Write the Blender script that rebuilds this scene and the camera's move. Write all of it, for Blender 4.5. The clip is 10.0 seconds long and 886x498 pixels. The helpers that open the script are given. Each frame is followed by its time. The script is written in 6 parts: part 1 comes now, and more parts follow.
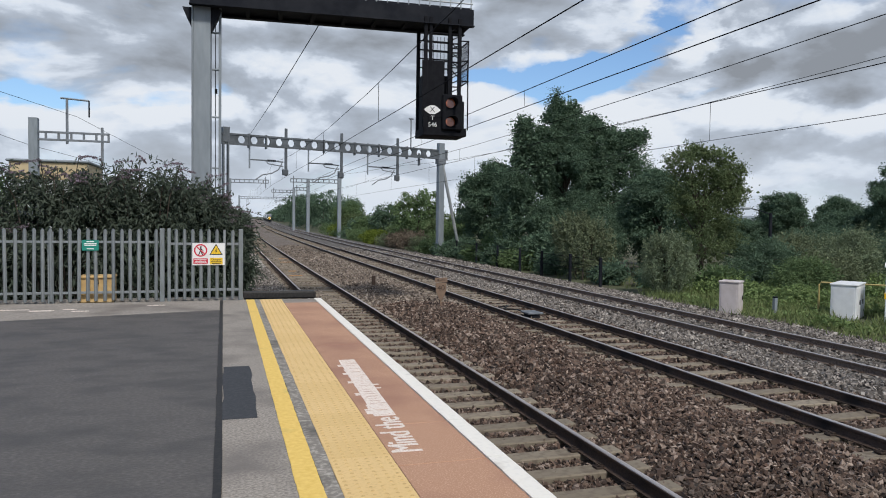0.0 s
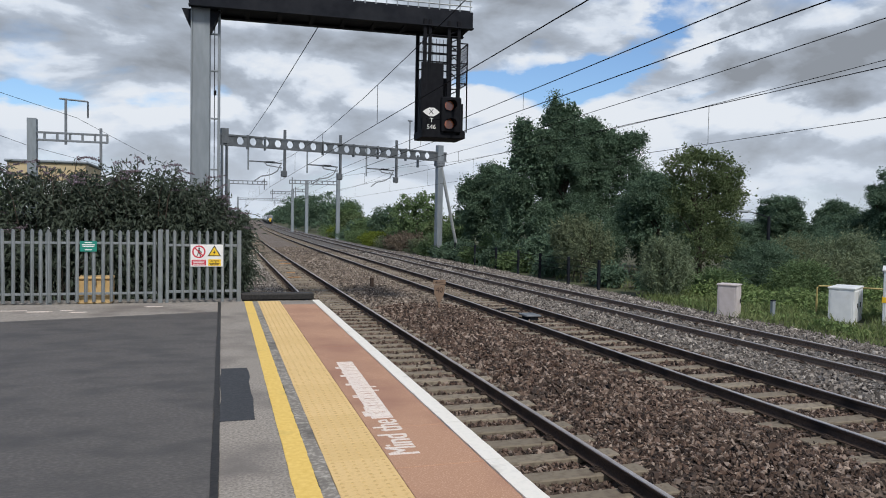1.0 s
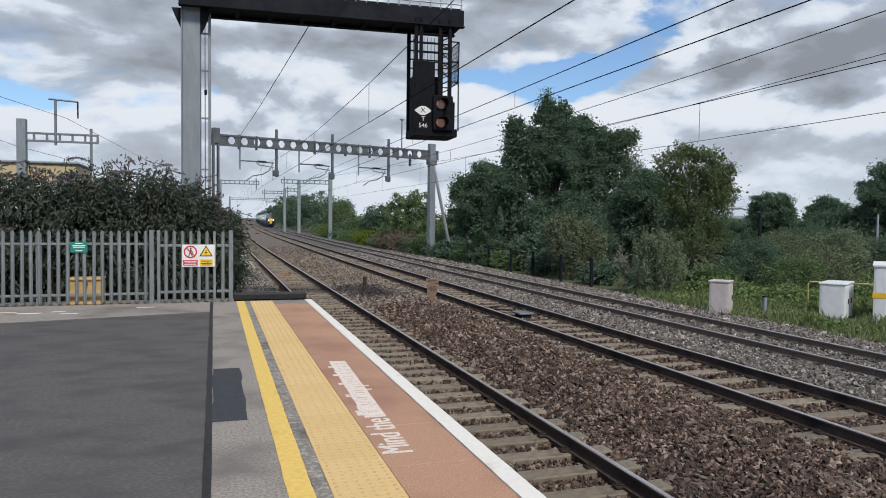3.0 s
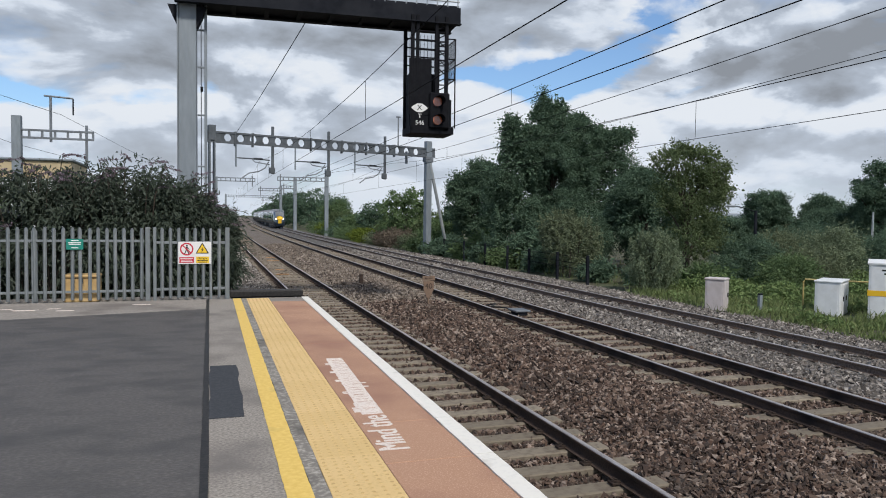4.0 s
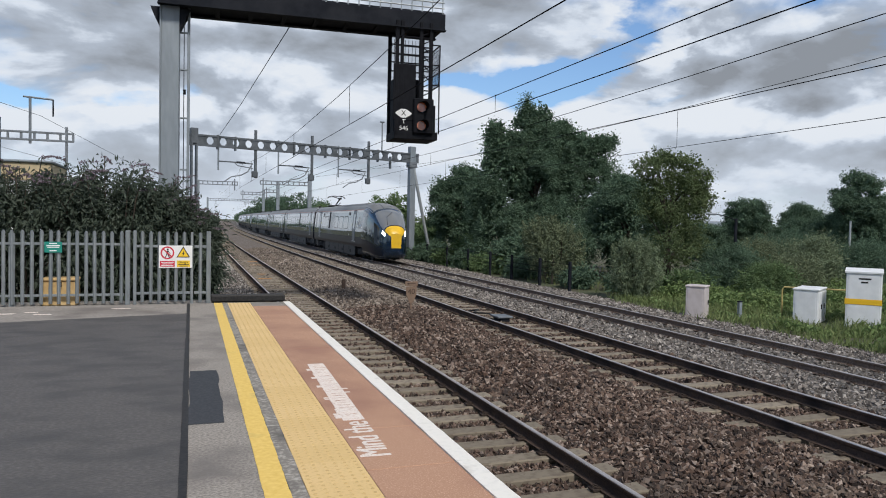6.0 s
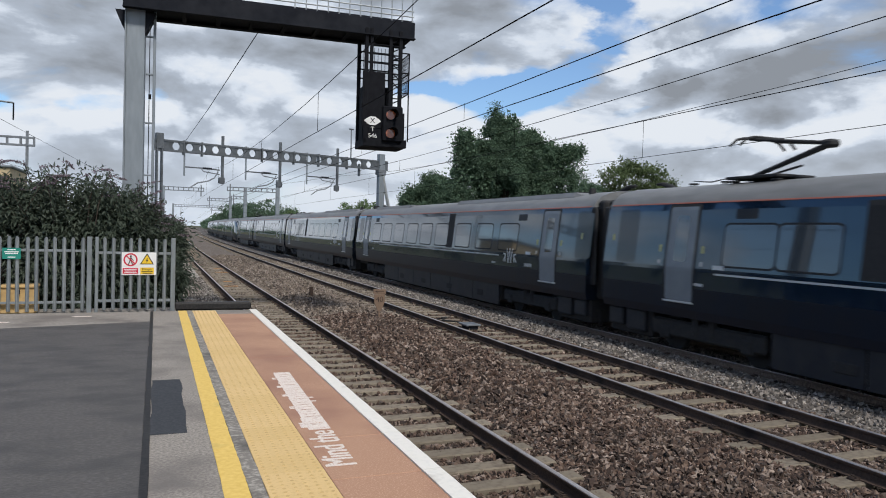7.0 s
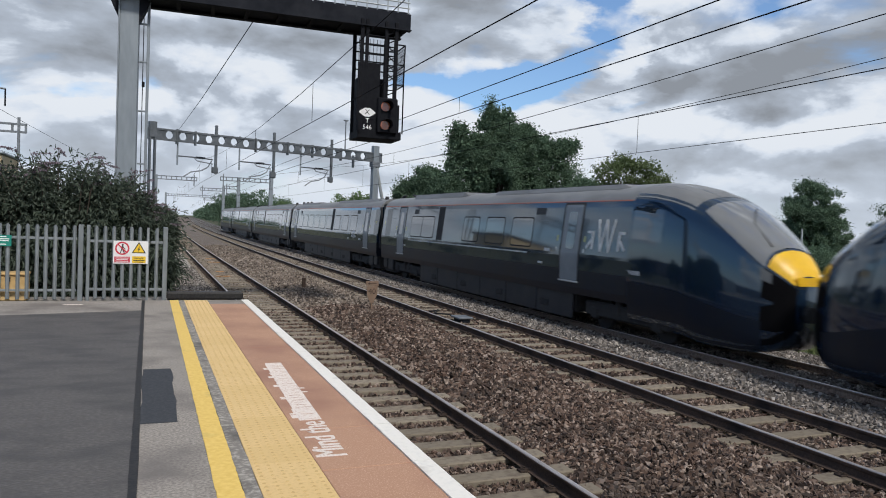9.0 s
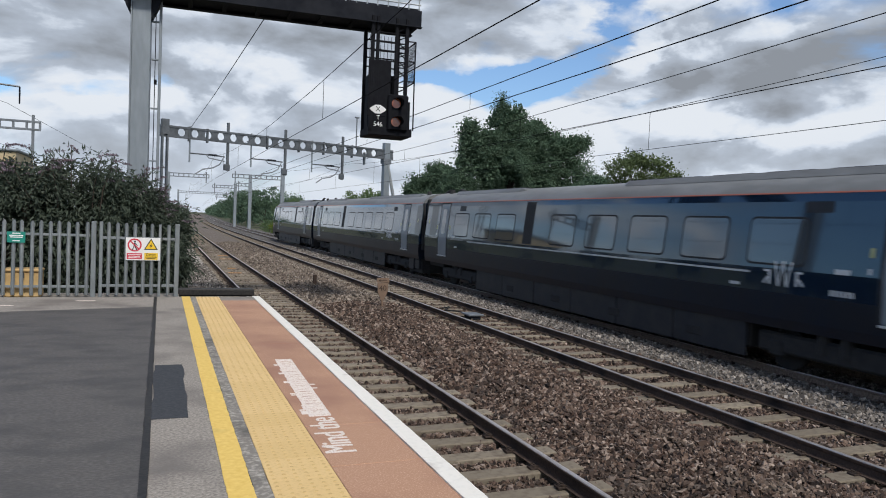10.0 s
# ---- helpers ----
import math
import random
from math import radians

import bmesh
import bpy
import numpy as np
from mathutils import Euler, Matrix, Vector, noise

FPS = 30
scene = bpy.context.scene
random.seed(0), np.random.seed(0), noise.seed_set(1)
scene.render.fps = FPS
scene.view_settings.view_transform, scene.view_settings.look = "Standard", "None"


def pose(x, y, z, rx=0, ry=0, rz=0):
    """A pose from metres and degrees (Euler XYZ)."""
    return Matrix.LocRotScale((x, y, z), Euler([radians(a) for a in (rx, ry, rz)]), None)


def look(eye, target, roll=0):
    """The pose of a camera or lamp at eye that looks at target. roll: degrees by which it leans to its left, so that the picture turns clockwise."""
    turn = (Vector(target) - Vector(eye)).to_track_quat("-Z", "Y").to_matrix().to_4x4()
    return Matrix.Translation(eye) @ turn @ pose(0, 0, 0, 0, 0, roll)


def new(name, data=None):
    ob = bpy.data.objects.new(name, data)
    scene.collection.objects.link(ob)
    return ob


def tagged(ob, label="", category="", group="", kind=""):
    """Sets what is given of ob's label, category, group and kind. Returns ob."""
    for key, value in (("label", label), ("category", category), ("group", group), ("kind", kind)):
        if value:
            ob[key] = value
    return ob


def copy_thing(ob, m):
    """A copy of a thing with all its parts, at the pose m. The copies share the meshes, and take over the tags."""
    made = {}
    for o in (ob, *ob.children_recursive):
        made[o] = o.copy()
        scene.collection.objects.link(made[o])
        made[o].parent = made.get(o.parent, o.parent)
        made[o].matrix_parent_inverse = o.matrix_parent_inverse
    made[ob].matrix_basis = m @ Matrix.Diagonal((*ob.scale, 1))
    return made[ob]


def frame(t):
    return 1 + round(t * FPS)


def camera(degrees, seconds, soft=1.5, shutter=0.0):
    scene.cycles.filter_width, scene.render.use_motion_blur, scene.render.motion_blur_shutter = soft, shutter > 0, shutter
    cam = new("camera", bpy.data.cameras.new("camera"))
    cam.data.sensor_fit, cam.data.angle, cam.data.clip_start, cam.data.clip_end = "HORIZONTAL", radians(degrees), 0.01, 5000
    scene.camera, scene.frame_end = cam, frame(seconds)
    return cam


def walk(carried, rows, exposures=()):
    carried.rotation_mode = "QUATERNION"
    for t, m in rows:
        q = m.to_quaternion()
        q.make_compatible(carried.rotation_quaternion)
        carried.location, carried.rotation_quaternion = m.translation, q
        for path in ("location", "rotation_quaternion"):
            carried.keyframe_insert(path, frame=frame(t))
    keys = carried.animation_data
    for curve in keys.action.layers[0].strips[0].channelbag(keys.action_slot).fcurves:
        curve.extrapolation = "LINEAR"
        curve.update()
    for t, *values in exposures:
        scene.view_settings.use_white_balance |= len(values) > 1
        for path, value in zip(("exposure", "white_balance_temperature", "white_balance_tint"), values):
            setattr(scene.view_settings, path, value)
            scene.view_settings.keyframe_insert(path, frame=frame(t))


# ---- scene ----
# ---------------------------------------------------------------- camera
cam = camera(63.0, 10.0, soft=1.0, shutter=0.06)
PATH = [
    (0.0, pose(-0.003, 0.003, 2.593, 87.610, -0.820, -16.888)),
    (0.5, pose(-0.005, 0.005, 2.593, 87.668, -0.973, -16.884)),
    (1.0, pose(-0.001, -0.003, 2.599, 87.768, -1.030, -16.997)),
    (1.5, pose(0.002, 0.007, 2.590, 87.839, -1.000, -17.100)),
    (2.0, pose(0.007, 0.022, 2.589, 87.780, -0.929, -17.208)),
    (2.5, pose(0.010, 0.010, 2.596, 87.735, -0.770, -17.424)),
    (4.0, pose(0.000, -0.003, 2.592, 87.479, -0.724, -17.871)),
    (4.5, pose(-0.001, -0.001, 2.592, 87.412, -0.858, -18.135)),
    (5.0, pose(-0.000, 0.000, 2.594, 87.566, -0.938, -18.340)),
    (5.5, pose(-0.002, -0.003, 2.596, 87.696, -1.067, -18.645)),
    (5.7, pose(-0.002, -0.006, 2.597, 87.745, -1.095, -18.810)),
    (6.8, pose(0.012, -0.014, 2.601, 88.585, -1.480, -21.150)),
    (7.0, pose(0.012, -0.017, 2.602, 88.605, -1.510, -21.645)),
    (7.5, pose(0.008, -0.030, 2.603, 88.403, -1.644, -21.714)),
    (8.0, pose(0.012, -0.018, 2.600, 88.422, -1.897, -21.805)),
    (8.5, pose(0.014, -0.011, 2.594, 88.379, -2.079, -22.075)),
    (9.0, pose(0.014, -0.013, 2.597, 88.063, -2.273, -22.162)),
    (9.5, pose(0.018, 0.002, 2.593, 87.919, -2.324, -21.830)),
    (10.0, pose(0.028, -0.010, 2.594, 87.795, -2.286, -21.286)),
]
walk(cam, PATH)

# ---------------------------------------------------------------- light
SUN_ELEV, SUN_AZ = 50.0, 174.0      # degrees; azimuth from +y towards +x
sun_data = bpy.data.lights.new("sun", "SUN")
sun_data.energy, sun_data.angle, sun_data.color = 3.0, radians(9), (1.0, 0.95, 0.88)
sun = new("sun", sun_data)
_az, _el = radians(SUN_AZ), radians(SUN_ELEV)
sun.matrix_world = look((0, 0, 60), (-60 * math.sin(_az) * math.cos(_el), -60 * math.cos(_az) * math.cos(_el), 60 - 60 * math.sin(_el)))
scene.view_settings.exposure = 0.0


def build_world():
    w = bpy.data.worlds.new("sky")
    scene.world = w
    w.use_nodes = True
    nt = w.node_tree
    nt.nodes.clear()
    N, Lk = nt.nodes.new, nt.links.new

    def math_node(op, a, b=None, clamp=False):
        n = N("ShaderNodeMath")
        n.operation, n.use_clamp = op, clamp
        for i, v in enumerate((a, b)):
            if v is None:
                continue
            if isinstance(v, (int, float)):
                n.inputs[i].default_value = v
            else:
                Lk(v, n.inputs[i])
        return n.outputs[0]

    co = N("ShaderNodeTexCoord")
    sep = N("ShaderNodeSeparateXYZ")
    Lk(co.outputs["Generated"], sep.inputs[0])
    comb = N("ShaderNodeVectorMath")
    comb.operation = "MULTIPLY"
    comb.inputs[1].default_value = (1.0, 1.0, 2.1)
    Lk(co.outputs["Generated"], comb.inputs[0])

    def noise_at(scale, detail, rough, offset, distort=0.0):
        mp = N("ShaderNodeMapping")
        mp.inputs["Location"].default_value = offset
        Lk(comb.outputs[0], mp.inputs[0])
        n = N("ShaderNodeTexNoise")
        n.inputs["Scale"].default_value, n.inputs["Detail"].default_value = scale, detail
        n.inputs["Roughness"].default_value, n.inputs["Distortion"].default_value = rough, distort
        Lk(mp.outputs[0], n.inputs["Vector"])
        return n.outputs[0]

    def ramp(value, stops):
        r = N("ShaderNodeValToRGB")
        while len(r.color_ramp.elements) < len(stops):
            r.color_ramp.elements.new(0.5)
        for e, (p, c) in zip(r.color_ramp.elements, stops):
            e.position, e.color = p, (*c, 1) if not isinstance(c, (int, float)) else (c, c, c, 1)
        Lk(value, r.inputs[0])
        return r.outputs[0]

    sky = N("ShaderNodeTexSky")
    sky.sky_type, sky.sun_disc = "NISHITA", False
    sky.sun_elevation, sky.sun_rotation = radians(SUN_ELEV), radians(SUN_AZ)
    sky_gain = N("ShaderNodeVectorMath")
    sky_gain.operation = "SCALE"
    sky_gain.inputs["Scale"].default_value = SKY_GAIN
    sky_tint = N("ShaderNodeVectorMath")
    sky_tint.operation = "MULTIPLY"
    sky_tint.inputs[1].default_value = (0.80, 0.96, 1.14)
    Lk(sky.outputs[0], sky_tint.inputs[0])
    Lk(sky_tint.outputs[0], sky_gain.inputs[0])
    big = noise_at(4.8, 9.0, 0.52, SKY_OFFSET, 0.2)
    above = noise_at(4.8, 9.0, 0.52, (SKY_OFFSET[0], SKY_OFFSET[1], SKY_OFFSET[2] + 0.055), 0.2)
    low = N("ShaderNodeMapRange")
    low.inputs["From Min"].default_value, low.inputs["From Max"].default_value = 0.32, 0.02
    low.inputs["To Min"].default_value, low.inputs["To Max"].default_value = 0.0, 0.05
    Lk(sep.outputs[2], low.inputs[0])
    # bearing (degrees from +y towards +x) and height of each large cloud mass and opening, with ragged outlines
    bearing = math_node("MULTIPLY", math_node("ARCTAN2", sep.outputs[0], sep.outputs[1]), 180 / math.pi)
    height = math_node("MULTIPLY", math_node("ARCSINE", sep.outputs[2]), 180 / math.pi)
    wander = noise_at(9.0, 5.0, 0.6, (1.3, 4.2, 0.7))
    wander2 = noise_at(7.0, 5.0, 0.6, (7.3, 0.2, 2.7))
    bearing = math_node("ADD", bearing, math_node("MULTIPLY", math_node("SUBTRACT", wander, 0.5), 9.0))
    height = math_node("ADD", height, math_node("MULTIPLY", math_node("SUBTRACT", wander2, 0.5), 4.0))

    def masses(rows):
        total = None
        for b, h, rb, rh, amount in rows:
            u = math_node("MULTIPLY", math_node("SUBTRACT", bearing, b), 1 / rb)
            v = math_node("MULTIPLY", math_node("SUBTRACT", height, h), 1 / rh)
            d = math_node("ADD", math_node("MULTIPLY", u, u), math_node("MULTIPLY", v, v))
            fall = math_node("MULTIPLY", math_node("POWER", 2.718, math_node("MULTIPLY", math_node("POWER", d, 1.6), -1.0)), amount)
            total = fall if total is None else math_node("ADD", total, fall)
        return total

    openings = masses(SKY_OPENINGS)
    shades = masses(CLOUD_SHADES)
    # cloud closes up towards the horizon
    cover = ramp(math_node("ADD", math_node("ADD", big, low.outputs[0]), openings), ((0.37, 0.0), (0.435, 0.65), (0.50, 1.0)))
    thick = noise_at(2.6, 4.0, 0.45, (SKY_OFFSET[0] + 3.1, SKY_OFFSET[1] + 1.7, 0), 0.2)
    body = math_node("ADD", math_node("MULTIPLY", above, 0.55), math_node("MULTIPLY", thick, 0.45))
    # undersides: cloud lies above this line of sight, open air below
    body = math_node("ADD", body, math_node("MULTIPLY", math_node("SUBTRACT", above, big), 0.75))
    body = math_node("ADD", body, math_node("MULTIPLY", math_node("SUBTRACT", sep.outputs[2], 0.20), 0.25))
    body = math_node("ADD", body, shades)
    colour = ramp(body, ((0.405, (0.86, 0.91, 0.98)), (0.465, (0.745, 0.82, 0.93)), (0.525, (0.495, 0.56, 0.66)), (0.70, (0.30, 0.33, 0.375))))
    cl_gain = N("ShaderNodeVectorMath")
    cl_gain.operation = "SCALE"
    cl_gain.inputs["Scale"].default_value = CLOUD_GAIN
    Lk(colour, cl_gain.inputs[0])
    mix = N("ShaderNodeMix")
    mix.data_type = "RGBA"
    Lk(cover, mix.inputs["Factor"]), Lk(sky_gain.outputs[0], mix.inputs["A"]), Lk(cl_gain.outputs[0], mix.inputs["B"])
    # pale haze low over the horizon
    haze = ramp(sep.outputs[2], ((0.0, 0.7), (0.13, 0.0)))
    mix2 = N("ShaderNodeMix")
    mix2.data_type = "RGBA"
    mix2.inputs["B"].default_value = (0.71 * CLOUD_GAIN, 0.79 * CLOUD_GAIN, 0.90 * CLOUD_GAIN, 1)
    Lk(haze, mix2.inputs["Factor"]), Lk(mix.outputs["Result"], mix2.inputs["A"])
    bg = N("ShaderNodeBackground")
    bg.inputs["Strength"].default_value = 0.1
    out = N("ShaderNodeOutputWorld")
    Lk(mix2.outputs["Result"], bg.inputs[0]), Lk(bg.outputs[0], out.inputs[0])


SKY_GAIN, CLOUD_GAIN, SKY_OFFSET = 1.3, 9.0, (2.6, 0.1, 0.45)
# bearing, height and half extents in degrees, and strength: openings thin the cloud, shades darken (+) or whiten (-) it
# the opening at -58 is out of view, added to blue the train's reflections
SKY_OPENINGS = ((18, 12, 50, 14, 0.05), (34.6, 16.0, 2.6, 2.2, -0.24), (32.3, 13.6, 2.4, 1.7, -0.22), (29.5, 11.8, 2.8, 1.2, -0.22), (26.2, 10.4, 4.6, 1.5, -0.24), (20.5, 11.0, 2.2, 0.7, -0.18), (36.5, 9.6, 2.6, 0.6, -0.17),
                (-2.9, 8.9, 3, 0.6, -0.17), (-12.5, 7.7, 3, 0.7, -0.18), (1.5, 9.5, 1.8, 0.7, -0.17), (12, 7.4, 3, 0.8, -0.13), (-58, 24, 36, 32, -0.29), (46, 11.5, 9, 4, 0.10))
CLOUD_SHADES = ((44.8, 12.6, 8.2, 2.9, 0.23), (50, 13, 6, 4, 0.10), (44, 5.7, 8, 0.9, 0.09), (25.4, 15.8, 6, 1.6, 0.09), (-5.5, 12.2, 9, 2.2, 0.05), (8.5, 13.6, 9, 1.6, 0.05), (-4.7, 6.4, 4, 1.0, 0.07),
                (35.0, 12.6, 2.0, 1.6, -0.16), (37.5, 10.4, 2.2, 0.9, -0.10), (44, 7.7, 8, 0.9, -0.14), (43, 3.3, 9, 0.8, -0.07), (23.5, 12.3, 4, 0.9, -0.12), (20.7, 9.2, 2.6, 0.9, -0.12), (8.4, 11.0, 6, 1.6, -0.10), (-4, 7.8, 5, 0.8, -0.10), (0.8, 8.6, 2.5, 0.9, -0.12), (30, 8.2, 5, 1.0, -0.10))

build_world()


# ---------------------------------------------------------------- materials
def material(name, base, rough=0.8, metal=0.0, second=None, scale=8.0, detail=4.0, spread=(0.35, 0.65), third=None, scale3=0.6, spread3=(0.45, 0.7),
             island=None, objects=None, bump=0.0, bump_scale=60.0, coat=0.0, spec=0.5, emit=None, emit_power=0.0, stretch=None, translucent=0.0):
    """A principled material whose colour wanders between base, second (grain) and third (stains)."""
    m = bpy.data.materials.new(name)
    m.use_nodes = True
    nt = m.node_tree
    N, Lk = nt.nodes.new, nt.links.new
    p = nt.nodes["Principled BSDF"]
    p.inputs["Roughness"].default_value, p.inputs["Metallic"].default_value = rough, metal
    p.inputs["Specular IOR Level"].default_value, p.inputs["Coat Weight"].default_value = spec, coat
    p.inputs["Coat Roughness"].default_value = 0.05
    co = N("ShaderNodeTexCoord").outputs["Object"]
    if stretch:
        mp = N("ShaderNodeMapping")
        mp.inputs["Scale"].default_value = stretch
        Lk(co, mp.inputs[0])
        co = mp.outputs[0]

    def noise_mask(sc, de, lo, hi):
        n = N("ShaderNodeTexNoise")
        n.inputs["Scale"].default_value, n.inputs["Detail"].default_value = sc, de
        Lk(co, n.inputs["Vector"])
        r = N("ShaderNodeMapRange")
        r.inputs["From Min"].default_value, r.inputs["From Max"].default_value = lo, hi
        Lk(n.outputs[0], r.inputs[0])
        return r.outputs[0]

    def mix(fac, a, b):
        n = N("ShaderNodeMix")
        n.data_type = "RGBA"
        for key, v in (("A", a), ("B", b)):
            if isinstance(v, tuple):
                n.inputs[key].default_value = (*v, 1)
            else:
                Lk(v, n.inputs[key])
        Lk(fac, n.inputs["Factor"])
        return n.outputs["Result"]

    colour = base
    if island:
        g = N("ShaderNodeNewGeometry")
        r = N("ShaderNodeValToRGB")
        while len(r.color_ramp.elements) < len(island):
            r.color_ramp.elements.new(0.5)
        for i, (e, c) in enumerate(zip(r.color_ramp.elements, island)):
            e.position, e.color = i / (len(island) - 1), (*c, 1)
        Lk(g.outputs["Random Per Island"], r.inputs[0])
        colour = r.outputs[0]
    if objects:
        g = N("ShaderNodeObjectInfo")
        r = N("ShaderNodeValToRGB")
        r.color_ramp.elements[0].color, r.color_ramp.elements[1].color = (*objects[0], 1), (*objects[1], 1)
        Lk(g.outputs["Random"], r.inputs[0])
        colour = r.outputs[0]
    if second:
        colour = mix(noise_mask(scale, detail, *spread), colour, second)
    if third:
        colour = mix(noise_mask(scale3, 5.0, *spread3), colour, third)
    if isinstance(colour, tuple):
        p.inputs["Base Color"].default_value = (*colour, 1)
    else:
        Lk(colour, p.inputs["Base Color"])
    if bump:
        n = N("ShaderNodeTexNoise")
        n.inputs["Scale"].default_value, n.inputs["Detail"].default_value = bump_scale, 5.0
        Lk(co, n.inputs["Vector"])
        b = N("ShaderNodeBump")
        b.inputs["Strength"].default_value, b.inputs["Distance"].default_value = min(1.0, bump * 20), bump
        Lk(n.outputs[0], b.inputs["Height"])
        Lk(b.outputs[0], p.inputs["Normal"])
    if emit:
        p.inputs["Emission Color"].default_value, p.inputs["Emission Strength"].default_value = (*emit, 1), emit_power
    if translucent:
        t = N("ShaderNodeBsdfTranslucent")
        if isinstance(colour, tuple):
            t.inputs["Color"].default_value = (*colour, 1)
        else:
            Lk(colour, t.inputs["Color"])
        ms = N("ShaderNodeMixShader")
        ms.inputs[0].default_value = translucent
        Lk(p.outputs[0], ms.inputs[1]), Lk(t.outputs[0], ms.inputs[2])
        Lk(ms.outputs[0], nt.nodes["Material Output"].inputs["Surface"])
    return m


TARMAC = material("tarmac", (0.080, 0.073, 0.069), 0.72, second=(0.135, 0.125, 0.117), scale=38, detail=12, spread=(0.42, 0.74), third=(0.062, 0.058, 0.056), scale3=2.6, spread3=(0.42, 0.66), spec=0.62, bump=0.012, bump_scale=55, stretch=(0.75, 1.25, 1))
OLD_ASPHALT = material("old_asphalt", (0.20, 0.178, 0.157), 0.92, second=(0.37, 0.335, 0.295), scale=48, detail=9, spread=(0.36, 0.66), third=(0.15, 0.135, 0.125), scale3=1.3, bump=0.004, bump_scale=180)
PATCH = material("patch_asphalt", (0.028, 0.031, 0.037), 0.85, second=(0.048, 0.051, 0.058), scale=45, detail=8, bump=0.003, bump_scale=170)
TAR = material("tar_seal", (0.008, 0.0075, 0.0075), 0.6, second=(0.03, 0.027, 0.025), scale=30, bump=0.004, bump_scale=60)
YELLOW_PAINT = material("yellow_paint", (0.80, 0.565, 0.16), 0.7, second=(0.72, 0.48, 0.11), scale=25, third=(0.52, 0.38, 0.12), scale3=2.2, spread3=(0.6, 0.75), bump=0.002, bump_scale=150)
KERB_GREY = material("worn_concrete", (0.21, 0.19, 0.168), 0.9, second=(0.42, 0.39, 0.345), scale=28, detail=9, spread=(0.46, 0.68), third=(0.11, 0.10, 0.09), scale3=4.0, spread3=(0.5, 0.7), bump=0.006, bump_scale=50)
TACTILE = material("buff_tactile", (0.62, 0.43, 0.19), 0.85, objects=((0.66, 0.46, 0.20), (0.72, 0.51, 0.24)), second=(0.56, 0.38, 0.16), scale=45, spread=(0.5, 0.8), bump=0.002, bump_scale=150)
# blister tops a little darker than the tile
TACTILE_DARKER = material("darker_blister", (0.50, 0.345, 0.15), 0.9, second=(0.62, 0.43, 0.19), scale=14, spec=0.2)
RED_SURFACE = material("red_resin", (0.42, 0.235, 0.148), 0.9, second=(0.60, 0.40, 0.29), scale=85, detail=5, spread=(0.50, 0.74), third=(0.33, 0.175, 0.12), scale3=1.1, bump=0.003, bump_scale=200)
WHITE_PAINT = material("white_paint", (0.80, 0.77, 0.71), 0.65, second=(0.70, 0.68, 0.63), scale=18, spread=(0.5, 0.8), third=(0.55, 0.52, 0.47), scale3=3.0, spread3=(0.63, 0.75), bump=0.002, bump_scale=90)
WORN_WHITE = material("worn_white_paint", (0.76, 0.68, 0.62), 0.75, second=(0.50, 0.33, 0.26), scale=70, spread=(0.52, 0.70), bump=0.002, bump_scale=150)
END_CONCRETE = material("margin_concrete", (0.25, 0.225, 0.20), 0.92, second=(0.33, 0.30, 0.27), scale=20, detail=8, spread=(0.4, 0.7), third=(0.17, 0.15, 0.135), scale3=0.9, spread3=(0.5, 0.68), bump=0.003, bump_scale=120)
CONCRETE = material("sleeper_concrete", (0.36, 0.32, 0.25), 0.92, objects=((0.175, 0.147, 0.11), (0.265, 0.225, 0.172)), second=(0.125, 0.10, 0.076), scale=14, spread=(0.45, 0.7), bump=0.004, bump_scale=70)
RAIL_SIDE = material("rusty_rail", (0.060, 0.043, 0.036), 0.85, 0.0, spec=0.2, second=(0.10, 0.068, 0.052), scale=40, third=(0.03, 0.024, 0.022), scale3=2.0, bump=0.002, bump_scale=90)
RAIL_RUST = material("brown_rail", (0.25, 0.182, 0.145), 0.85, 0.1, second=(0.09, 0.065, 0.05), scale=30, third=(0.17, 0.125, 0.095), scale3=2.0, bump=0.002, bump_scale=90)
GRAVEL = material("pale_gravel", (0.26, 0.235, 0.205), 0.95, second=(0.42, 0.39, 0.35), scale=26, detail=8, spread=(0.4, 0.62), third=(0.18, 0.16, 0.135), scale3=0.8, bump=0.04, bump_scale=24)
RAIL_TOP = material("polished_rail_head", (0.66, 0.61, 0.58), 0.48, 0.85, second=(0.52, 0.46, 0.42), scale=30, stretch=(1, 0.05, 1))
BALLAST_BROWN = [(0.018, 0.012, 0.009), (0.101, 0.064, 0.048), (0.184, 0.127, 0.097), (0.026, 0.017, 0.014), (0.350, 0.276, 0.230), (0.106, 0.064, 0.047), (0.017, 0.011, 0.009), (0.069, 0.044, 0.034)]
BALLAST_GREY = [(0.035, 0.030, 0.027), (0.15, 0.134, 0.122), (0.25, 0.222, 0.20), (0.055, 0.046, 0.040), (0.42, 0.385, 0.35), (0.115, 0.096, 0.083)]
STONES = material("brown_stone", (0.2, 0.15, 0.13), 0.92, island=BALLAST_BROWN, second=(0.24, 0.195, 0.155), scale=0.9, spread=(0.58, 1.0), third=(0.045, 0.032, 0.026), scale3=0.7, spread3=(0.5, 0.95))
STONES_TAN = material("tan_stone", (0.2, 0.15, 0.13), 0.92, island=[(0.045, 0.035, 0.029), (0.15, 0.118, 0.095), (0.24, 0.195, 0.158), (0.07, 0.053, 0.043), (0.37, 0.315, 0.265), (0.14, 0.105, 0.083)])
STONES_GREY = material("grey_stone", (0.2, 0.15, 0.13), 0.92, island=BALLAST_GREY)
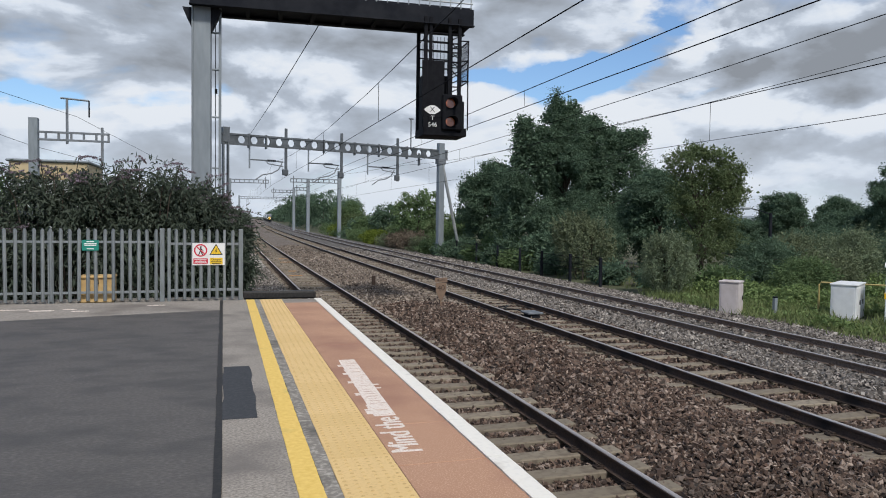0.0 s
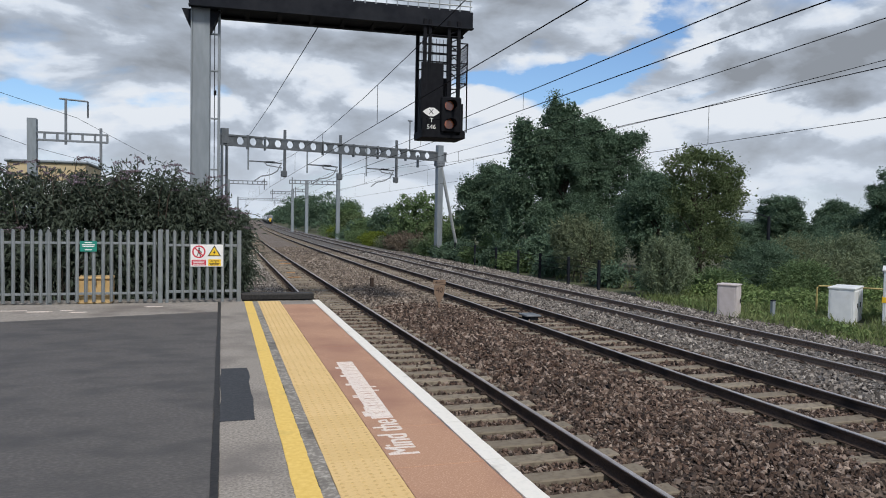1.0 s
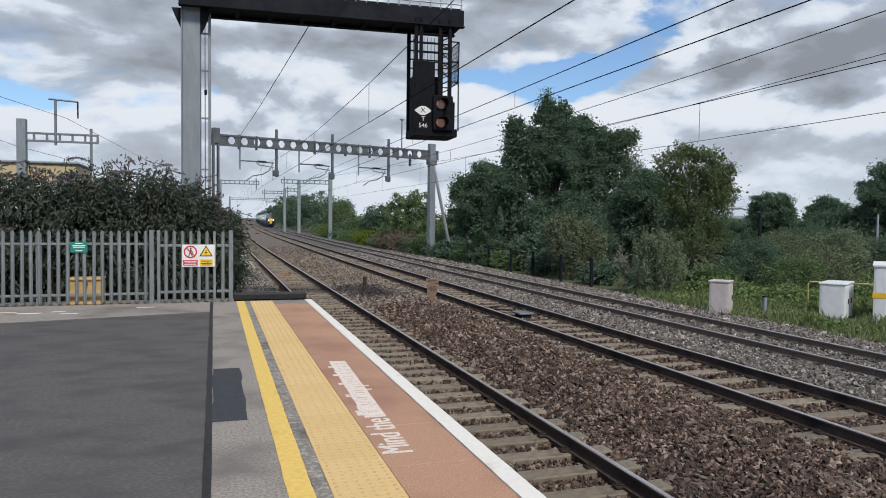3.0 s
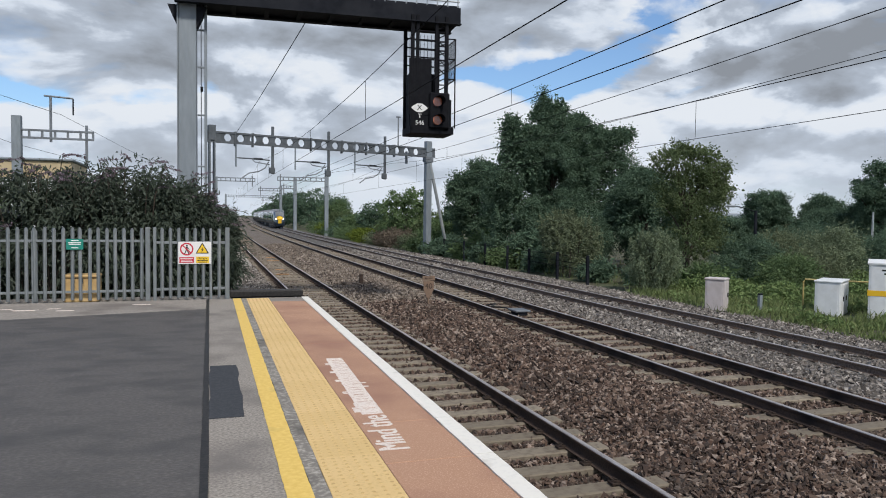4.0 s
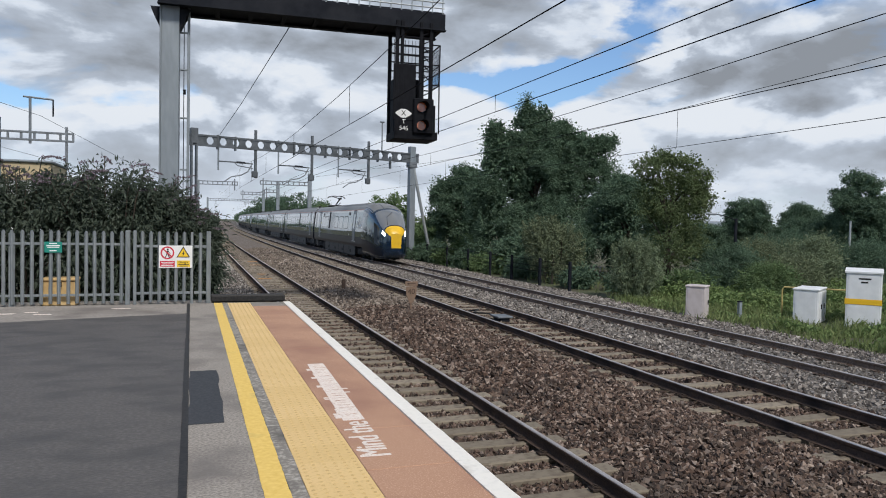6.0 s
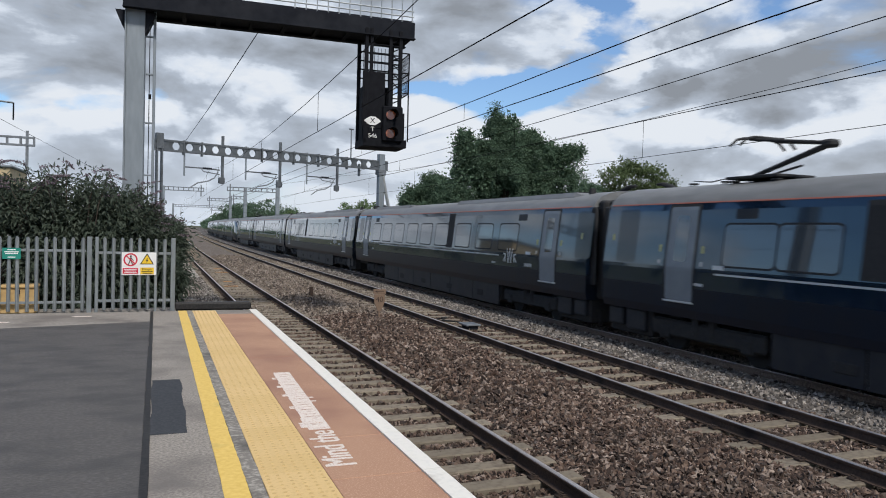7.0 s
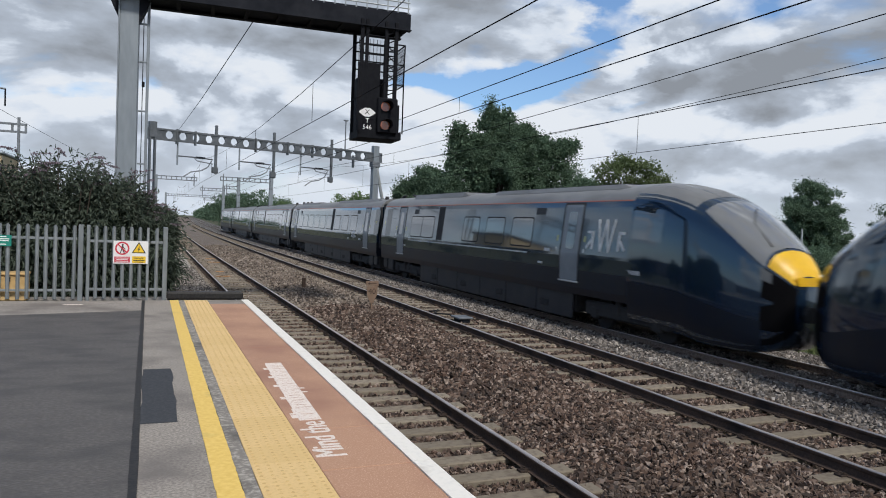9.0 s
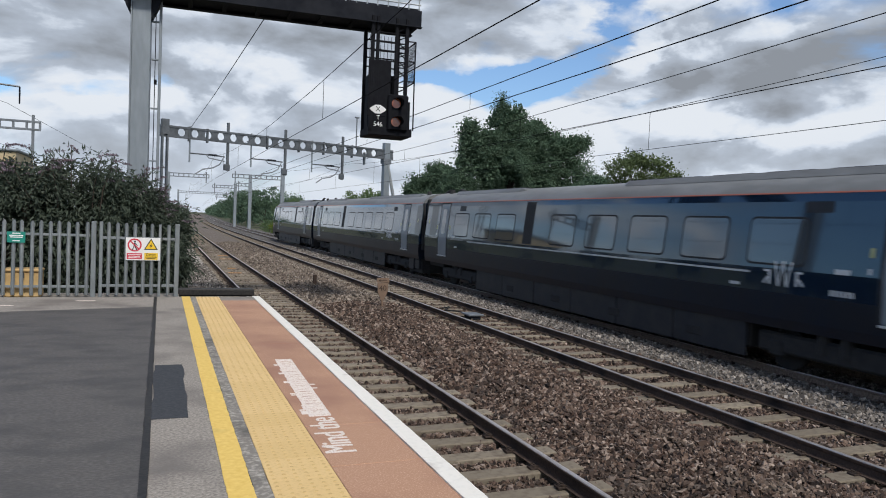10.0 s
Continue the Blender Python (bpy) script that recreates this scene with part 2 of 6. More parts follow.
# near-black base paints the shade of gaps between stones into the bed
BED_BROWN_SHADED = material("ballast_bed_brown", (0.028, 0.021, 0.018), 0.95, second=(0.105, 0.08, 0.066), scale=13, detail=9, spread=(0.44, 0.60), third=(0.06, 0.047, 0.037), scale3=0.35, bump=0.05, bump_scale=20)
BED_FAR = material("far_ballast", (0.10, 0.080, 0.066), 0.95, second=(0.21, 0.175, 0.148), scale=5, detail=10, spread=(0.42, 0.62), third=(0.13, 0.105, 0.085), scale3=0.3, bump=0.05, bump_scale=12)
BED_GREY = material("ballast_bed_grey", (0.05, 0.046, 0.043), 0.95, second=(0.19, 0.178, 0.165), scale=13, detail=9, spread=(0.44, 0.60), third=(0.10, 0.086, 0.075), scale3=0.35, bump=0.05, bump_scale=20)
EARTH = material("earth_and_grass", (0.052, 0.066, 0.030), 0.95, second=(0.085, 0.092, 0.045), scale=3.0, third=(0.07, 0.058, 0.04), scale3=0.4, bump=0.05, bump_scale=9)
GALV = material("galvanised_steel", (0.42, 0.45, 0.47), 0.5, 0.55, second=(0.33, 0.36, 0.385), scale=14, third=(0.50, 0.52, 0.53), scale3=1.4, bump=0.001, bump_scale=60)
GALV_PAINT = material("grey_steel", (0.255, 0.29, 0.322), 0.6, 0.25, second=(0.21, 0.24, 0.268), scale=6, stretch=(1, 1, 0.25), third=(0.42, 0.45, 0.46), scale3=1.0, spread3=(0.62, 0.72), bump=0.001, bump_scale=40)
FENCE_STEEL = material("fence_steel", (0.22, 0.245, 0.258), 0.55, 0.35, objects=((0.225, 0.25, 0.262), (0.315, 0.34, 0.35)), second=(0.185, 0.205, 0.215), scale=12, stretch=(1, 1, 0.3), bump=0.001, bump_scale=60)
DARK_STEEL = material("dark_steel", (0.007, 0.009, 0.014), 0.75, 0.0, spec=0.15, second=(0.012, 0.014, 0.02), scale=5, third=(0.02, 0.022, 0.028), scale3=1.2, bump=0.001, bump_scale=40)
BLACK = material("signal_black", (0.0045, 0.005, 0.008), 0.75, spec=0.15, second=(0.008, 0.009, 0.012), scale=7)
WIRE = material("wire", (0.010, 0.010, 0.012), 0.9, spec=0.1)
OLE_STEEL = material("portal_steel", (0.17, 0.19, 0.215), 0.6, 0.3, second=(0.23, 0.25, 0.275), scale=7, third=(0.13, 0.145, 0.165), scale3=1.5)
WHITE_ENAMEL = material("white_enamel", (0.80, 0.80, 0.80), 0.4, second=(0.72, 0.72, 0.71), scale=5)


# ---------------------------------------------------------------- mesh tools
class Geo:
    """Collects vertices and faces of one mesh."""

    def __init__(self):
        self.v, self.f = [], []

    def add(self, verts, faces, m=None):
        o = len(self.v)
        self.v += [tuple(m @ Vector(p)) for p in verts] if m else [tuple(p) for p in verts]
        self.f += [tuple(i + o for i in f) for f in faces]
        return self

    def box(self, cx, cy, cz, sx, sy, sz, b=0.0, m=None):
        hx, hy, hz = sx / 2, sy / 2, sz / 2
        b = min(b, hx * 0.9, hy * 0.9, hz * 0.9)
        if b <= 0:
            vs = [(cx + i * hx, cy + j * hy, cz + k * hz) for i in (-1, 1) for j in (-1, 1) for k in (-1, 1)]
            return self.add(vs, [(0, 1, 3, 2), (4, 6, 7, 5), (0, 4, 5, 1), (2, 3, 7, 6), (0, 2, 6, 4), (1, 5, 7, 3)], m)
        vs, idx = [], {}
        for i in (-1, 1):
            for j in (-1, 1):
                for k in (-1, 1):
                    for a in range(3):
                        d = [hx - b, hy - b, hz - b]
                        d[a] += b
                        idx[i, j, k, a] = len(vs)
                        vs.append((cx + i * d[0], cy + j * d[1], cz + k * d[2]))
        fs = []
        for s in (-1, 1):
            fs.append([idx[s, j, k, 0] for j, k in ((-1, -1), (1, -1), (1, 1), (-1, 1))])
            fs.append([idx[i, s, k, 1] for i, k in ((-1, -1), (1, -1), (1, 1), (-1, 1))])
            fs.append([idx[i, j, s, 2] for i, j in ((-1, -1), (1, -1), (1, 1), (-1, 1))])
        for p in (-1, 1):
            for q in (-1, 1):
                fs.append([idx[-1, p, q, 1], idx[1, p, q, 1], idx[1, p, q, 2], idx[-1, p, q, 2]])
                fs.append([idx[p, -1, q, 0], idx[p, 1, q, 0], idx[p, 1, q, 2], idx[p, -1, q, 2]])
                fs.append([idx[p, q, -1, 0], idx[p, q, 1, 0], idx[p, q, 1, 1], idx[p, q, -1, 1]])
        for i in (-1, 1):
            for j in (-1, 1):
                for k in (-1, 1):
                    fs.append([idx[i, j, k, a] for a in range(3)])
        return self.add(vs, fs, m)

    def rings(self, rings, close=True, caps=True):
        n, o = len(rings[0]), len(self.v)
        for r in rings:
            self.v += [tuple(p) for p in r]
        for a in range(len(rings) - 1):
            for i in range(n if close else n - 1):
                j = (i + 1) % n
                self.f.append((o + a * n + i, o + a * n + j, o + (a + 1) * n + j, o + (a + 1) * n + i))
        if caps and close:
            self.f.append(tuple(o + i for i in range(n)))
            self.f.append(tuple(o + (len(rings) - 1) * n + i for i in range(n)))
        return self

    def tube(self, pts, radius, n=8, caps=True):
        pts = [Vector(p) for p in pts]
        rad = radius if isinstance(radius, (list, tuple)) else [radius] * len(pts)
        rings = []
        for i, p in enumerate(pts):
            d = (pts[min(i + 1, len(pts) - 1)] - pts[max(i - 1, 0)]).normalized()
            ref = Vector((0, 0, 1)) if abs(d.z) < 0.9 else Vector((1, 0, 0))
            s = d.cross(ref).normalized()
            t = s.cross(d)
            rings.append([p + (s * math.cos(a) + t * math.sin(a)) * rad[i] for a in (2 * math.pi * k / n for k in range(n))])
        return self.rings(rings, True, caps)

    def disc(self, c, normal, r, depth, n=20):
        d = Vector(normal).normalized() * depth
        return self.tube([Vector(c), Vector(c) + d], r, n)

    def poly(self, pts, depth):
        """A flat outline given as points, thickened along the vector depth."""
        n, o = len(pts), len(self.v)
        d = Vector(depth)
        self.v += [tuple(p) for p in pts] + [tuple(Vector(p) + d) for p in pts]
        self.f += [tuple(o + i for i in range(n)), tuple(o + n + i for i in range(n))]
        self.f += [(o + i, o + (i + 1) % n, o + n + (i + 1) % n, o + n + i) for i in range(n)]
        return self


def mesh_of(name, g, mat, smooth=False):
    me = bpy.data.meshes.new(name)
    me.from_pydata(g.v, [], g.f)
    bm = bmesh.new()
    bm.from_mesh(me)
    bmesh.ops.recalc_face_normals(bm, faces=bm.faces)
    if smooth:
        for f in bm.faces:
            f.smooth = True
        for e in bm.edges:
            if len(e.link_faces) == 2 and e.calc_face_angle(0) > 0.6:
                e.smooth = False
    bm.to_mesh(me)
    bm.free()
    me.materials.append(mat)
    return me


def thing(name, m, label, category, group="", kind=""):
    ob = new(name)
    ob.empty_display_size = 0.2
    ob.matrix_basis = m if isinstance(m, Matrix) else Matrix.Translation(m)
    return tagged(ob, label, category, group, kind)


def part(name, g, mat, parent, label="", smooth=False):
    ob = new(name, mesh_of(name, g, mat, smooth) if isinstance(g, Geo) else g)
    ob.parent = parent
    return tagged(ob, label) if label else ob


def solid(name, g, mat, label, category, group="", kind="", smooth=False):
    return tagged(new(name, mesh_of(name, g, mat, smooth)), label, category, group, kind)


def quads_mesh(name, verts, faces, mat):
    """A mesh from arrays: verts (n, 3), faces (m, 4)."""
    me = bpy.data.meshes.new(name)
    me.vertices.add(len(verts))
    me.vertices.foreach_set("co", np.asarray(verts, np.float32).ravel())
    me.loops.add(faces.size)
    me.loops.foreach_set("vertex_index", np.asarray(faces, np.int32).ravel())
    me.polygons.add(len(faces))
    me.polygons.foreach_set("loop_start", np.arange(0, faces.size, 4, dtype=np.int32))
    me.polygons.foreach_set("use_smooth", np.zeros(len(faces), bool))
    me.update(calc_edges=True)
    me.materials.append(mat)
    return me


def text_mesh(body, size, mat, extrude=0.001, across="CENTER", down="CENTER"):
    cu = bpy.data.curves.new("lettering", "FONT")
    cu.body, cu.size, cu.extrude, cu.align_x, cu.align_y = body, size, extrude, across, down
    tx = new("lettering", cu)
    bpy.context.view_layer.update()
    me = bpy.data.meshes.new_from_object(tx.evaluated_get(bpy.context.evaluated_depsgraph_get()))
    bpy.data.objects.remove(tx)
    me.materials.clear()
    me.materials.append(mat)
    return me


# ---------------------------------------------------------------- the line of the railway
def bend(y):
    """How far the line has swung to the right at y."""
    if y < 44.5:
        return 0.0
    if y < 253:
        return 1.05e-4 * (y - 44.5) ** 2
    return 1.05e-4 * 208.5 ** 2 + 2 * 1.05e-4 * 208.5 * (y - 253)


def bend_slope(y):
    return 0.0 if y < 44.5 else 2.1e-4 * (min(y, 253) - 44.5)


STATIONS = [-80, -40, -20, 0, 20, 44.5] + list(range(54, 254, 10)) + [280, 330, 440, 570, 770]
TRACKS = (3.36, 8.455, 12.615)
TRACK_Z = (0.0, 0.0, -0.11)
HALF = 0.7525
SLEEPERS = ((-3.87, 0.61), (-3.93, 0.76), (-3.8, 0.70))     # first place and spacing, track by track
PLAT = 0.915
EDGE = 1.92


def strip(profile, z=0.0, y0=-80, y1=770):
    """A band along the line: profile is (x, z) across it."""
    ys = [y0] + [y for y in STATIONS if y0 < y < y1] + [y1]
    return [[(px + bend(y), y, pz + z) for px, pz in profile] for y in ys]


def build_ground():
    xs = [-2500, -600, -200, -80, -40, -20, -8, -2, 1.0, 6, 12, 15, 16.5, 18, 22, 30, 45, 70, 120, 300, 900, 2500]
    ys = [-1500, -300, -80, -30, -10, 0, 8, 13, 14, 18, 24, 32, 42, 55, 75, 100, 140, 200, 300, 500, 1000, 2500]
    g = Geo()
    rows = []
    for y in ys:
        b = bend(y) if y > 0 else 0
        row = []
        for x in xs:
            z = -0.55
            if x > 15:
                z = -0.50 + 0.12 * noise.noise((x * 0.3, y * 0.3, 0)) * (1 if x < 60 else 0)
            if x < -1:
                z = -0.50
            row.append((x + (b if abs(x) < 100 else 0), y, z))
        rows.append(row)
    g.rings(rows, close=False, caps=False)
    solid("ground", g, EARTH, "rough grassy lineside ground reaching the horizon", "ground", kind="structure", smooth=True)
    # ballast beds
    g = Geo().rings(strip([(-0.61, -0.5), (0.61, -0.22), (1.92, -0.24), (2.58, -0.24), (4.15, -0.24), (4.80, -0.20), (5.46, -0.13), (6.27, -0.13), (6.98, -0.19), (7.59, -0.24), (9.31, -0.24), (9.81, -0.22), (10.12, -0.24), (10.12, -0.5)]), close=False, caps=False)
    solid("ballast_bed_brown", g, BED_BROWN_SHADED, "brown rusty ballast bed between and under the tracks, stone-gap shade painted in", "ballast", kind="structure", smooth=True)
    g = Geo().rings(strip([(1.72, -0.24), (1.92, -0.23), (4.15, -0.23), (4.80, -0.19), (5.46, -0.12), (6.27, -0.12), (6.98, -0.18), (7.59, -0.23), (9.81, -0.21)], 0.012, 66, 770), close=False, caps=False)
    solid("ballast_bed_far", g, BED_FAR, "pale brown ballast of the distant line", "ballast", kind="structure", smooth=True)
    g = Geo().rings(strip([(9.81, -0.5), (9.83, -0.23), (10.42, -0.21), (11.33, -0.27), (12.54, -0.29), (13.86, -0.28), (14.57, -0.30), (15.78, -0.40), (16.79, -0.62)]), close=False, caps=False)
    solid("ballast_bed_grey", g, BED_GREY, "pale grey stone ballast along the far track", "ballast", kind="structure", smooth=True)


def rail_profile(c):
    h = [(0.07, -0.159), (0.07, -0.148), (0.016, -0.128), (0.010, -0.06), (0.033, -0.04), (0.036, -0.012), (0.028, -0.002)]
    return [(c + a, b) for a, b in h] + [(c - a, b) for a, b in reversed(h)]


def build_tracks():
    base = Geo().box(0, 0, -0.27, 2.5, 0.26, 0.2, 0.015)
    sleeper_mesh = mesh_of("sleeper", base, CONCRETE)
    for k, (c, tz) in enumerate(zip(TRACKS, TRACK_Z)):
        t = thing("railway_track", (0, 0, 0), ("weathered railway track beside the platform, on pale concrete sleepers", "through railway track with dark rusty rails and concrete sleepers",
                                               "far railway track with brown rails sunk in grey ballast")[k], "railway track", "railway tracks")
        for s in (-1, 1):
            ys = strip(rail_profile(c + s * HALF), tz)
            r = part("rail", Geo().rings(ys), RAIL_RUST if k == 2 else RAIL_SIDE, t)
            head = [(c + s * HALF + a, b) for a, b in ((-0.031, -0.005), (-0.027, 0.003), (0.027, 0.003), (0.031, -0.005))]
            part("rail_head", Geo().rings(strip(head, tz)), RAIL_TOP, r, "bright worn running surface")
        drop = (0.0, 0.0, 0.035)[k]
        y, step = SLEEPERS[k]
        n = 0
        rnd = random.Random(k)
        far = Geo()
        while y < 205:
            m = pose(c + bend(y) + rnd.uniform(-0.02, 0.02), y, tz - drop + rnd.uniform(-0.008, 0.006), 0, rnd.uniform(-0.4, 0.4), -math.degrees(bend_slope(y)))
            if n < 90:
                ob = part("sleeper", sleeper_mesh, CONCRETE, t)
                ob.matrix_basis = m
            else:
                far.box(0, 0, -0.27, 2.5, 0.26, 0.2, 0, m)
            y += step
            n += 1
        tagged(part("sleeper_stuff", far, CONCRETE, t), kind="stuff")
        def clip(g, q, m=None):
            x0 = q * 0.075
            g.box(x0 + q * 0.035, 0, -0.148, 0.09, 0.11, 0.03, 0.006, m)
            o = Geo().tube([(x0 - q * 0.03, -0.03, -0.132), (x0 + q * 0.05, -0.045, -0.115), (x0 + q * 0.065, 0, -0.105), (x0 + q * 0.02, 0.045, -0.115), (x0 - q * 0.035, 0.03, -0.135)], 0.009, 5)
            g.add(o.v, o.f, m)
            return g

        near = {q: mesh_of("rail_clip", clip(Geo(), q), RAIL_SIDE) for q in (-1, 1)}
        rest = Geo()
        y, step = SLEEPERS[k]
        while y < 44:
            for s in (-1, 1):
                for q in (-1, 1):
                    m = pose(c + s * HALF, y, tz)
                    if 2 < y < 17 and k < 2:
                        part("rail_clip", near[q], RAIL_SIDE, t).matrix_basis = m
                    else:
                        clip(rest, q, m)
            y += step
        tagged(part("fastening_stuff", rest, RAIL_SIDE, t), kind="stuff")


def stone_field(name, n, area, zf, size, mat, label, seed, keep=None):
    rng = np.random.default_rng(seed)
    x, y = rng.uniform(area[0], area[1], n), rng.uniform(area[2], area[3], n)
    ok = np.ones(n, bool) if keep is None else keep(x, y)
    x, y = x[ok], y[ok]
    n = len(x)
    corner = np.array([(i, j, k) for i in (-1, 1) for j in (-1, 1) for k in (-1, 1)], float)
    p = corner[None] * rng.uniform(0.15, 1.25, (n, 8, 3)) * 0.60
    p *= (rng.uniform(0.55, 1.4, (n, 1, 3)) * np.array([1.2, 0.95, 0.55]) * size * rng.uniform(0.7, 1.25, (n, 1, 1)))
    # most stones lie on a flat side
    q = rng.normal(size=(n, 4)) * np.array([1.0, 0.6, 0.6, 1.0])
    q /= np.linalg.norm(q, axis=1)[:, None]
    a, b, c, d = q.T
    R = np.array([[1 - 2 * (c * c + d * d), 2 * (b * c - a * d), 2 * (b * d + a * c)], [2 * (b * c + a * d), 1 - 2 * (b * b + d * d), 2 * (c * d - a * b)], [2 * (b * d - a * c), 2 * (c * d + a * b), 1 - 2 * (b * b + c * c)]]).transpose(2, 0, 1)
    p = np.einsum("nij,nkj->nki", R, p)
    p += np.stack([x, y, zf(x, y) + rng.uniform(-0.018, 0.022, n)], 1)[:, None]
    face = np.array([(0, 1, 3, 2), (4, 6, 7, 5), (0, 4, 5, 1), (2, 3, 7, 6), (0, 2, 6, 4), (1, 5, 7, 3)])
    f = (face[None] + 8 * np.arange(n)[:, None, None]).reshape(-1, 4)
    ob = new(name, quads_mesh(name, p.reshape(-1, 3), f, mat))
    return tagged(ob, label, "ballast", kind="stuff")


def bed_height(px, pz):
    return lambda x, y: np.interp(x, px, pz)


def build_stones():
    zb = bed_height([1.92, 2.58, 4.15, 4.80, 5.46, 6.27, 6.98, 7.59, 9.31, 10.12], [-0.23, -0.22, -0.23, -0.20, -0.11, -0.11, -0.17, -0.22, -0.22, -0.22])
    zg = bed_height([9.81, 10.42, 11.33, 12.54, 13.86, 14.57, 15.78, 16.79], [-0.23, -0.21, -0.27, -0.29, -0.28, -0.30, -0.40, -0.50])

    def clear(x, y):
        ok = np.ones(len(x), bool)
        for k, c in enumerate(TRACKS):
            first, step = SLEEPERS[k]
            near = np.abs((y - first + step / 2) % step - step / 2) < 0.15
            ok &= ~((np.abs(x - c) < 1.25) & near & (np.random.default_rng(5).random(len(x)) < (0.93 if k == 1 else 0.55 if k == 2 else np.interp(y, [9, 17], [0.93, 0.35]))))
            ok &= ~(np.abs(np.abs(x - c) - HALF) < 0.08)
        return ok

    brown, grey = "loose brown and rust-stained ballast stones", "loose pale grey ballast stones"
    stone_field("brown_ballast", 7700, (2.23, 10.01, -5, 2.7), zb, 0.075, STONES, brown, 12, clear)
    stone_field("brown_ballast", 40700, (2.23, 10.01, 2.7, 10.4), zb, 0.048, STONES, brown, 1, clear)
    stone_field("brown_ballast", 31900, (2.23, 10.01, 10.4, 22.5), zb, 0.064, STONES, brown, 2, clear)
    stone_field("brown_ballast", 16500, (2.23, 10.01, 22.5, 42.2), zb, 0.075, STONES_TAN, brown, 6, clear)
    stone_field("brown_ballast", 9900, (2.23, 10.01, 42.2, 68.6), zb, 0.10, STONES_TAN, brown, 7, clear)
    stone_field("grey_ballast", 6600, (9.81, 16.79, 40, 66.4), zg, 0.11, STONES_GREY, grey, 9, clear)
    stone_field("grey_ballast", 14300, (9.81, 16.18, 4.9, 14.8), zg, 0.055, STONES_GREY, grey, 3, clear)
    stone_field("grey_ballast", 24200, (9.81, 16.69, 14.8, 40), zg, 0.066, STONES_GREY, grey, 4, clear)


def build_gravel():
    g = Geo().rings(strip([(0.10, -0.55), (0.35, -0.16), (1.21, -0.13), (2.23, -0.17), (2.38, -0.3)], 0, 15.1, 99), close=False, caps=False)
    solid("gravel_path", g, GRAVEL, "pale gravel walkway beside the near track", "gravel", kind="structure", smooth=True)
    zp = bed_height([0.35, 1.21, 2.23], [-0.15, -0.12, -0.16])
    stone_field("pale_gravel", 5060, (0.40, 2.28, 16.3, 40), zp, 0.05, STONES_GREY, "loose pale gravel stones beside the near track", 8)


# ---------------------------------------------------------------- platform
def slab(x0, x1, y0, y1, top, thick=0.03, b=0.004):
    return Geo().box((x0 + x1) / 2, (y0 + y1) / 2, top - thick / 2, x1 - x0, y1 - y0, thick, b)


def ragged(x0, x1, y0, y1, top, jag, step, seed, thick=0.02):
    """A thin laid surface whose long edges wander a little."""
    rnd = random.Random(seed)
    n = max(2, int((y1 - y0) / step))
    rows = []
    for k in range(n + 1):
        y = y0 + (y1 - y0) * k / n
        a, b = x0 + rnd.uniform(-jag, jag), x1 + rnd.uniform(-jag, jag)
        rows.append([(a, y, top), (b, y, top), (b, y, top - thick), (a, y, top - thick)])
    return Geo().rings(rows)


def end_y(x):
    """Where the platform stops: its end is cut a little askew."""
    return 14.93 + 0.012 * x


def to_end(x0, x1, y0, top, thick=0.03):
    return Geo().poly([(x0, y0, top), (x1, y0, top), (x1, end_y(x1), top), (x0, end_y(x0), top)], (0, 0, -thick))


def tarmac_y(x):
    return 13.39 + 0.243 * x if x > -6 else 11.93


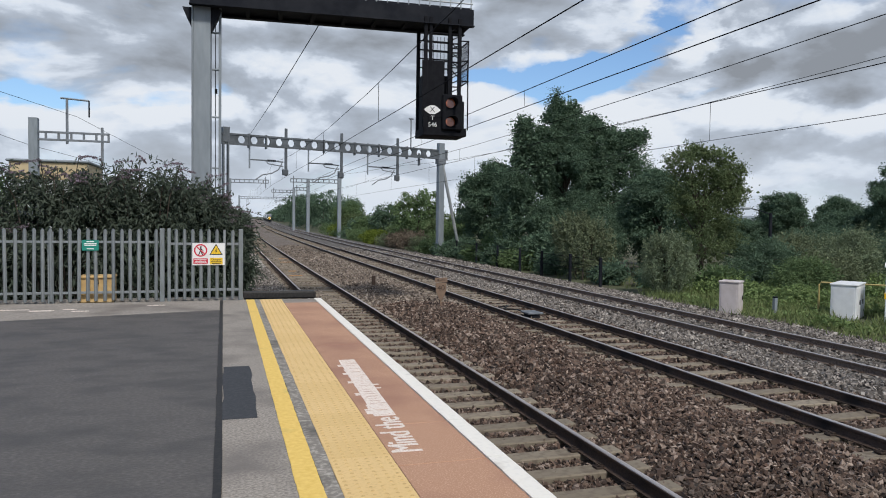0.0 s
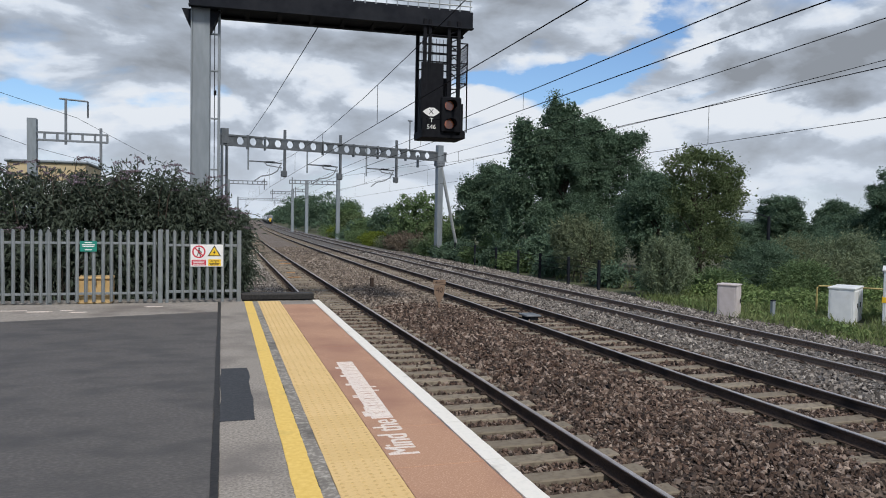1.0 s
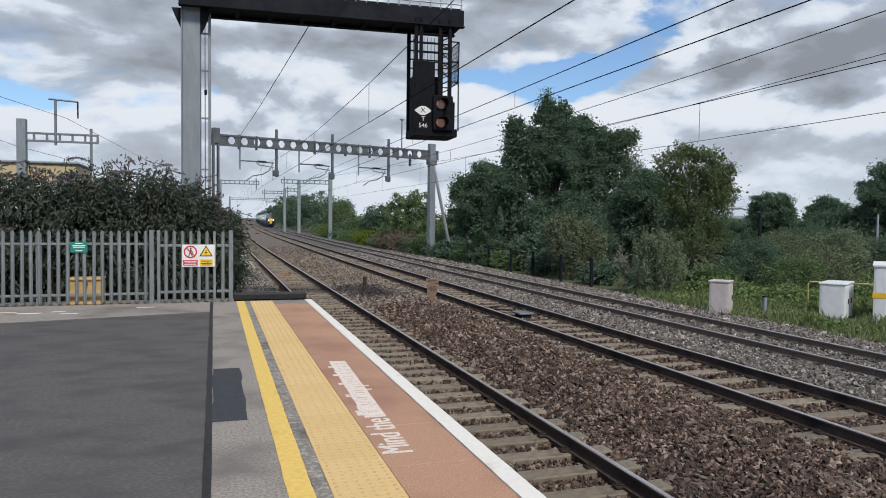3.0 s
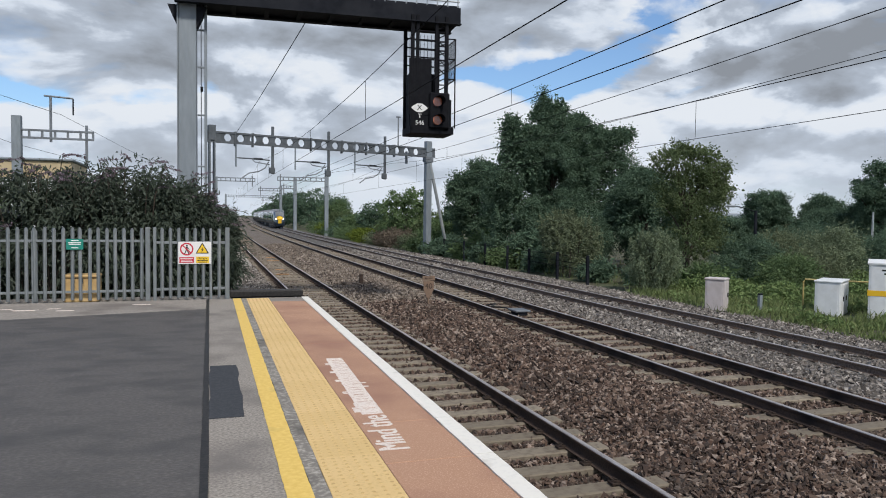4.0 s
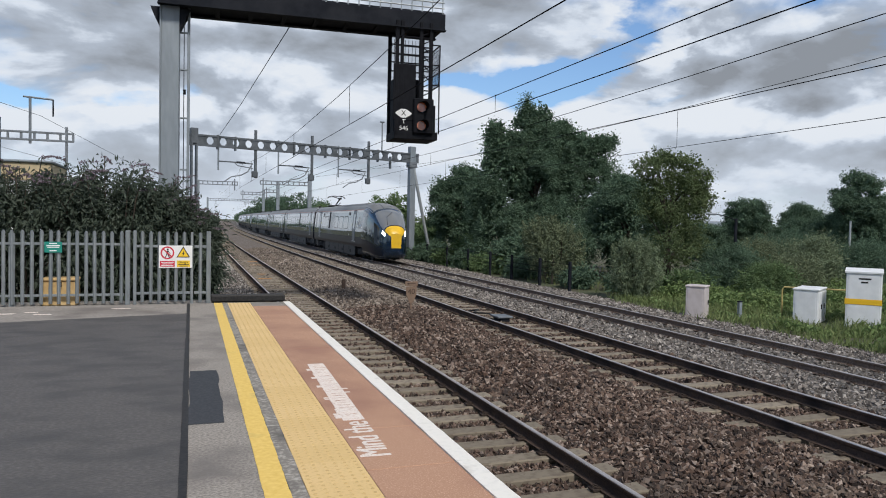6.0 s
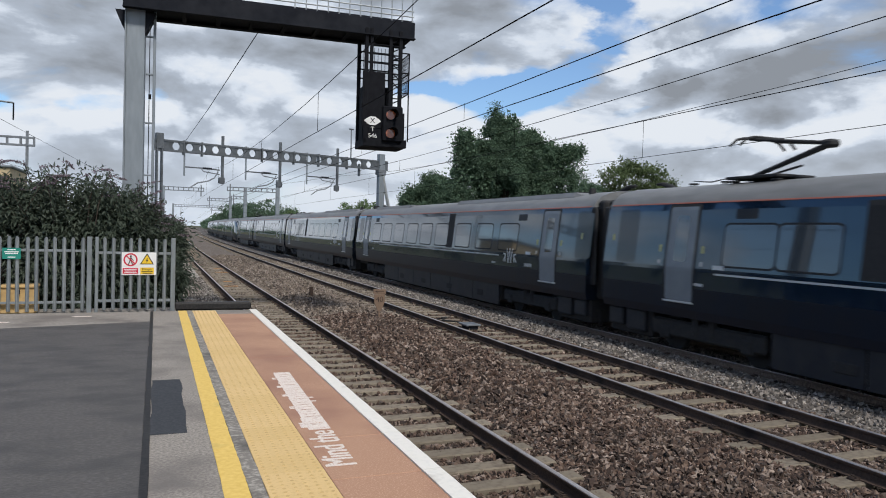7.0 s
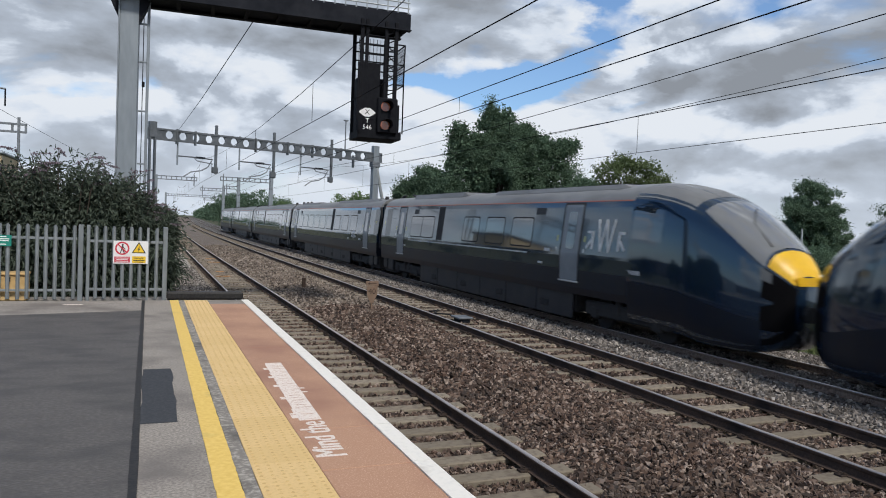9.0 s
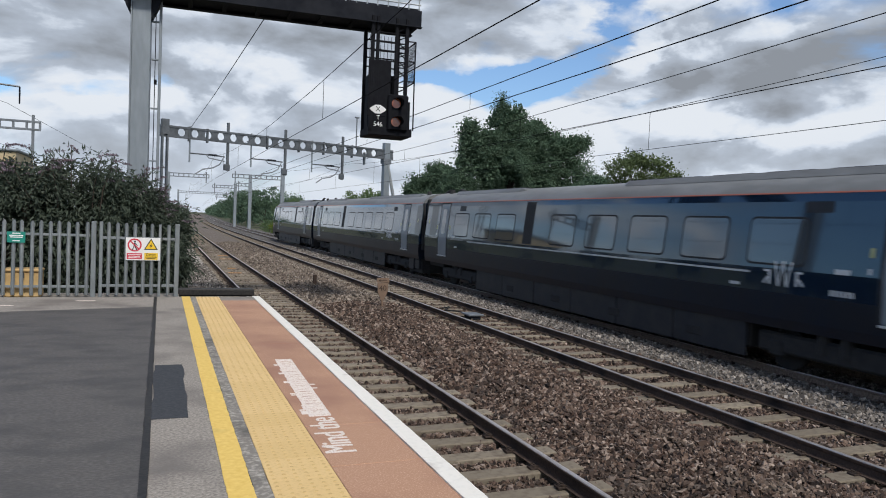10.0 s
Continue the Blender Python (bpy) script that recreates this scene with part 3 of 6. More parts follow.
def build_platform():
    y0 = -33.0
    y1 = end_y(1.0)
    back = 15.8
    p = thing("platform", (0, 0, 0), "station platform with tarmac, buff tactile strip and white edge", "platform", kind="structure")
    part("platform_body", to_end(-40, EDGE - 0.06, y0, PLAT - 0.012, PLAT + 0.6), KERB_GREY, p)
    g = Geo().poly([(-40, 14.6, PLAT - 0.02), (-40, back, PLAT - 0.02), (0.4, back, PLAT - 0.02), (0.4, end_y(0.4) + 0.004, PLAT - 0.02), (-13, end_y(-13) + 0.004, PLAT - 0.02)], (0, 0, -PLAT - 0.58))
    part("end_ledge", g, KERB_GREY, p)
    g = Geo().poly([(-40, y0, PLAT + 0.004), (-0.062, y0, PLAT + 0.004), (-0.062, tarmac_y(-0.062), PLAT + 0.004), (-6, tarmac_y(-6), PLAT + 0.004), (-40, tarmac_y(-7), PLAT + 0.004)], (0, 0, -0.014))
    part("tarmac", g, TARMAC, p, "dark grey tarmac with faint rolled streaks")
    part("tar_joint", ragged(-0.062, -0.010, y0, end_y(0) - 0.05, PLAT + 0.008, 0.004, 0.2, 3), TAR, p, "black tar sealing strip")
    part("asphalt_strip", to_end(-0.008, 0.435, y0, PLAT + 0.002), OLD_ASPHALT, p, "worn grey asphalt strip")
    part("end_strip", to_end(-40, -0.064, 11.5, PLAT + 0.000, 0.012), END_CONCRETE, p, "paler cracked concrete margin")
    part("repair_patch", ragged(-0.006, 0.282, 6.14, 8.30, PLAT + 0.006, 0.012, 0.22, 4), PATCH, p, "dark bluish repair patch")
    part("yellow_line", ragged(0.435, 0.592, y0, y1, PLAT + 0.006, 0.003, 0.06, 5), YELLOW_PAINT, p, "bright yellow safety line")
    part("kerb_strip", ragged(0.594, 0.694, y0, y1, PLAT + 0.0045, 0.004, 0.2, 6), KERB_GREY, p, "chipped grey concrete strip")
    cuts = (y0, 1.155, 4.705, 5.665, 9.455, 13.375, end_y(1.8))
    for k, (a, b) in enumerate(zip(cuts, cuts[1:])):
        part("coping", ragged(1.778, EDGE, a + 0.003, b - 0.003, PLAT + 0.012, 0.0025, 0.12, 8 + k, 0.10), WHITE_PAINT, p, "white painted platform edge")
    for a, b in ((y0, 1.15), (1.155, 4.70), (4.705, 5.66), (5.665, 9.45), (9.455, 13.37), (13.375, 14.29)):
        part("red_slab", slab(1.134, 1.775, a + 0.003, b - 0.003, PLAT + 0.004, 0.04, 0.004), RED_SURFACE, p)
    part("end_slab", slab(1.134, 1.775, 14.293, y1, PLAT + 0.003, 0.04, 0.004), OLD_ASPHALT, p)
    g = slab(0.697, 1.131, 0, 0.3995, PLAT + 0.002, 0.04, 0.001)
    for i in range(6):
        for j in range(6):
            cx, cy = 0.697 + 0.036 + i * 0.0723, 0.033 + j * 0.0664
            ring = lambda r, z: [(cx + r * math.cos(k * math.pi / 3), cy + r * math.sin(k * math.pi / 3), PLAT + z) for k in range(6)]
            g.rings([ring(0.016, 0.0), ring(0.010, 0.005)], True, True)
    tile = mesh_of("tactile_tile", g, TACTILE)
    tile.materials.append(TACTILE_DARKER)
    for f in tile.polygons:
        if f.center.z > PLAT + 0.0021:
            f.material_index = 1
    for k in range(40):
        ob = part("tactile_tile", tile, TACTILE, p)
        ob.matrix_basis = pose(0, y1 - 0.4 * (k + 1), 0)
    part("tactile_tail", slab(0.697, 1.131, y0, y1 - 16.0, PLAT + 0.002), TACTILE, p)
    for x, y, w, d in ((-3.0, 13.8, 0.34, 0.10), (-2.6, 13.95, 0.2, 0.06), (-2.35, 13.65, 0.26, 0.07), (-3.5, 14.0, 0.5, 0.05), (-1.2, 14.3, 0.3, 0.05)):
        part("paint_fleck", ragged(x - w / 2, x + w / 2, y - d / 2, y + d / 2, PLAT + 0.004, 0.05, 0.03, int(100 * y)), WORN_WHITE, p)
    # painted words along the edge; past the first two they are worn into strokes
    me = text_mesh("Mind the", 0.36, WORN_WHITE, 0.001, "LEFT", "TOP_BASELINE")
    for k in (0, 1):
        ob = part("painted_words", me, WORN_WHITE, p, "worn white painted words along the edge")
        ob.matrix_basis = pose(1.378, 4.95 + 0.014 * k, PLAT + 0.006 - 0.0005 * k, 0, 0, 88.3) @ Matrix.Diagonal((0.72, 0.92, 1, 1))
    rnd = random.Random(7)
    y = 5.94
    while y < 8.34:
        cx = 1.378 + (y - 4.95) * 0.0295
        w = rnd.uniform(0.065, 0.10)
        up = rnd.choice((0.185, 0.185, 0.19, 0.20, 0.235))
        dn = 0.055 if 6.80 < y < 7.12 and rnd.random() < 0.6 else 0.0
        for k in range(2):
            part("painted_bar", slab(cx - up, cx + (dn if k else 0), y + k * w * 0.6, y + k * w * 0.6 + 0.034, PLAT + 0.006, 0.01, 0.001), WORN_WHITE, p)
        part("painted_bar", slab(cx - 0.185, cx - 0.14, y + 0.01, y + w * 0.6 + 0.01, PLAT + 0.0062, 0.01, 0.001), WORN_WHITE, p)
        if rnd.random() < 0.6:
            part("painted_bar", slab(cx - 0.035, cx, y + 0.01, y + w * 0.6 + 0.01, PLAT + 0.0062, 0.01, 0.001), WORN_WHITE, p)
        y += w + 0.004


def build_end_baulk():
    g = Geo().box(1.14, 15.70, 0.93, 1.52, 0.24, 0.16, 0.03)
    g.box(1.13, 15.67, 0.1, 1.42, 0.22, 1.2, 0.01)
    solid("end_baulk", g, TAR, "black tarred timber baulk beyond the platform end", "timber baulk")


# ---------------------------------------------------------------- palisade fence
def pale(x, y, z0, z1, w=0.065):
    g = Geo()
    prof = [(-w / 2, 0.012), (-w / 6, -0.012), (w / 6, -0.012), (w / 2, 0.012), (w / 6, -0.004), (-w / 6, -0.004)]
    lv = [(z0, 1.0), (z1 - 0.045, 1.0), (z1 - 0.015, 0.72), (z1, 0.35)]
    g.rings([[(x + a * s, y + b, z) for a, b in prof] for z, s in lv])
    return g


FENCE = pose(0, 15.03, 0, 0, 0, 1.2)


def build_fence():
    y = 0.0
    f = thing("palisade_fence", FENCE, "galvanised steel palisade fence closing the platform end", "fence")
    me = mesh_of("pale", pale(0, 0, 0.94, 2.31), FENCE_STEEL)
    x = -1.255
    while x > -9.5:
        ob = part("pale", me, FENCE_STEEL, f)
        ob.matrix_basis = pose(x, y, random.uniform(-0.008, 0.008), 0, random.uniform(-0.5, 0.5), 0)
        x -= 0.1508
    for z in (1.10, 2.06):
        part("fence_rail", Geo().box(-5.4, y + 0.03, z, 8.4, 0.045, 0.045, 0.004), FENCE_STEEL, f)
    for px in (-3.085, -5.87, -8.6):
        part("post", Geo().box(px, y + 0.06, 1.5, 0.1, 0.055, 1.5, 0.006), FENCE_STEEL, f)
    gt = thing("palisade_gate", FENCE, "galvanised palisade gate carrying warning signs", "gate")
    for px in (-1.138, 0.334):
        part("post", Geo().box(px, y + 0.02, 1.58, 0.085, 0.085, 1.50, 0.008), FENCE_STEEL, gt)
    part("post", Geo().box(-1.012, y, 1.6, 0.06, 0.06, 1.46, 0.006), FENCE_STEEL, gt)
    part("post", Geo().box(0.02, y, 1.6, 0.05, 0.05, 1.42, 0.006), FENCE_STEEL, gt)
    for k in range(6):
        ob = part("pale", me, FENCE_STEEL, gt)
        ob.matrix_basis = pose(-0.88 + k * 0.152, y - 0.005, 0.01)
    ob = part("pale", me, FENCE_STEEL, gt)
    ob.matrix_basis = pose(0.18, y, 0)
    for z in (1.12, 2.03):
        part("gate_rail", Geo().box(-0.49, y + 0.02, z, 1.0, 0.04, 0.05, 0.004), FENCE_STEEL, gt)
        part("gate_rail", Geo().box(0.19, y + 0.02, z, 0.25, 0.04, 0.05, 0.004), FENCE_STEEL, gt)


SIGN_RED = material("sign_red", (0.55, 0.03, 0.06), 0.45)
SIGN_YELLOW = material("sign_yellow", (0.80, 0.52, 0.03), 0.45)
SIGN_GREEN = material("sign_green", (0.012, 0.22, 0.17), 0.45)
SIGN_BLACK = material("sign_black", (0.015, 0.015, 0.015), 0.5)


def build_signs():
    y = -0.035
    s = thing("warning_sign", FENCE @ pose(-0.28, y, 1.83), "white warning sign with red ring, yellow triangle and text panels", "sign")
    part("plate", Geo().box(0, 0, 0, 0.61, 0.006, 0.435, 0.002), WHITE_ENAMEL, s)
    ring = Geo()
    rings = []
    for k in range(33):
        a = 2 * math.pi * k / 32
        rings.append([(-0.15 + r * math.cos(a), yy, 0.075 + r * math.sin(a)) for r, yy in ((0.125, -0.003), (0.125, -0.006), (0.098, -0.006), (0.098, -0.003))])
    ring.rings(rings, True, False)
    part("prohibition_ring", ring, SIGN_RED, s)
    part("prohibition_bar", Geo().box(0, 0, 0, 0.215, 0.003, 0.022, 0, pose(-0.15, -0.008, 0.075, 0, 45, 0)), SIGN_RED, s)
    fig = Geo().disc((-0.145, -0.003, 0.142), (0, -1, 0), 0.018, 0.003, 10)
    fig.box(0, 0, 0, 0.032, 0.003, 0.07, 0, pose(-0.15, -0.0055, 0.085, 0, 8, 0))
    fig.box(0, 0, 0, 0.016, 0.003, 0.085, 0, pose(-0.172, -0.0055, 0.02, 0, 22, 0))
    fig.box(0, 0, 0, 0.016, 0.003, 0.085, 0, pose(-0.128, -0.0055, 0.02, 0, -22, 0))
    fig.box(0, 0, 0, 0.012, 0.003, 0.075, 0, pose(-0.12, -0.0055, 0.085, 0, -40, 0))
    part("pictogram", fig, SIGN_BLACK, s)
    tri = lambda r, d0, d1: Geo().poly([(0.14 + r * math.sin(a), d0, 0.06 + r * math.cos(a)) for a in (0, 2.0944, 4.18879)], (0, d1, 0))
    part("triangle_edge", tri(0.145, -0.003, -0.003), SIGN_BLACK, s)
    part("triangle", tri(0.112, -0.0065, -0.002), SIGN_YELLOW, s)
    bolt = [(0.155, 0.125), (0.118, 0.055), (0.14, 0.055), (0.122, 0.005), (0.165, 0.072), (0.143, 0.072)]
    part("bolt", Geo().poly([(a, -0.009, b) for a, b in bolt], (0, -0.002, 0)), SIGN_BLACK, s)
    part("red_panel", Geo().box(-0.15, -0.0045, -0.138, 0.27, 0.003, 0.11), SIGN_RED, s)
    part("yellow_panel", Geo().box(0.145, -0.0045, -0.138, 0.24, 0.003, 0.13), SIGN_YELLOW, s)
    ob = part("danger_word", text_mesh("Danger", 0.062, SIGN_BLACK), SIGN_BLACK, s)
    ob.matrix_basis = pose(0.145, -0.0075, -0.105, 90, 0, 0)
    for k, w in enumerate((0.2, 0.16)):
        part("text_bar", Geo().box(0.145, -0.0065, -0.152 - 0.03 * k, w, 0.002, 0.014), SIGN_BLACK, s)
    for k, w in enumerate((0.23, 0.2, 0.22)):
        part("text_bar", Geo().box(-0.15, -0.0065, -0.11 - 0.03 * k, w, 0.002, 0.012), WHITE_ENAMEL, s)
    s = thing("green_notice", FENCE @ pose(-2.40, y, 2.0), "small green notice with pale lettering fixed to the fence", "sign")
    part("plate", Geo().box(0, 0, 0, 0.29, 0.006, 0.20, 0.002), SIGN_GREEN, s)
    for k, (w, z) in enumerate(((0.13, 0.07), (0.22, 0.03), (0.2, 0.0), (0.12, -0.065))):
        part("text_bar", Geo().box(0, -0.004, z, w, 0.003, 0.018), WHITE_ENAMEL if k != 3 else WHITE_ENAMEL, s)


WOOD_BOX = material("yellow_grit_box", (0.52, 0.35, 0.15), 0.7, second=(0.43, 0.28, 0.12), scale=10, third=(0.58, 0.42, 0.21), scale3=2)


def build_grit_box():
    b = thing("grit_box", FENCE @ pose(-2.31, 0.31, PLAT - 0.02), "faded yellow storage box behind the fence", "storage box")
    part("body", Geo().box(0, 0, 0.23, 0.6, 0.42, 0.46, 0.015), WOOD_BOX, b)
    part("lid", Geo().box(0, -0.01, 0.49, 0.63, 0.46, 0.06, 0.02), WOOD_BOX, b)
    part("latch", Geo().box(0.02, -0.235, 0.40, 0.03, 0.02, 0.09, 0.004), SIGN_BLACK, b)


# ---------------------------------------------------------------- signal gantry
def build_signal_gantry():
    root = pose(-0.556, 21.04, 0, 0, 0, -2.7)
    g = thing("signal_gantry", root, "tall cantilever signal gantry with grey mast and dark beam", "signal gantry")
    col = Geo().box(0, 0, 3.9, 0.46, 0.46, 8.95, 0.012)
    part("mast", col, GALV_PAINT, g, "weathered grey box-section mast")
    part("mast_flange", Geo().box(-0.245, -0.06, 4.0, 0.035, 0.42, 9.0, 0.004), GALV_PAINT, g)
    for s in (-1, 1):
        part("haunch", Geo().poly([(s * 0.23, -0.2, 7.6), (s * 0.23, -0.2, 8.19), (s * 0.5, -0.2, 8.19), (s * 0.42, -0.2, 8.0)], (0, 0.4, 0)), DARK_STEEL, g)
    part("cap_plate", Geo().box(0.0, -0.02, 8.72, 0.95, 0.75, 0.05, 0.006), GALV_PAINT, g)
    part("cable_duct", Geo().box(0.46, 0.02, 4.2, 0.07, 0.10, 8.4, 0.008), GALV_PAINT, g)
    part("cable_duct", Geo().box(0.34, 0.03, 4.2, 0.02, 0.03, 8.4, 0.004), DARK_STEEL, g)
    for z in (2.5, 3.9, 5.3, 6.6, 7.6):
        part("bracket", Geo().box(0.36, 0.02, z, 0.22, 0.08, 0.04, 0.004), GALV_PAINT, g)
    part("junction_box", Geo().box(0.36, -0.03, 6.0, 0.07, 0.06, 0.13, 0.006), BLACK, g)
    # beam: two deep channels joined underneath
    for yy in (-0.40, 0.66):
        part("beam_side", Geo().box(3.64, yy, 8.45, 7.88, 0.10, 0.50, 0.008), DARK_STEEL, g)
        part("beam_flange", Geo().box(3.64, yy - 0.06, 8.205, 7.88, 0.2, 0.03, 0.003), DARK_STEEL, g)
    for k in range(9):
        part("cross_member", Geo().box(0.3 + k * 0.89, 0.13, 8.23, 0.12, 1.04, 0.06, 0.004), DARK_STEEL, g)
    part("beam_soffit", Geo().box(3.64, 0.13, 8.28, 7.84, 1.0, 0.02), DARK_STEEL, g)
    for k in range(12):
        part("handrail_post", Geo().tube([(4.1 + k * 0.31, -0.38, 8.70), (4.1 + k * 0.31, -0.38, 9.8)], 0.018, 6), GALV, g)
    part("walkway", Geo().box(4.4, 0.13, 8.74, 6.3, 1.0, 0.05, 0.006), DARK_STEEL, g)
    for z in (8.88, 9.04, 9.4, 9.8):
        part("handrail", Geo().tube([(2.8, -0.38, z), (7.56, -0.38, z)], 0.02, 6), GALV, g)
    c = thing("signal_cage", root @ pose(6.74, 0.05, 0), "black caged signal hanging below the gantry beam", "signal")
    W, D = 1.28, 1.0
    for sx in (-W / 2 + 0.05, 0.42):
        for sy in (-1, 1):
            part("hanger", Geo().box(sx, sy * D / 2, 6.75, 0.10, 0.10, 3.3, 0.006), BLACK, c)
    for sx in (-0.44, 0.12):
        part("hanger", Geo().box(sx, -D / 2, 6.9, 0.09, 0.09, 3.0, 0.006), BLACK, c)
    part("backboard", Geo().box(-0.36, -D / 2 - 0.02, 6.35, 0.66, 0.04, 1.62, 0.006), BLACK, c)
    part("lower_panel", Geo().box(-0.03, -D / 2 - 0.01, 5.55, W - 0.06, 0.03, 0.95, 0.006), BLACK, c)
    part("equipment_case", Geo().box(-0.15, 0.05, 6.0, 0.9, 0.5, 1.6, 0.01), BLACK, c)
    part("cage_floor", Geo().box(0, 0, 5.12, W + 0.02, D + 0.1, 0.22, 0.01), BLACK, c)
    for z in (7.15, 7.42, 7.68, 7.95):
        part("cage_rail", Geo().tube([(-W / 2, -D / 2, z), (0.42, -D / 2, z)], 0.022, 6), BLACK, c)
        part("cage_rail", Geo().tube([(-W / 2, D / 2, z), (0.42, D / 2, z)], 0.022, 6), BLACK, c)
        part("cage_rail", Geo().tube([(0.42, -D / 2, z - 0.45), (0.42, D / 2, z)], 0.018, 6), BLACK, c)
    for k in range(10):
        part("mesh_bar", Geo().tube([(0.70, -0.45 + k * 0.1, 6.62), (0.70, -0.45 + k * 0.1, 7.78)], 0.008, 5), BLACK, c)
        part("mesh_bar", Geo().tube([(-W / 2 + 0.08 + k * 0.11, D / 2, 7.0), (-W / 2 + 0.08 + k * 0.11, D / 2, 8.1)], 0.008, 5), BLACK, c)
    for k in range(8):
        part("mesh_bar", Geo().tube([(0.70, -0.45, 6.7 + k * 0.14), (0.70, 0.45, 6.7 + k * 0.14)], 0.006, 5), BLACK, c)
    for z in (6.62, 7.2, 7.78):
        part("cage_rail", Geo().tube([(0.42, -0.48, z), (0.70, -0.48, z), (0.70, 0.48, z), (0.42, 0.48, z)], 0.02, 6), BLACK, c)
    for x in (0.70,):
        part("cage_rail", Geo().tube([(x, -0.48, 5.2), (x - 0.01, -0.48, 6.7), (x, -0.48, 7.78)], 0.02, 6), BLACK, c)
    for k in range(8):
        part("rung", Geo().tube([(0.12, -D / 2, 6.25 + k * 0.25), (0.42, -D / 2, 6.40 + k * 0.25)], 0.018, 6), BLACK, c)
    head = part("signal_head", Geo().box(0.20, -D / 2 - 0.08, 5.68, 0.60, 0.12, 1.02, 0.03), BLACK, c)
    for z in (5.93, 5.40):
        part("lens", Geo().disc((0.13, -D / 2 - 0.14, z), (0, -1, 0), 0.135, 0.03, 24), LENS, head, "dull red signal lens")
        hood = Geo()
        rings = []
        for k in range(13):
            t = math.radians(-60 + 190 * k / 12)
            rings.append([(0.15 + r * math.cos(t), yy, z + r * math.sin(t)) for r, yy in ((0.15, -D / 2 - 0.13), (0.15, -D / 2 - 0.42), (0.165, -D / 2 - 0.42), (0.165, -D / 2 - 0.13))])
        hood.rings(rings, True, True)
        part("hood", hood, BLACK, head)
    pts = [(-0.38 + a, -D / 2 - 0.045, 5.74 + b) for a, b in ((-0.25, 0), (-0.18, 0.06), (-0.07, 0.125), (0.07, 0.125), (0.18, 0.06), (0.25, 0), (0.18, -0.06), (0.07, -0.125), (-0.07, -0.125), (-0.18, -0.06))]
    pl = part("signal_plate", Geo().poly(pts, (0, -0.008, 0)), WHITE_ENAMEL, c)
    ob = part("plate_letter", text_mesh("X", 0.21, SIGN_BLACK), SIGN_BLACK, pl)
    ob.matrix_basis = pose(-0.38, -D / 2 - 0.056, 5.74, 90, 0, 0)
    for body, z in (("T", 5.50), ("546", 5.31)):
        ob = part("signal_number", text_mesh(body, 0.18, WHITE_ENAMEL), WHITE_ENAMEL, c)
        ob.matrix_basis = pose(-0.37, -D / 2 - 0.05, z, 90, 0, 0)


LENS = material("red_lens", (0.46, 0.13, 0.05), 0.15, second=(0.36, 0.10, 0.04), scale=30, coat=0.5)


# ---------------------------------------------------------------- overhead line
BEAM_STEEL = material("beam_steel", (0.105, 0.118, 0.135), 0.6, 0.3, second=(0.14, 0.155, 0.17), scale=7, third=(0.08, 0.09, 0.10), scale3=1.5)


def holed_beam(length, h, t, pitch, first, r):
    """A plate beam with round holes: built as top and bottom bars and webs between hexagonal openings."""
    g = Geo()
    g.box(length / 2, 0, h / 2 - 0.065, length, t, 0.13, 0.004)
    g.box(length / 2, 0, -h / 2 + 0.065, length, t, 0.13, 0.004)
    n = int((length - 2 * first) / pitch) + 1
    hh = h / 2 - 0.13
    cs = [first + pitch * (k + 0.5) for k in range(n - 1)]
    prev = 0.0
    for c in cs + [None]:
        nx = c if c is not None else length
        e = 0.5 * hh
        left = [(prev, -hh), (prev, hh)] if prev == 0.0 else [(prev + e, -hh), (prev + r, -0.3 * hh), (prev + r, 0.3 * hh), (prev + e, hh)]
        right = [(nx, hh), (nx, -hh)] if c is None else [(nx - e, hh), (nx - r, 0.3 * hh), (nx - r, -0.3 * hh), (nx - e, -hh)]
        g.poly([(a, -t / 3, b) for a, b in left + right], (0, t * 0.66, 0))
        prev = nx
    return g


def registration(root, x, zb, parent, tip):
    """Drop tube, bracket, insulator and curved steady arm below a beam."""
    t = part("drop_tube", Geo().box(x, 0, zb - 0.35, 0.17, 0.14, 3.3, 0.01), BEAM_STEEL, parent)
    part("pulley", Geo().box(x - 0.05, 0, zb - 1.75, 0.42, 0.2, 0.42, 0.04), BEAM_STEEL, t)
    part("hanger_tube", Geo().tube([(x - 2.62, 0, zb + 0.75), (x - 2.62, 0, zb - 1.6)], 0.06, 8), GALV_PAINT, parent)
    arm = part("bracket_arm", Geo().tube([(x - 0.2, 0, zb - 1.05), (x - 1.2, 0, zb - 1.0), (x - 2.62, 0, zb - 1.0)], 0.045, 8), BEAM_STEEL, parent)
    ins = Geo()
    for k in range(5):
        ins.tube([(x - 0.75 - 0.13 * k, 0, zb - 1.0), (x - 0.83 - 0.13 * k, 0, zb - 1.0)], 0.075, 10)
    part("insulator", ins, DARK_STEEL, arm)
    part("steady_arm", Geo().tube([(x - 0.3, 0, zb - 1.15), (x - 0.55, 0, zb - 1.6), (x - 1.0, 0, zb - 1.85), (x - 1.7, 0, zb - 2.0), (x + tip, 0, zb - 2.35)], 0.042, 8), OLE_STEEL, arm)
    part("upper_tube", Geo().tube([(x - 0.2, 0, zb - 1.35), (x - 1.3, 0, zb - 1.22), (x - 1.5, 0, zb - 1.0)], 0.035, 8), OLE_STEEL, arm)


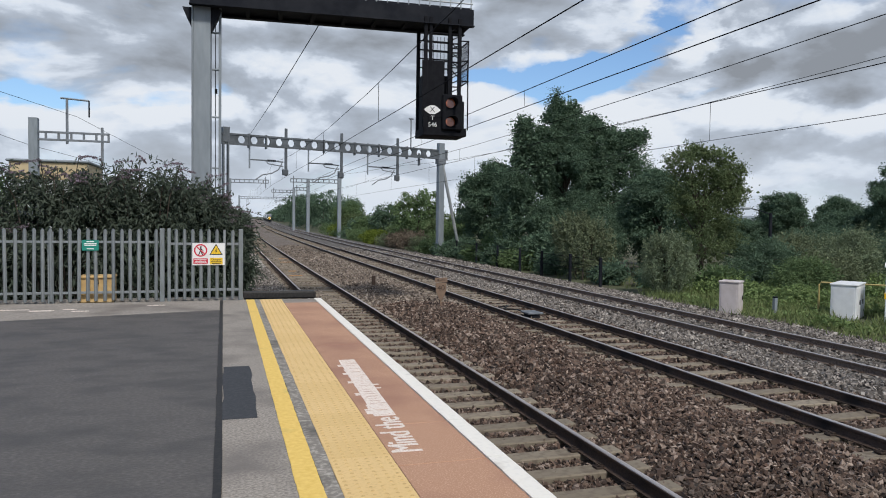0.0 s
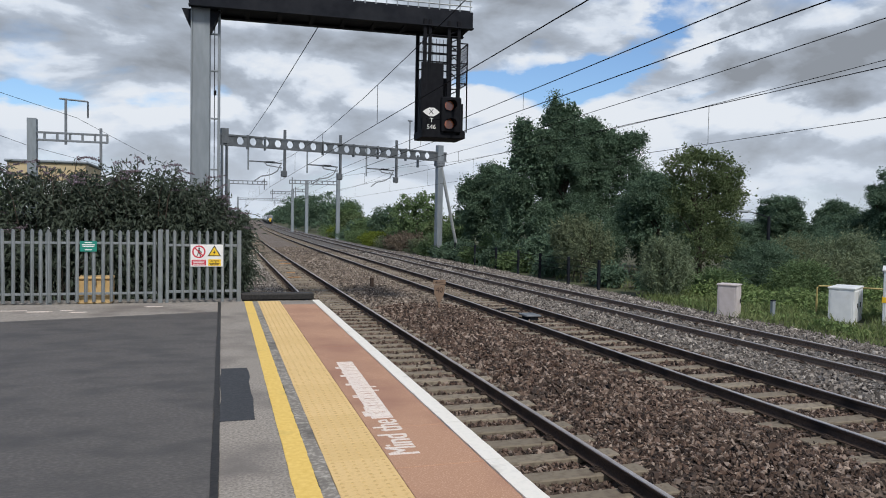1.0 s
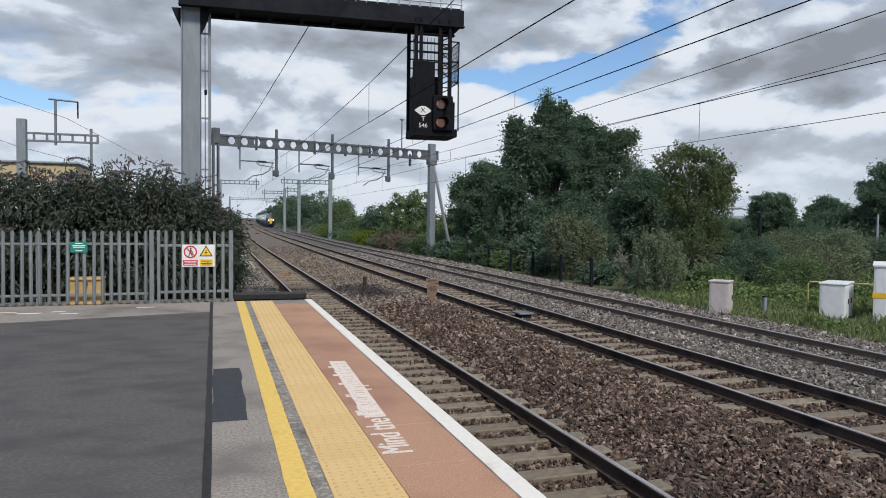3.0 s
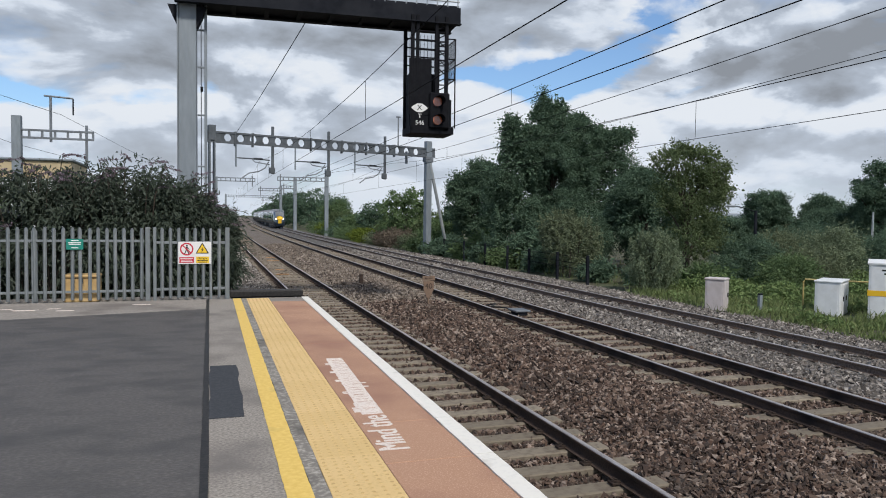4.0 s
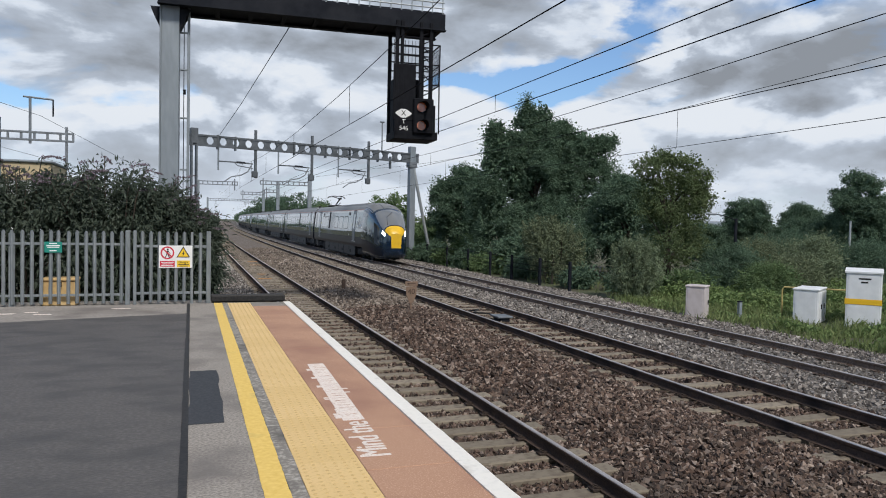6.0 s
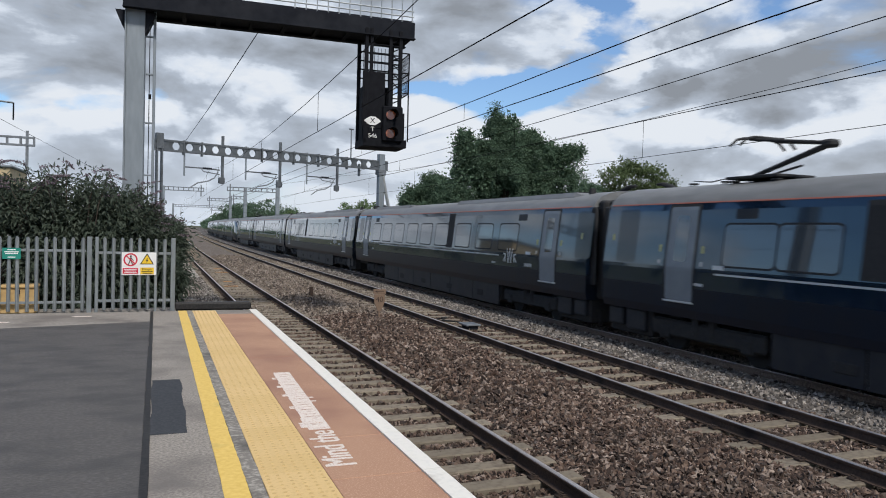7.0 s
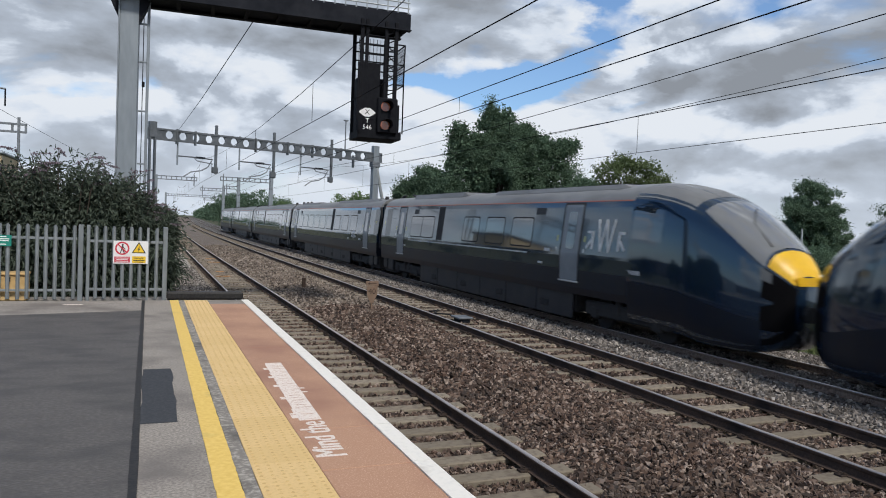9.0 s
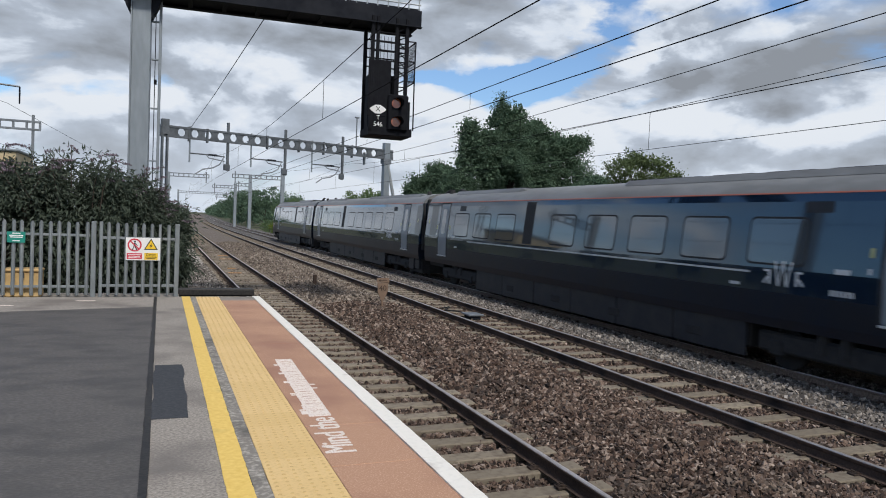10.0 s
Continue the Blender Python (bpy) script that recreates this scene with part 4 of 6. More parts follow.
def build_portal():
    root = pose(-0.152, 50.48, 0, 0, 0, 17.9)
    p = thing("overhead_portal", root, "grey steel electrification portal spanning the tracks with round-holed beam", "overhead line portal")
    L = 18.34
    bz = 7.74
    b = part("beam", holed_beam(L, 0.76, 0.22, 0.891, 0.93, 0.25), BEAM_STEEL, p)
    b.matrix_basis = pose(0.0, 0, bz)
    for s in (-1, 1):
        part("column", Geo().box(0.3 + s * 0.16, 0, 3.6, 0.10, 0.32, 8.6, 0.01), BEAM_STEEL, p)
    part("column_head", Geo().box(0.3, 0, 8.0, 0.46, 0.36, 1.0, 0.01), BEAM_STEEL, p)
    part("column", Geo().box(17.72, 0, 4.1, 0.52, 0.40, 9.1, 0.015), GALV_PAINT, p)
    part("column_collar", Geo().box(17.72, 0, 7.2, 0.72, 0.5, 0.45, 0.015), OLE_STEEL, p)
    part("raking_stay", Geo().tube([(17.77, -0.1, 7.2), (19.64, -0.3, -0.6)], 0.13, 10), GALV, p)
    for x in (4.56, 8.88, 13.68):
        registration(root, x, bz - 0.3, p, -2.2)
    for x in (1.87, 3.11, 7.46, 9.95, 12.02, 14.51, 15.65):
        part("stub_post", Geo().box(x, 0, bz - 0.05 if x < 15.5 else bz - 0.5, 0.09, 0.26, 0.95, 0.006), BEAM_STEEL, p)
    part("aerial_post", Geo().tube([(14.87, 0, bz + 0.3), (14.87, 0, bz + 2.6)], 0.05, 8), OLE_STEEL, p)
    part("aerial_cap", Geo().box(14.87, 0, bz + 2.6, 0.4, 0.12, 0.10, 0.02), OLE_STEEL, p)


def build_cantilever(x, y, z, reach, h, label, aerial=None, rz=0.0, holes=True, width=0.45, down=1.0):
    m = thing("overhead_mast", pose(x, y, 0, 0, 0, rz), label, "overhead line mast", "overhead line masts")
    part("mast", Geo().box(0, 0, (h - 0.6) / 2, width, width, h + 0.6, 0.02), GALV_PAINT, m)
    beam = Geo()
    s = 1 if reach > 0 else -1
    n = max(3, int(abs(reach) / 0.75))
    for zz in (z - 0.25, z + 0.25):
        beam.box(reach / 2, 0, zz, abs(reach), 0.18, 0.13, 0.006)
    part("boom", beam, OLE_STEEL, m)
    for k in range(n + 1):
        part("batten", Geo().box(reach * k / n - s * 0.05, 0, z, 0.13, 0.14, 0.5, 0.004), OLE_STEEL, m)
    part("drop_tube", Geo().box(reach - s * 0.45, 0, z - down / 2, 0.16, 0.14, down + 1.4, 0.006), OLE_STEEL, m)
    if aerial:
        ax, top, arm = aerial
        a = part("aerial_post", Geo().tube([(ax, 0, z - 0.5), (ax, 0, top)], 0.085, 8), OLE_STEEL, m)
        part("aerial_arm", Geo().tube([(ax - 0.4, 0, top), (ax + arm, 0, top - 0.1)], 0.06, 8), OLE_STEEL, a)
        part("aerial_insulator", Geo().tube([(ax + arm, 0, top - 0.1), (ax + arm, 0, top - 1.2)], 0.05, 8), DARK_STEEL, a)
    return m


def wire(pts, r=0.0075, label="dark overhead wire strung along the line"):
    return solid("overhead_wire", Geo().tube(pts, r, 5), WIRE, label, "overhead wire", "overhead wires")


def build_wires():
    for c, zc, zm, sag in ((3.34, 4.78, 6.4, 0.85), (8.455, 4.78, 5.72, 0.52), (12.615, 4.82, 6.5, 0.72)):
        spans = [y + 0.0688 * c for y in (-61.5, -3.3, 51.6, 106.5, 161.3, 216.2, 271.1)]
        wire([(c + bend(y) + (0.1 if i % 2 else -0.1), y, zc) for i, y in enumerate(spans)])
        pts = []
        for a, b in zip(spans, spans[1:]):
            for k in range(8):
                u = k / 8
                y = a + (b - a) * u
                pts.append((c + bend(y), y, zm - 4 * sag * u * (1 - u)))
        wire(pts, 0.0075, "messenger wire sagging between its supports")
        for a, b in zip(spans, spans[1:]):
            for u in (0.06, 0.35, 0.52, 0.7, 0.86):
                y = a + (b - a) * u
                top = zm - 4 * sag * u * (1 - u)
                wire([(c + bend(y), y, zc), (c + bend(y), y, top)], 0.006, "thin dropper between contact wire and messenger")
    for x, z in ((8.455, 6.45), (8.455, 5.97)):
        wire([(x, -43, z), (x, 52.2, z - 0.1), (x + bend(162), 162, z)], 0.012)
    for y in (6.1, 19.8, 31.3):
        wire([(8.455, y, 6.41), (8.455, y, 5.93)], 0.006, "thin dropper between two feeder wires")
    wire([(2.78, 21.37, 8.40), (2.23, 36.37, 8.12), (1.77, 51.27, 8.2)], 0.014, "slack cable from gantry to portal")
    wire([(-16.69, 31.79, 9.5), (-12.14, 43.08, 9.2), (-9.41, 54.24, 9.1), (-3.03, 98.58, 7.0)], 0.014)
    wire([(-14.67, 31.93, 7.9), (-12.34, 54.04, 7.1), (-6.07, 103.86, 6.8)], 0.014)


# ---------------------------------------------------------------- plants
BARK = material("bark", (0.085, 0.068, 0.052), 0.95, second=(0.05, 0.042, 0.034), scale=9, stretch=(1, 1, 0.25), bump=0.02, bump_scale=25)


def leaf_material(name, a, b, c):
    near = tuple(0.55 * u + 0.45 * v for u, v in zip(a, b))
    dim = tuple(0.6 * u + 0.4 * v for u, v in zip(a, c))
    return material(name, a, 0.6, island=(a, near, dim, a), second=dim, scale=0.9, spread=(0.42, 0.72), translucent=0.28, spec=0.12)


LEAF_DARK = leaf_material("leaf_dark", (0.115, 0.178, 0.118), (0.15, 0.218, 0.15), (0.09, 0.145, 0.095))
LEAF_MID = leaf_material("leaf_mid", (0.135, 0.20, 0.092), (0.21, 0.28, 0.135), (0.085, 0.135, 0.062))
LEAF_OLIVE = leaf_material("leaf_olive", (0.135, 0.18, 0.085), (0.22, 0.255, 0.125), (0.08, 0.115, 0.056))
LEAF_SILVER = leaf_material("leaf_silver", (0.20, 0.25, 0.155), (0.29, 0.335, 0.22), (0.14, 0.18, 0.11))
LEAF_GREYGREEN = leaf_material("leaf_greygreen", (0.175, 0.21, 0.125), (0.25, 0.28, 0.175), (0.115, 0.145, 0.088))
LEAF_LIME = leaf_material("leaf_lime", (0.16, 0.21, 0.035), (0.22, 0.25, 0.05), (0.09, 0.13, 0.03))
LEAF_BROWN = leaf_material("leaf_brown", (0.19, 0.155, 0.12), (0.25, 0.20, 0.16), (0.12, 0.11, 0.075))
LEAF_BUDD = leaf_material("buddleia_leaf", (0.078, 0.102, 0.074), (0.19, 0.21, 0.18), (0.040, 0.055, 0.041))
LEAF_BRAMBLE = leaf_material("bramble_leaf", (0.185, 0.26, 0.10), (0.28, 0.35, 0.16), (0.10, 0.155, 0.06))
LEAF_GRASS = leaf_material("grass_blade", (0.17, 0.215, 0.085), (0.28, 0.30, 0.15), (0.11, 0.155, 0.06))
PANICLE = material("spent_flower", (0.12, 0.09, 0.105), 0.9, island=((0.12, 0.09, 0.105), (0.25, 0.20, 0.25), (0.08, 0.06, 0.065)))


def leaf_arrays(pos, axis, length, width, rng, fold=0.25, face=None):
    n = len(pos)
    axis = axis / (np.linalg.norm(axis, axis=1)[:, None] + 1e-9)
    side = np.cross(axis, rng.normal(size=(n, 3)) if face is None else face + rng.normal(size=(n, 3)) * 0.16)
    side /= np.linalg.norm(side, axis=1)[:, None] + 1e-9
    up = np.cross(side, axis)
    L = (length * rng.uniform(0.6, 1.35, n))[:, None]
    Wd = (width * rng.uniform(0.7, 1.3, n))[:, None]
    base, tip = pos - axis * L * 0.5, pos + axis * L * 0.5 - up * L * 0.12
    mid = pos + up * Wd * fold
    v = np.stack([base, mid + side * Wd * 0.5, tip, mid - side * Wd * 0.5], 1).reshape(-1, 3)
    f = np.arange(4 * n).reshape(-1, 4)
    return v, f


def boughs(blobs, count, size, rng):
    """Many small flattened lobes over the skin of a crown, leaving dark hollows between them."""
    w = np.array([b[3] * b[4] + b[4] * b[5] + b[3] * b[5] for b in blobs])
    w = np.maximum(w, w.max() * 0.14)
    B = np.array(blobs, float)[rng.choice(len(blobs), count, p=w / w.sum())]
    d = rng.normal(size=(count, 3))
    d /= np.linalg.norm(d, axis=1)[:, None]
    r = np.minimum(size * rng.uniform(0.55, 1.3, count), B[:, 3:].min(axis=1) * 0.85)
    c = B[:, :3] + d * np.maximum(B[:, 3:] - r[:, None] * 0.85, B[:, 3:] * 0.35)
    return [(*p, q, q, q * 0.85) for p, q in zip(c, r)]


def crown_points(blobs, clumps, clump_r, per, rng, tall=0.75, crest=False):
    """Leaf places in many small clumps, spread near the skin of a few overlapping ellipsoids."""
    w = np.array([b[3] * b[4] + b[4] * b[5] + b[3] * b[5] for b in blobs])
    w = np.maximum(w, w.max() * 0.14)
    which = rng.choice(len(blobs), clumps, p=w / w.sum())
    B = np.array(blobs, float)[which]
    d = rng.normal(size=(clumps, 3))
    d /= np.linalg.norm(d, axis=1)[:, None]
    if crest:
        d[:, 2] = np.where(rng.uniform(size=clumps) < 0.8, np.abs(d[:, 2]), d[:, 2])
    c = B[:, :3] + d * B[:, 3:] * (rng.uniform(0.25, 1.0, clumps) ** 0.45)[:, None] * rng.uniform(0.92, 1.1, clumps)[:, None]
    r = clump_r * rng.uniform(0.5, 1.3, clumps)
    if tall > 1.0:
        # upswept shoots: leaves round a leaning stem, thinning to its tip
        u = d * 0.45 + np.array([0, 0, 1.0]) + rng.normal(size=(clumps, 3)) * 0.18
        u /= np.linalg.norm(u, axis=1)[:, None]
        s = rng.uniform(-0.5, 0.5, (clumps, per)) ** 1
        ring = rng.normal(size=(clumps, per, 3))
        ring /= np.linalg.norm(ring, axis=2)[:, :, None]
        rad = r[:, None] * (0.52 - 0.75 * s) * np.sqrt(rng.uniform(0.15, 1, (clumps, per)))
        pos = c[:, None] + u[:, None] * (s * r[:, None] * tall * 1.6)[:, :, None] + ring * rad[:, :, None]
        axis = ring + np.array([0, 0, -0.35]) + rng.normal(size=(clumps, per, 3)) * 0.3
        FACES[0] = (ring * 0.55 + d[:, None] * 0.45 + np.array([0, 0, 0.8])).reshape(-1, 3)
        return pos.reshape(-1, 3), axis.reshape(-1, 3), c
    off = rng.normal(size=(clumps, per, 3)) * np.array([1, 1, tall])
    pos = c[:, None] + off * r[:, None, None] * 0.55
    axis = off * 0.5 + d[:, None] * 0.6 + rng.normal(size=(clumps, per, 3)) * 0.6 + np.array([0, 0, -0.25])
    # blades hang side on, their faces turned out and up
    face = off / (np.linalg.norm(off, axis=2)[:, :, None] + 1e-9) + d[:, None] * 0.5 + np.array([0, 0, 0.55])
    FACES[0] = face.reshape(-1, 3)
    return pos.reshape(-1, 3), axis.reshape(-1, 3), c


FACES = [None]


def plant(name, loc, blobs, mat, label, category, seed, clumps, per, clump_r, leaf, trunk=0.2, group="", stems=1, limbs=9, tall=0.75, sprays=0, lobes=(0, 1.0)):
    rng = np.random.default_rng(seed)
    rnd = random.Random(seed)
    t = thing(name, loc, label, category, group)
    skin = boughs(blobs, *lobes, rng) if lobes[0] else blobs
    pos, axis, cl = crown_points(skin, clumps, clump_r, per, rng, tall, lobes[0] > 0)
    face = FACES[0]
    if lobes[0]:
        p2, a2, _ = crown_points(blobs, clumps * 2 // 3, clump_r, per, rng, tall)
        pos, axis, face = np.concatenate([pos, p2]), np.concatenate([axis, a2]), np.concatenate([face, FACES[0]])
    if sprays:
        p2, a2, _ = crown_points(blobs, sprays, clump_r, per, rng, 1.5)
        pos, axis, face = np.concatenate([pos, p2]), np.concatenate([axis, a2]), np.concatenate([face, FACES[0]])
    # fuller, larger leaves inside the crown
    inner = [(b[0], b[1], b[2], b[3] * 0.74, b[4] * 0.74, b[5] * 0.76) for b in blobs]
    ip, ia, _ = crown_points(inner, max(30, clumps // 2), clump_r * 1.3, max(12, per * 2 // 3 if lobes[0] else per // 3), rng, 0.75)
    low = pos[:, 2] < 0.02
    pos[low, 2] = rng.uniform(0.02, 0.25, low.sum())
    v, f = leaf_arrays(pos, axis, leaf[0], leaf[1], rng, 0.2, face)
    iv, _ = leaf_arrays(ip, ia, leaf[0] * 1.9, leaf[1] * 2.2, rng)
    v = np.concatenate([v, iv])
    f = np.arange(len(v)).reshape(-1, 4)
    part("crown", quads_mesh("crown", v, f, mat), mat, t)
    top = max(b[2] for b in blobs)
    for _ in range(stems):
        g = Geo()
        ox, oy = (0, 0) if stems == 1 else (rnd.uniform(-1, 1) * blobs[0][3] * 0.4, rnd.uniform(-1, 1) * blobs[0][4] * 0.4)
        h = top * rnd.uniform(0.85, 1.1)
        pts = [(ox + rnd.uniform(-0.03, 0.03) * k * h * 0.25, oy + rnd.uniform(-0.03, 0.03) * k * h * 0.25, -0.3 + (h + 0.3) * k / 5) for k in range(6)]
        part("trunk", g.tube(pts, [trunk * (1.15 - 0.2 * k) for k in range(6)], 8), BARK, t)
    picks = rng.choice(len(cl), min(limbs, len(cl)), replace=False)
    for i in picks:
        c = Vector(cl[i])
        z0 = max(0.15, c.z * rnd.uniform(0.35, 0.7))
        a = Vector((0, 0, min(z0, top * 0.8)))
        mid = a.lerp(c, 0.5) + Vector((rnd.uniform(-0.2, 0.2), rnd.uniform(-0.2, 0.2), 0.25))
        part("limb", Geo().tube([a, mid, c], [trunk * 0.4, trunk * 0.25, trunk * 0.08], 6), BARK, t)
    return t


def build_trees():
    # tall dark maple beyond the line, with its neighbours
    plant("tree", (22.66, 45.66, -0.5), [(0.3, 0, 5.5, 3.5, 3.0, 4.5), (0.3, 0.5, 5.9, 2.3, 1.6, 1.7), (-0.8, 0, 9.7, 0.8, 0.8, 1.6), (-0.7, 0, 10.7, 0.4, 0.4, 1.2), (0.4, 0, 10.4, 0.45, 0.45, 1.0), (-3.1, 0, 9.3, 0.35, 0.35, 1.1), (1.9, 0, 9.6, 0.5, 0.5, 0.8), (0.5, 0, 9.5, 1.2, 1.2, 1.5), (-0.2, 0, 8.6, 1.9, 1.8, 1.6), (-3.1, 0, 8.0, 0.75, 0.75, 1.9), (-2.6, 0.2, 7.4, 1.1, 1.1, 1.5), (-3.9, 0.3, 5.4, 1.1, 1.1, 1.3), (-3.3, 0.4, 5.0, 1.7, 1.6, 2.4), (-1.6, 0, 7.4, 1.6, 1.5, 1.8), (-1.9, 0, 8.2, 1.1, 1.1, 1.2), (3.3, -0.5, 7.3, 1.5, 1.3, 1.6), (1.6, 0, 9.2, 1.0, 1.0, 1.1), (0.6, -0.4, 7.6, 1.8, 1.6, 1.8), (0.4, 0.3, 5.4, 2.0, 1.7, 3.0), (3.0, 0.0, 5.2, 1.7, 1.5, 2.2), (2.0, -0.4, 6.8, 1.6, 1.4, 1.6), (-2.6, 0, 2.6, 2.4, 2.0, 2.4),
                                       (2.4, -0.3, 8.5, 1.5, 1.4, 1.7), (4.2, -0.6, 8.6, 1.3, 1.1, 0.8), (5.2, -0.8, 9.0, 0.6, 0.5, 0.4), (4.6, -0.8, 6.6, 1.7, 1.5, 1.5), (6.2, -0.8, 5.4, 1.5, 1.4, 1.4), (5.4, -1.0, 3.2, 2.4, 2.2, 2.6), (0.6, -1.0, 2.6, 4.0, 3.2, 2.6)],
          LEAF_DARK, "tall dark green broadleaf tree beside the railway fence", "tree", 11, 600, 160, 0.46, (0.12, 0.085), 0.28, limbs=16, tall=0.75, sprays=240, lobes=(190, 0.72))
    plant("tree", (21.44, 57.22, -0.5), [(0, 0, 3.8, 2.9, 2.8, 3.4), (0.6, 0, 6.5, 1.9, 1.9, 1.5), (-1.4, 0, 5.5, 1.3, 1.3, 1.3), (2.2, 0.2, 5.4, 1.5, 1.4, 1.4)], LEAF_DARK, "smaller rounded green tree at the edge of the wood", "tree", 12, 260, 150, 0.42, (0.13, 0.09), 0.2, tall=0.8, lobes=(50, 0.9))
    plant("tree", (25.29, 37.94, -0.5), [(0, 0, 3.2, 2.6, 2.6, 3.0), (-0.6, 0, 4.9, 1.4, 1.4, 1.3)], LEAF_DARK, "dark broadleaf tree behind the bushes", "tree", 13, 260, 130, 0.38, (0.11, 0.075), 0.2, tall=0.8, sprays=40, lobes=(45, 0.8))
    plant("tree", (23.47, 31.67, -0.5), [(-1.13, 0.2, 6.2, 0.79, 1, 0.6), (-0.25, 0.1, 6.6, 0.79, 0.9, 0.5), (0.79, -0.2, 6.5, 0.79, 0.9, 0.5), (1.51, -0.5, 5.7, 0.62, 0.8, 0.6), (1.75, -0.5, 4.5, 0.48, 0.7, 0.6), (-0.81, 0.3, 5.1, 0.97, 1, 0.7), (0.39, 0, 5.3, 1.06, 1, 0.8), (-0.17, 0.2, 4.1, 1.5, 1.3, 0.7), (0.31, 0, 2.2, 1.67, 1.8, 1.6), (1.03, -0.3, 4.7, 0.97, 1, 1), (0.87, -0.2, 3.6, 1.14, 1.2, 1), (1.51, -0.4, 5, 0.53, 0.6, 0.7), (0.23, 0, 5.9, 0.79, 0.9, 0.5)], LEAF_OLIVE, "slender olive green tree with gaps in its crown", "tree", 14, 330, 90, 0.32, (0.085, 0.055), 0.13, limbs=34, sprays=60)
    plant("bush", (18.41, 34.40, -0.5), [(0, 0, 1.7, 1.6, 1.9, 1.7), (-0.5, 0.6, 2.5, 1.2, 1.3, 1.0)], LEAF_GREYGREEN, "greyish bush leaning over the wire fence", "bush", 15, 300, 50, 0.36, (0.10, 0.05), 0.06, stems=4, tall=1.35)
    plant("bush", (18.00, 26.47, -0.5), [(0, 0, 1.25, 1.2, 1.25, 1.25), (0, 0, 2.0, 0.75, 0.8, 0.75)], LEAF_SILVER, "silvery green willow bush at the lineside", "bush", 16, 240, 58, 0.30, (0.085, 0.038), 0.05, stems=4, tall=1.6)
    for i, (x, y, h, r, m) in enumerate(((25.49, 29.61, 2.3, 1.6, LEAF_DARK), (27.72, 30.20, 2.6, 1.5, LEAF_GREYGREEN), (29.74, 28.80, 2.9, 1.8, LEAF_SILVER), (27.31, 27.32, 1.7, 1.4, LEAF_GREYGREEN), (34.90, 30.25, 2.6, 2.2, LEAF_DARK), (34.39, 24.51, 1.7, 1.8, LEAF_MID), (34.19, 34.70, 3.2, 2.2, LEAF_DARK), (38.44, 22.37, 2.6, 2.4, LEAF_MID), (38.44, 14.69, 3, 2.6, LEAF_MID), (21.54, 38.78, 3.3, 1.8, LEAF_DARK), (25.09, 26.51, 1.3, 1.2, LEAF_MID))):
        plant("bush", (x, y, -0.5), [(0, 0, h * 0.45, r, r, h * 0.5), (r * 0.4, 0, h * 0.6, r * 0.6, r * 0.6, h * 0.4)], m, "dense leafy shrub on the railway bank", "bush", 20 + i, 130, 110, 0.42, (0.085, 0.055), 0.07, stems=3, tall=0.8, sprays=40)
    for i, (x, y, h, r) in enumerate(((50.98, 56.81, 6.2, 2.7), (55.83, 54.51, 5.7, 2.6), (52.8, 45.7, 8.3, 2.8), (55.63, 49.33, 4.9, 3.2), (53.61, 51.39, 4.2, 3.0), (58.67, 40.21, 7.0, 4), (47.54, 58.66, 3.6, 3.0), (56.64, 32.39, 7, 4))):
        plant("tree", (x, y, -0.5), [(0, 0, h * 0.68, r * 0.85, r * 0.85, h * 0.32), (r * 0.3, 0, h * 0.36, r * 1.05, r * 1.05, h * 0.36)], LEAF_DARK, "distant dark broadleaf tree behind the bank", "tree", 40 + i, 220, 110, 0.42, (0.15, 0.10), 0.25, lobes=(42, 0.95))
    plant("bush", (-7.28, 24.20, -0.5), [(0, 0, 2.0, 1.6, 1.5, 2.2), (0.5, 0, 3.4, 1.0, 1.0, 1.0)], LEAF_MID, "tall bright green shrub behind the buddleia", "bush", 55, 170, 60, 0.4, (0.12, 0.07), 0.06, stems=3)
    # wood edge further along the line, then the low tangle in front of it
    for i, (x, y, h, r, m) in enumerate(((19.62, 73.78, 6.4, 2.7, LEAF_MID), (22.25, 69.56, 4.0, 2.6, LEAF_OLIVE), (19.62, 89.69, 5.0, 2.2, LEAF_DARK), (21.75, 165.02, 8.8, 5.2, LEAF_DARK), (21.24, 128.77, 6.0, 3.0, LEAF_MID), (19.42, 93.52, 2.8, 1.8, LEAF_MID), (19.83, 102.33, 3.4, 2.2, LEAF_MID), (20.23, 51.32, 2.2, 1.6, LEAF_MID),
                                             (20.23, 115.53, 4.0, 2.6, LEAF_OLIVE), (20.5, 188, 9.6, 5.2, LEAF_DARK), (19.6, 214, 9.6, 4.6, LEAF_DARK), (30.35, 194.14, 8, 6, LEAF_DARK), (36.41, 227.48, 9, 7, LEAF_DARK), (21.24, 80.47, 4.0, 2.6, LEAF_MID), (20.74, 63.97, 3.0, 1.9, LEAF_MID), (20.13, 108.93, 3.2, 2.0, LEAF_DARK), (19.12, 41.03, 2.4, 1.5, LEAF_DARK))):
        plant("tree" if h > 5 else "bush", (x, y, -0.5), [(0, 0, h * 0.5, r, r, h * 0.5), (r * 0.3, -r * 0.2, h * 0.68, r * 0.6, r * 0.6, h * 0.36), (-r * 0.5, 0, h * 0.6, r * 0.45, r * 0.5, h * 0.3)], m, "broadleaf tree at the wood edge along the line" if h > 5 else "lineside bush before the wood", "tree" if h > 5 else "bush", 60 + i,
              110, 32, 0.14 * r + 0.12, (0.10 + 0.05 * r, 0.06 + 0.032 * r), 0.12)
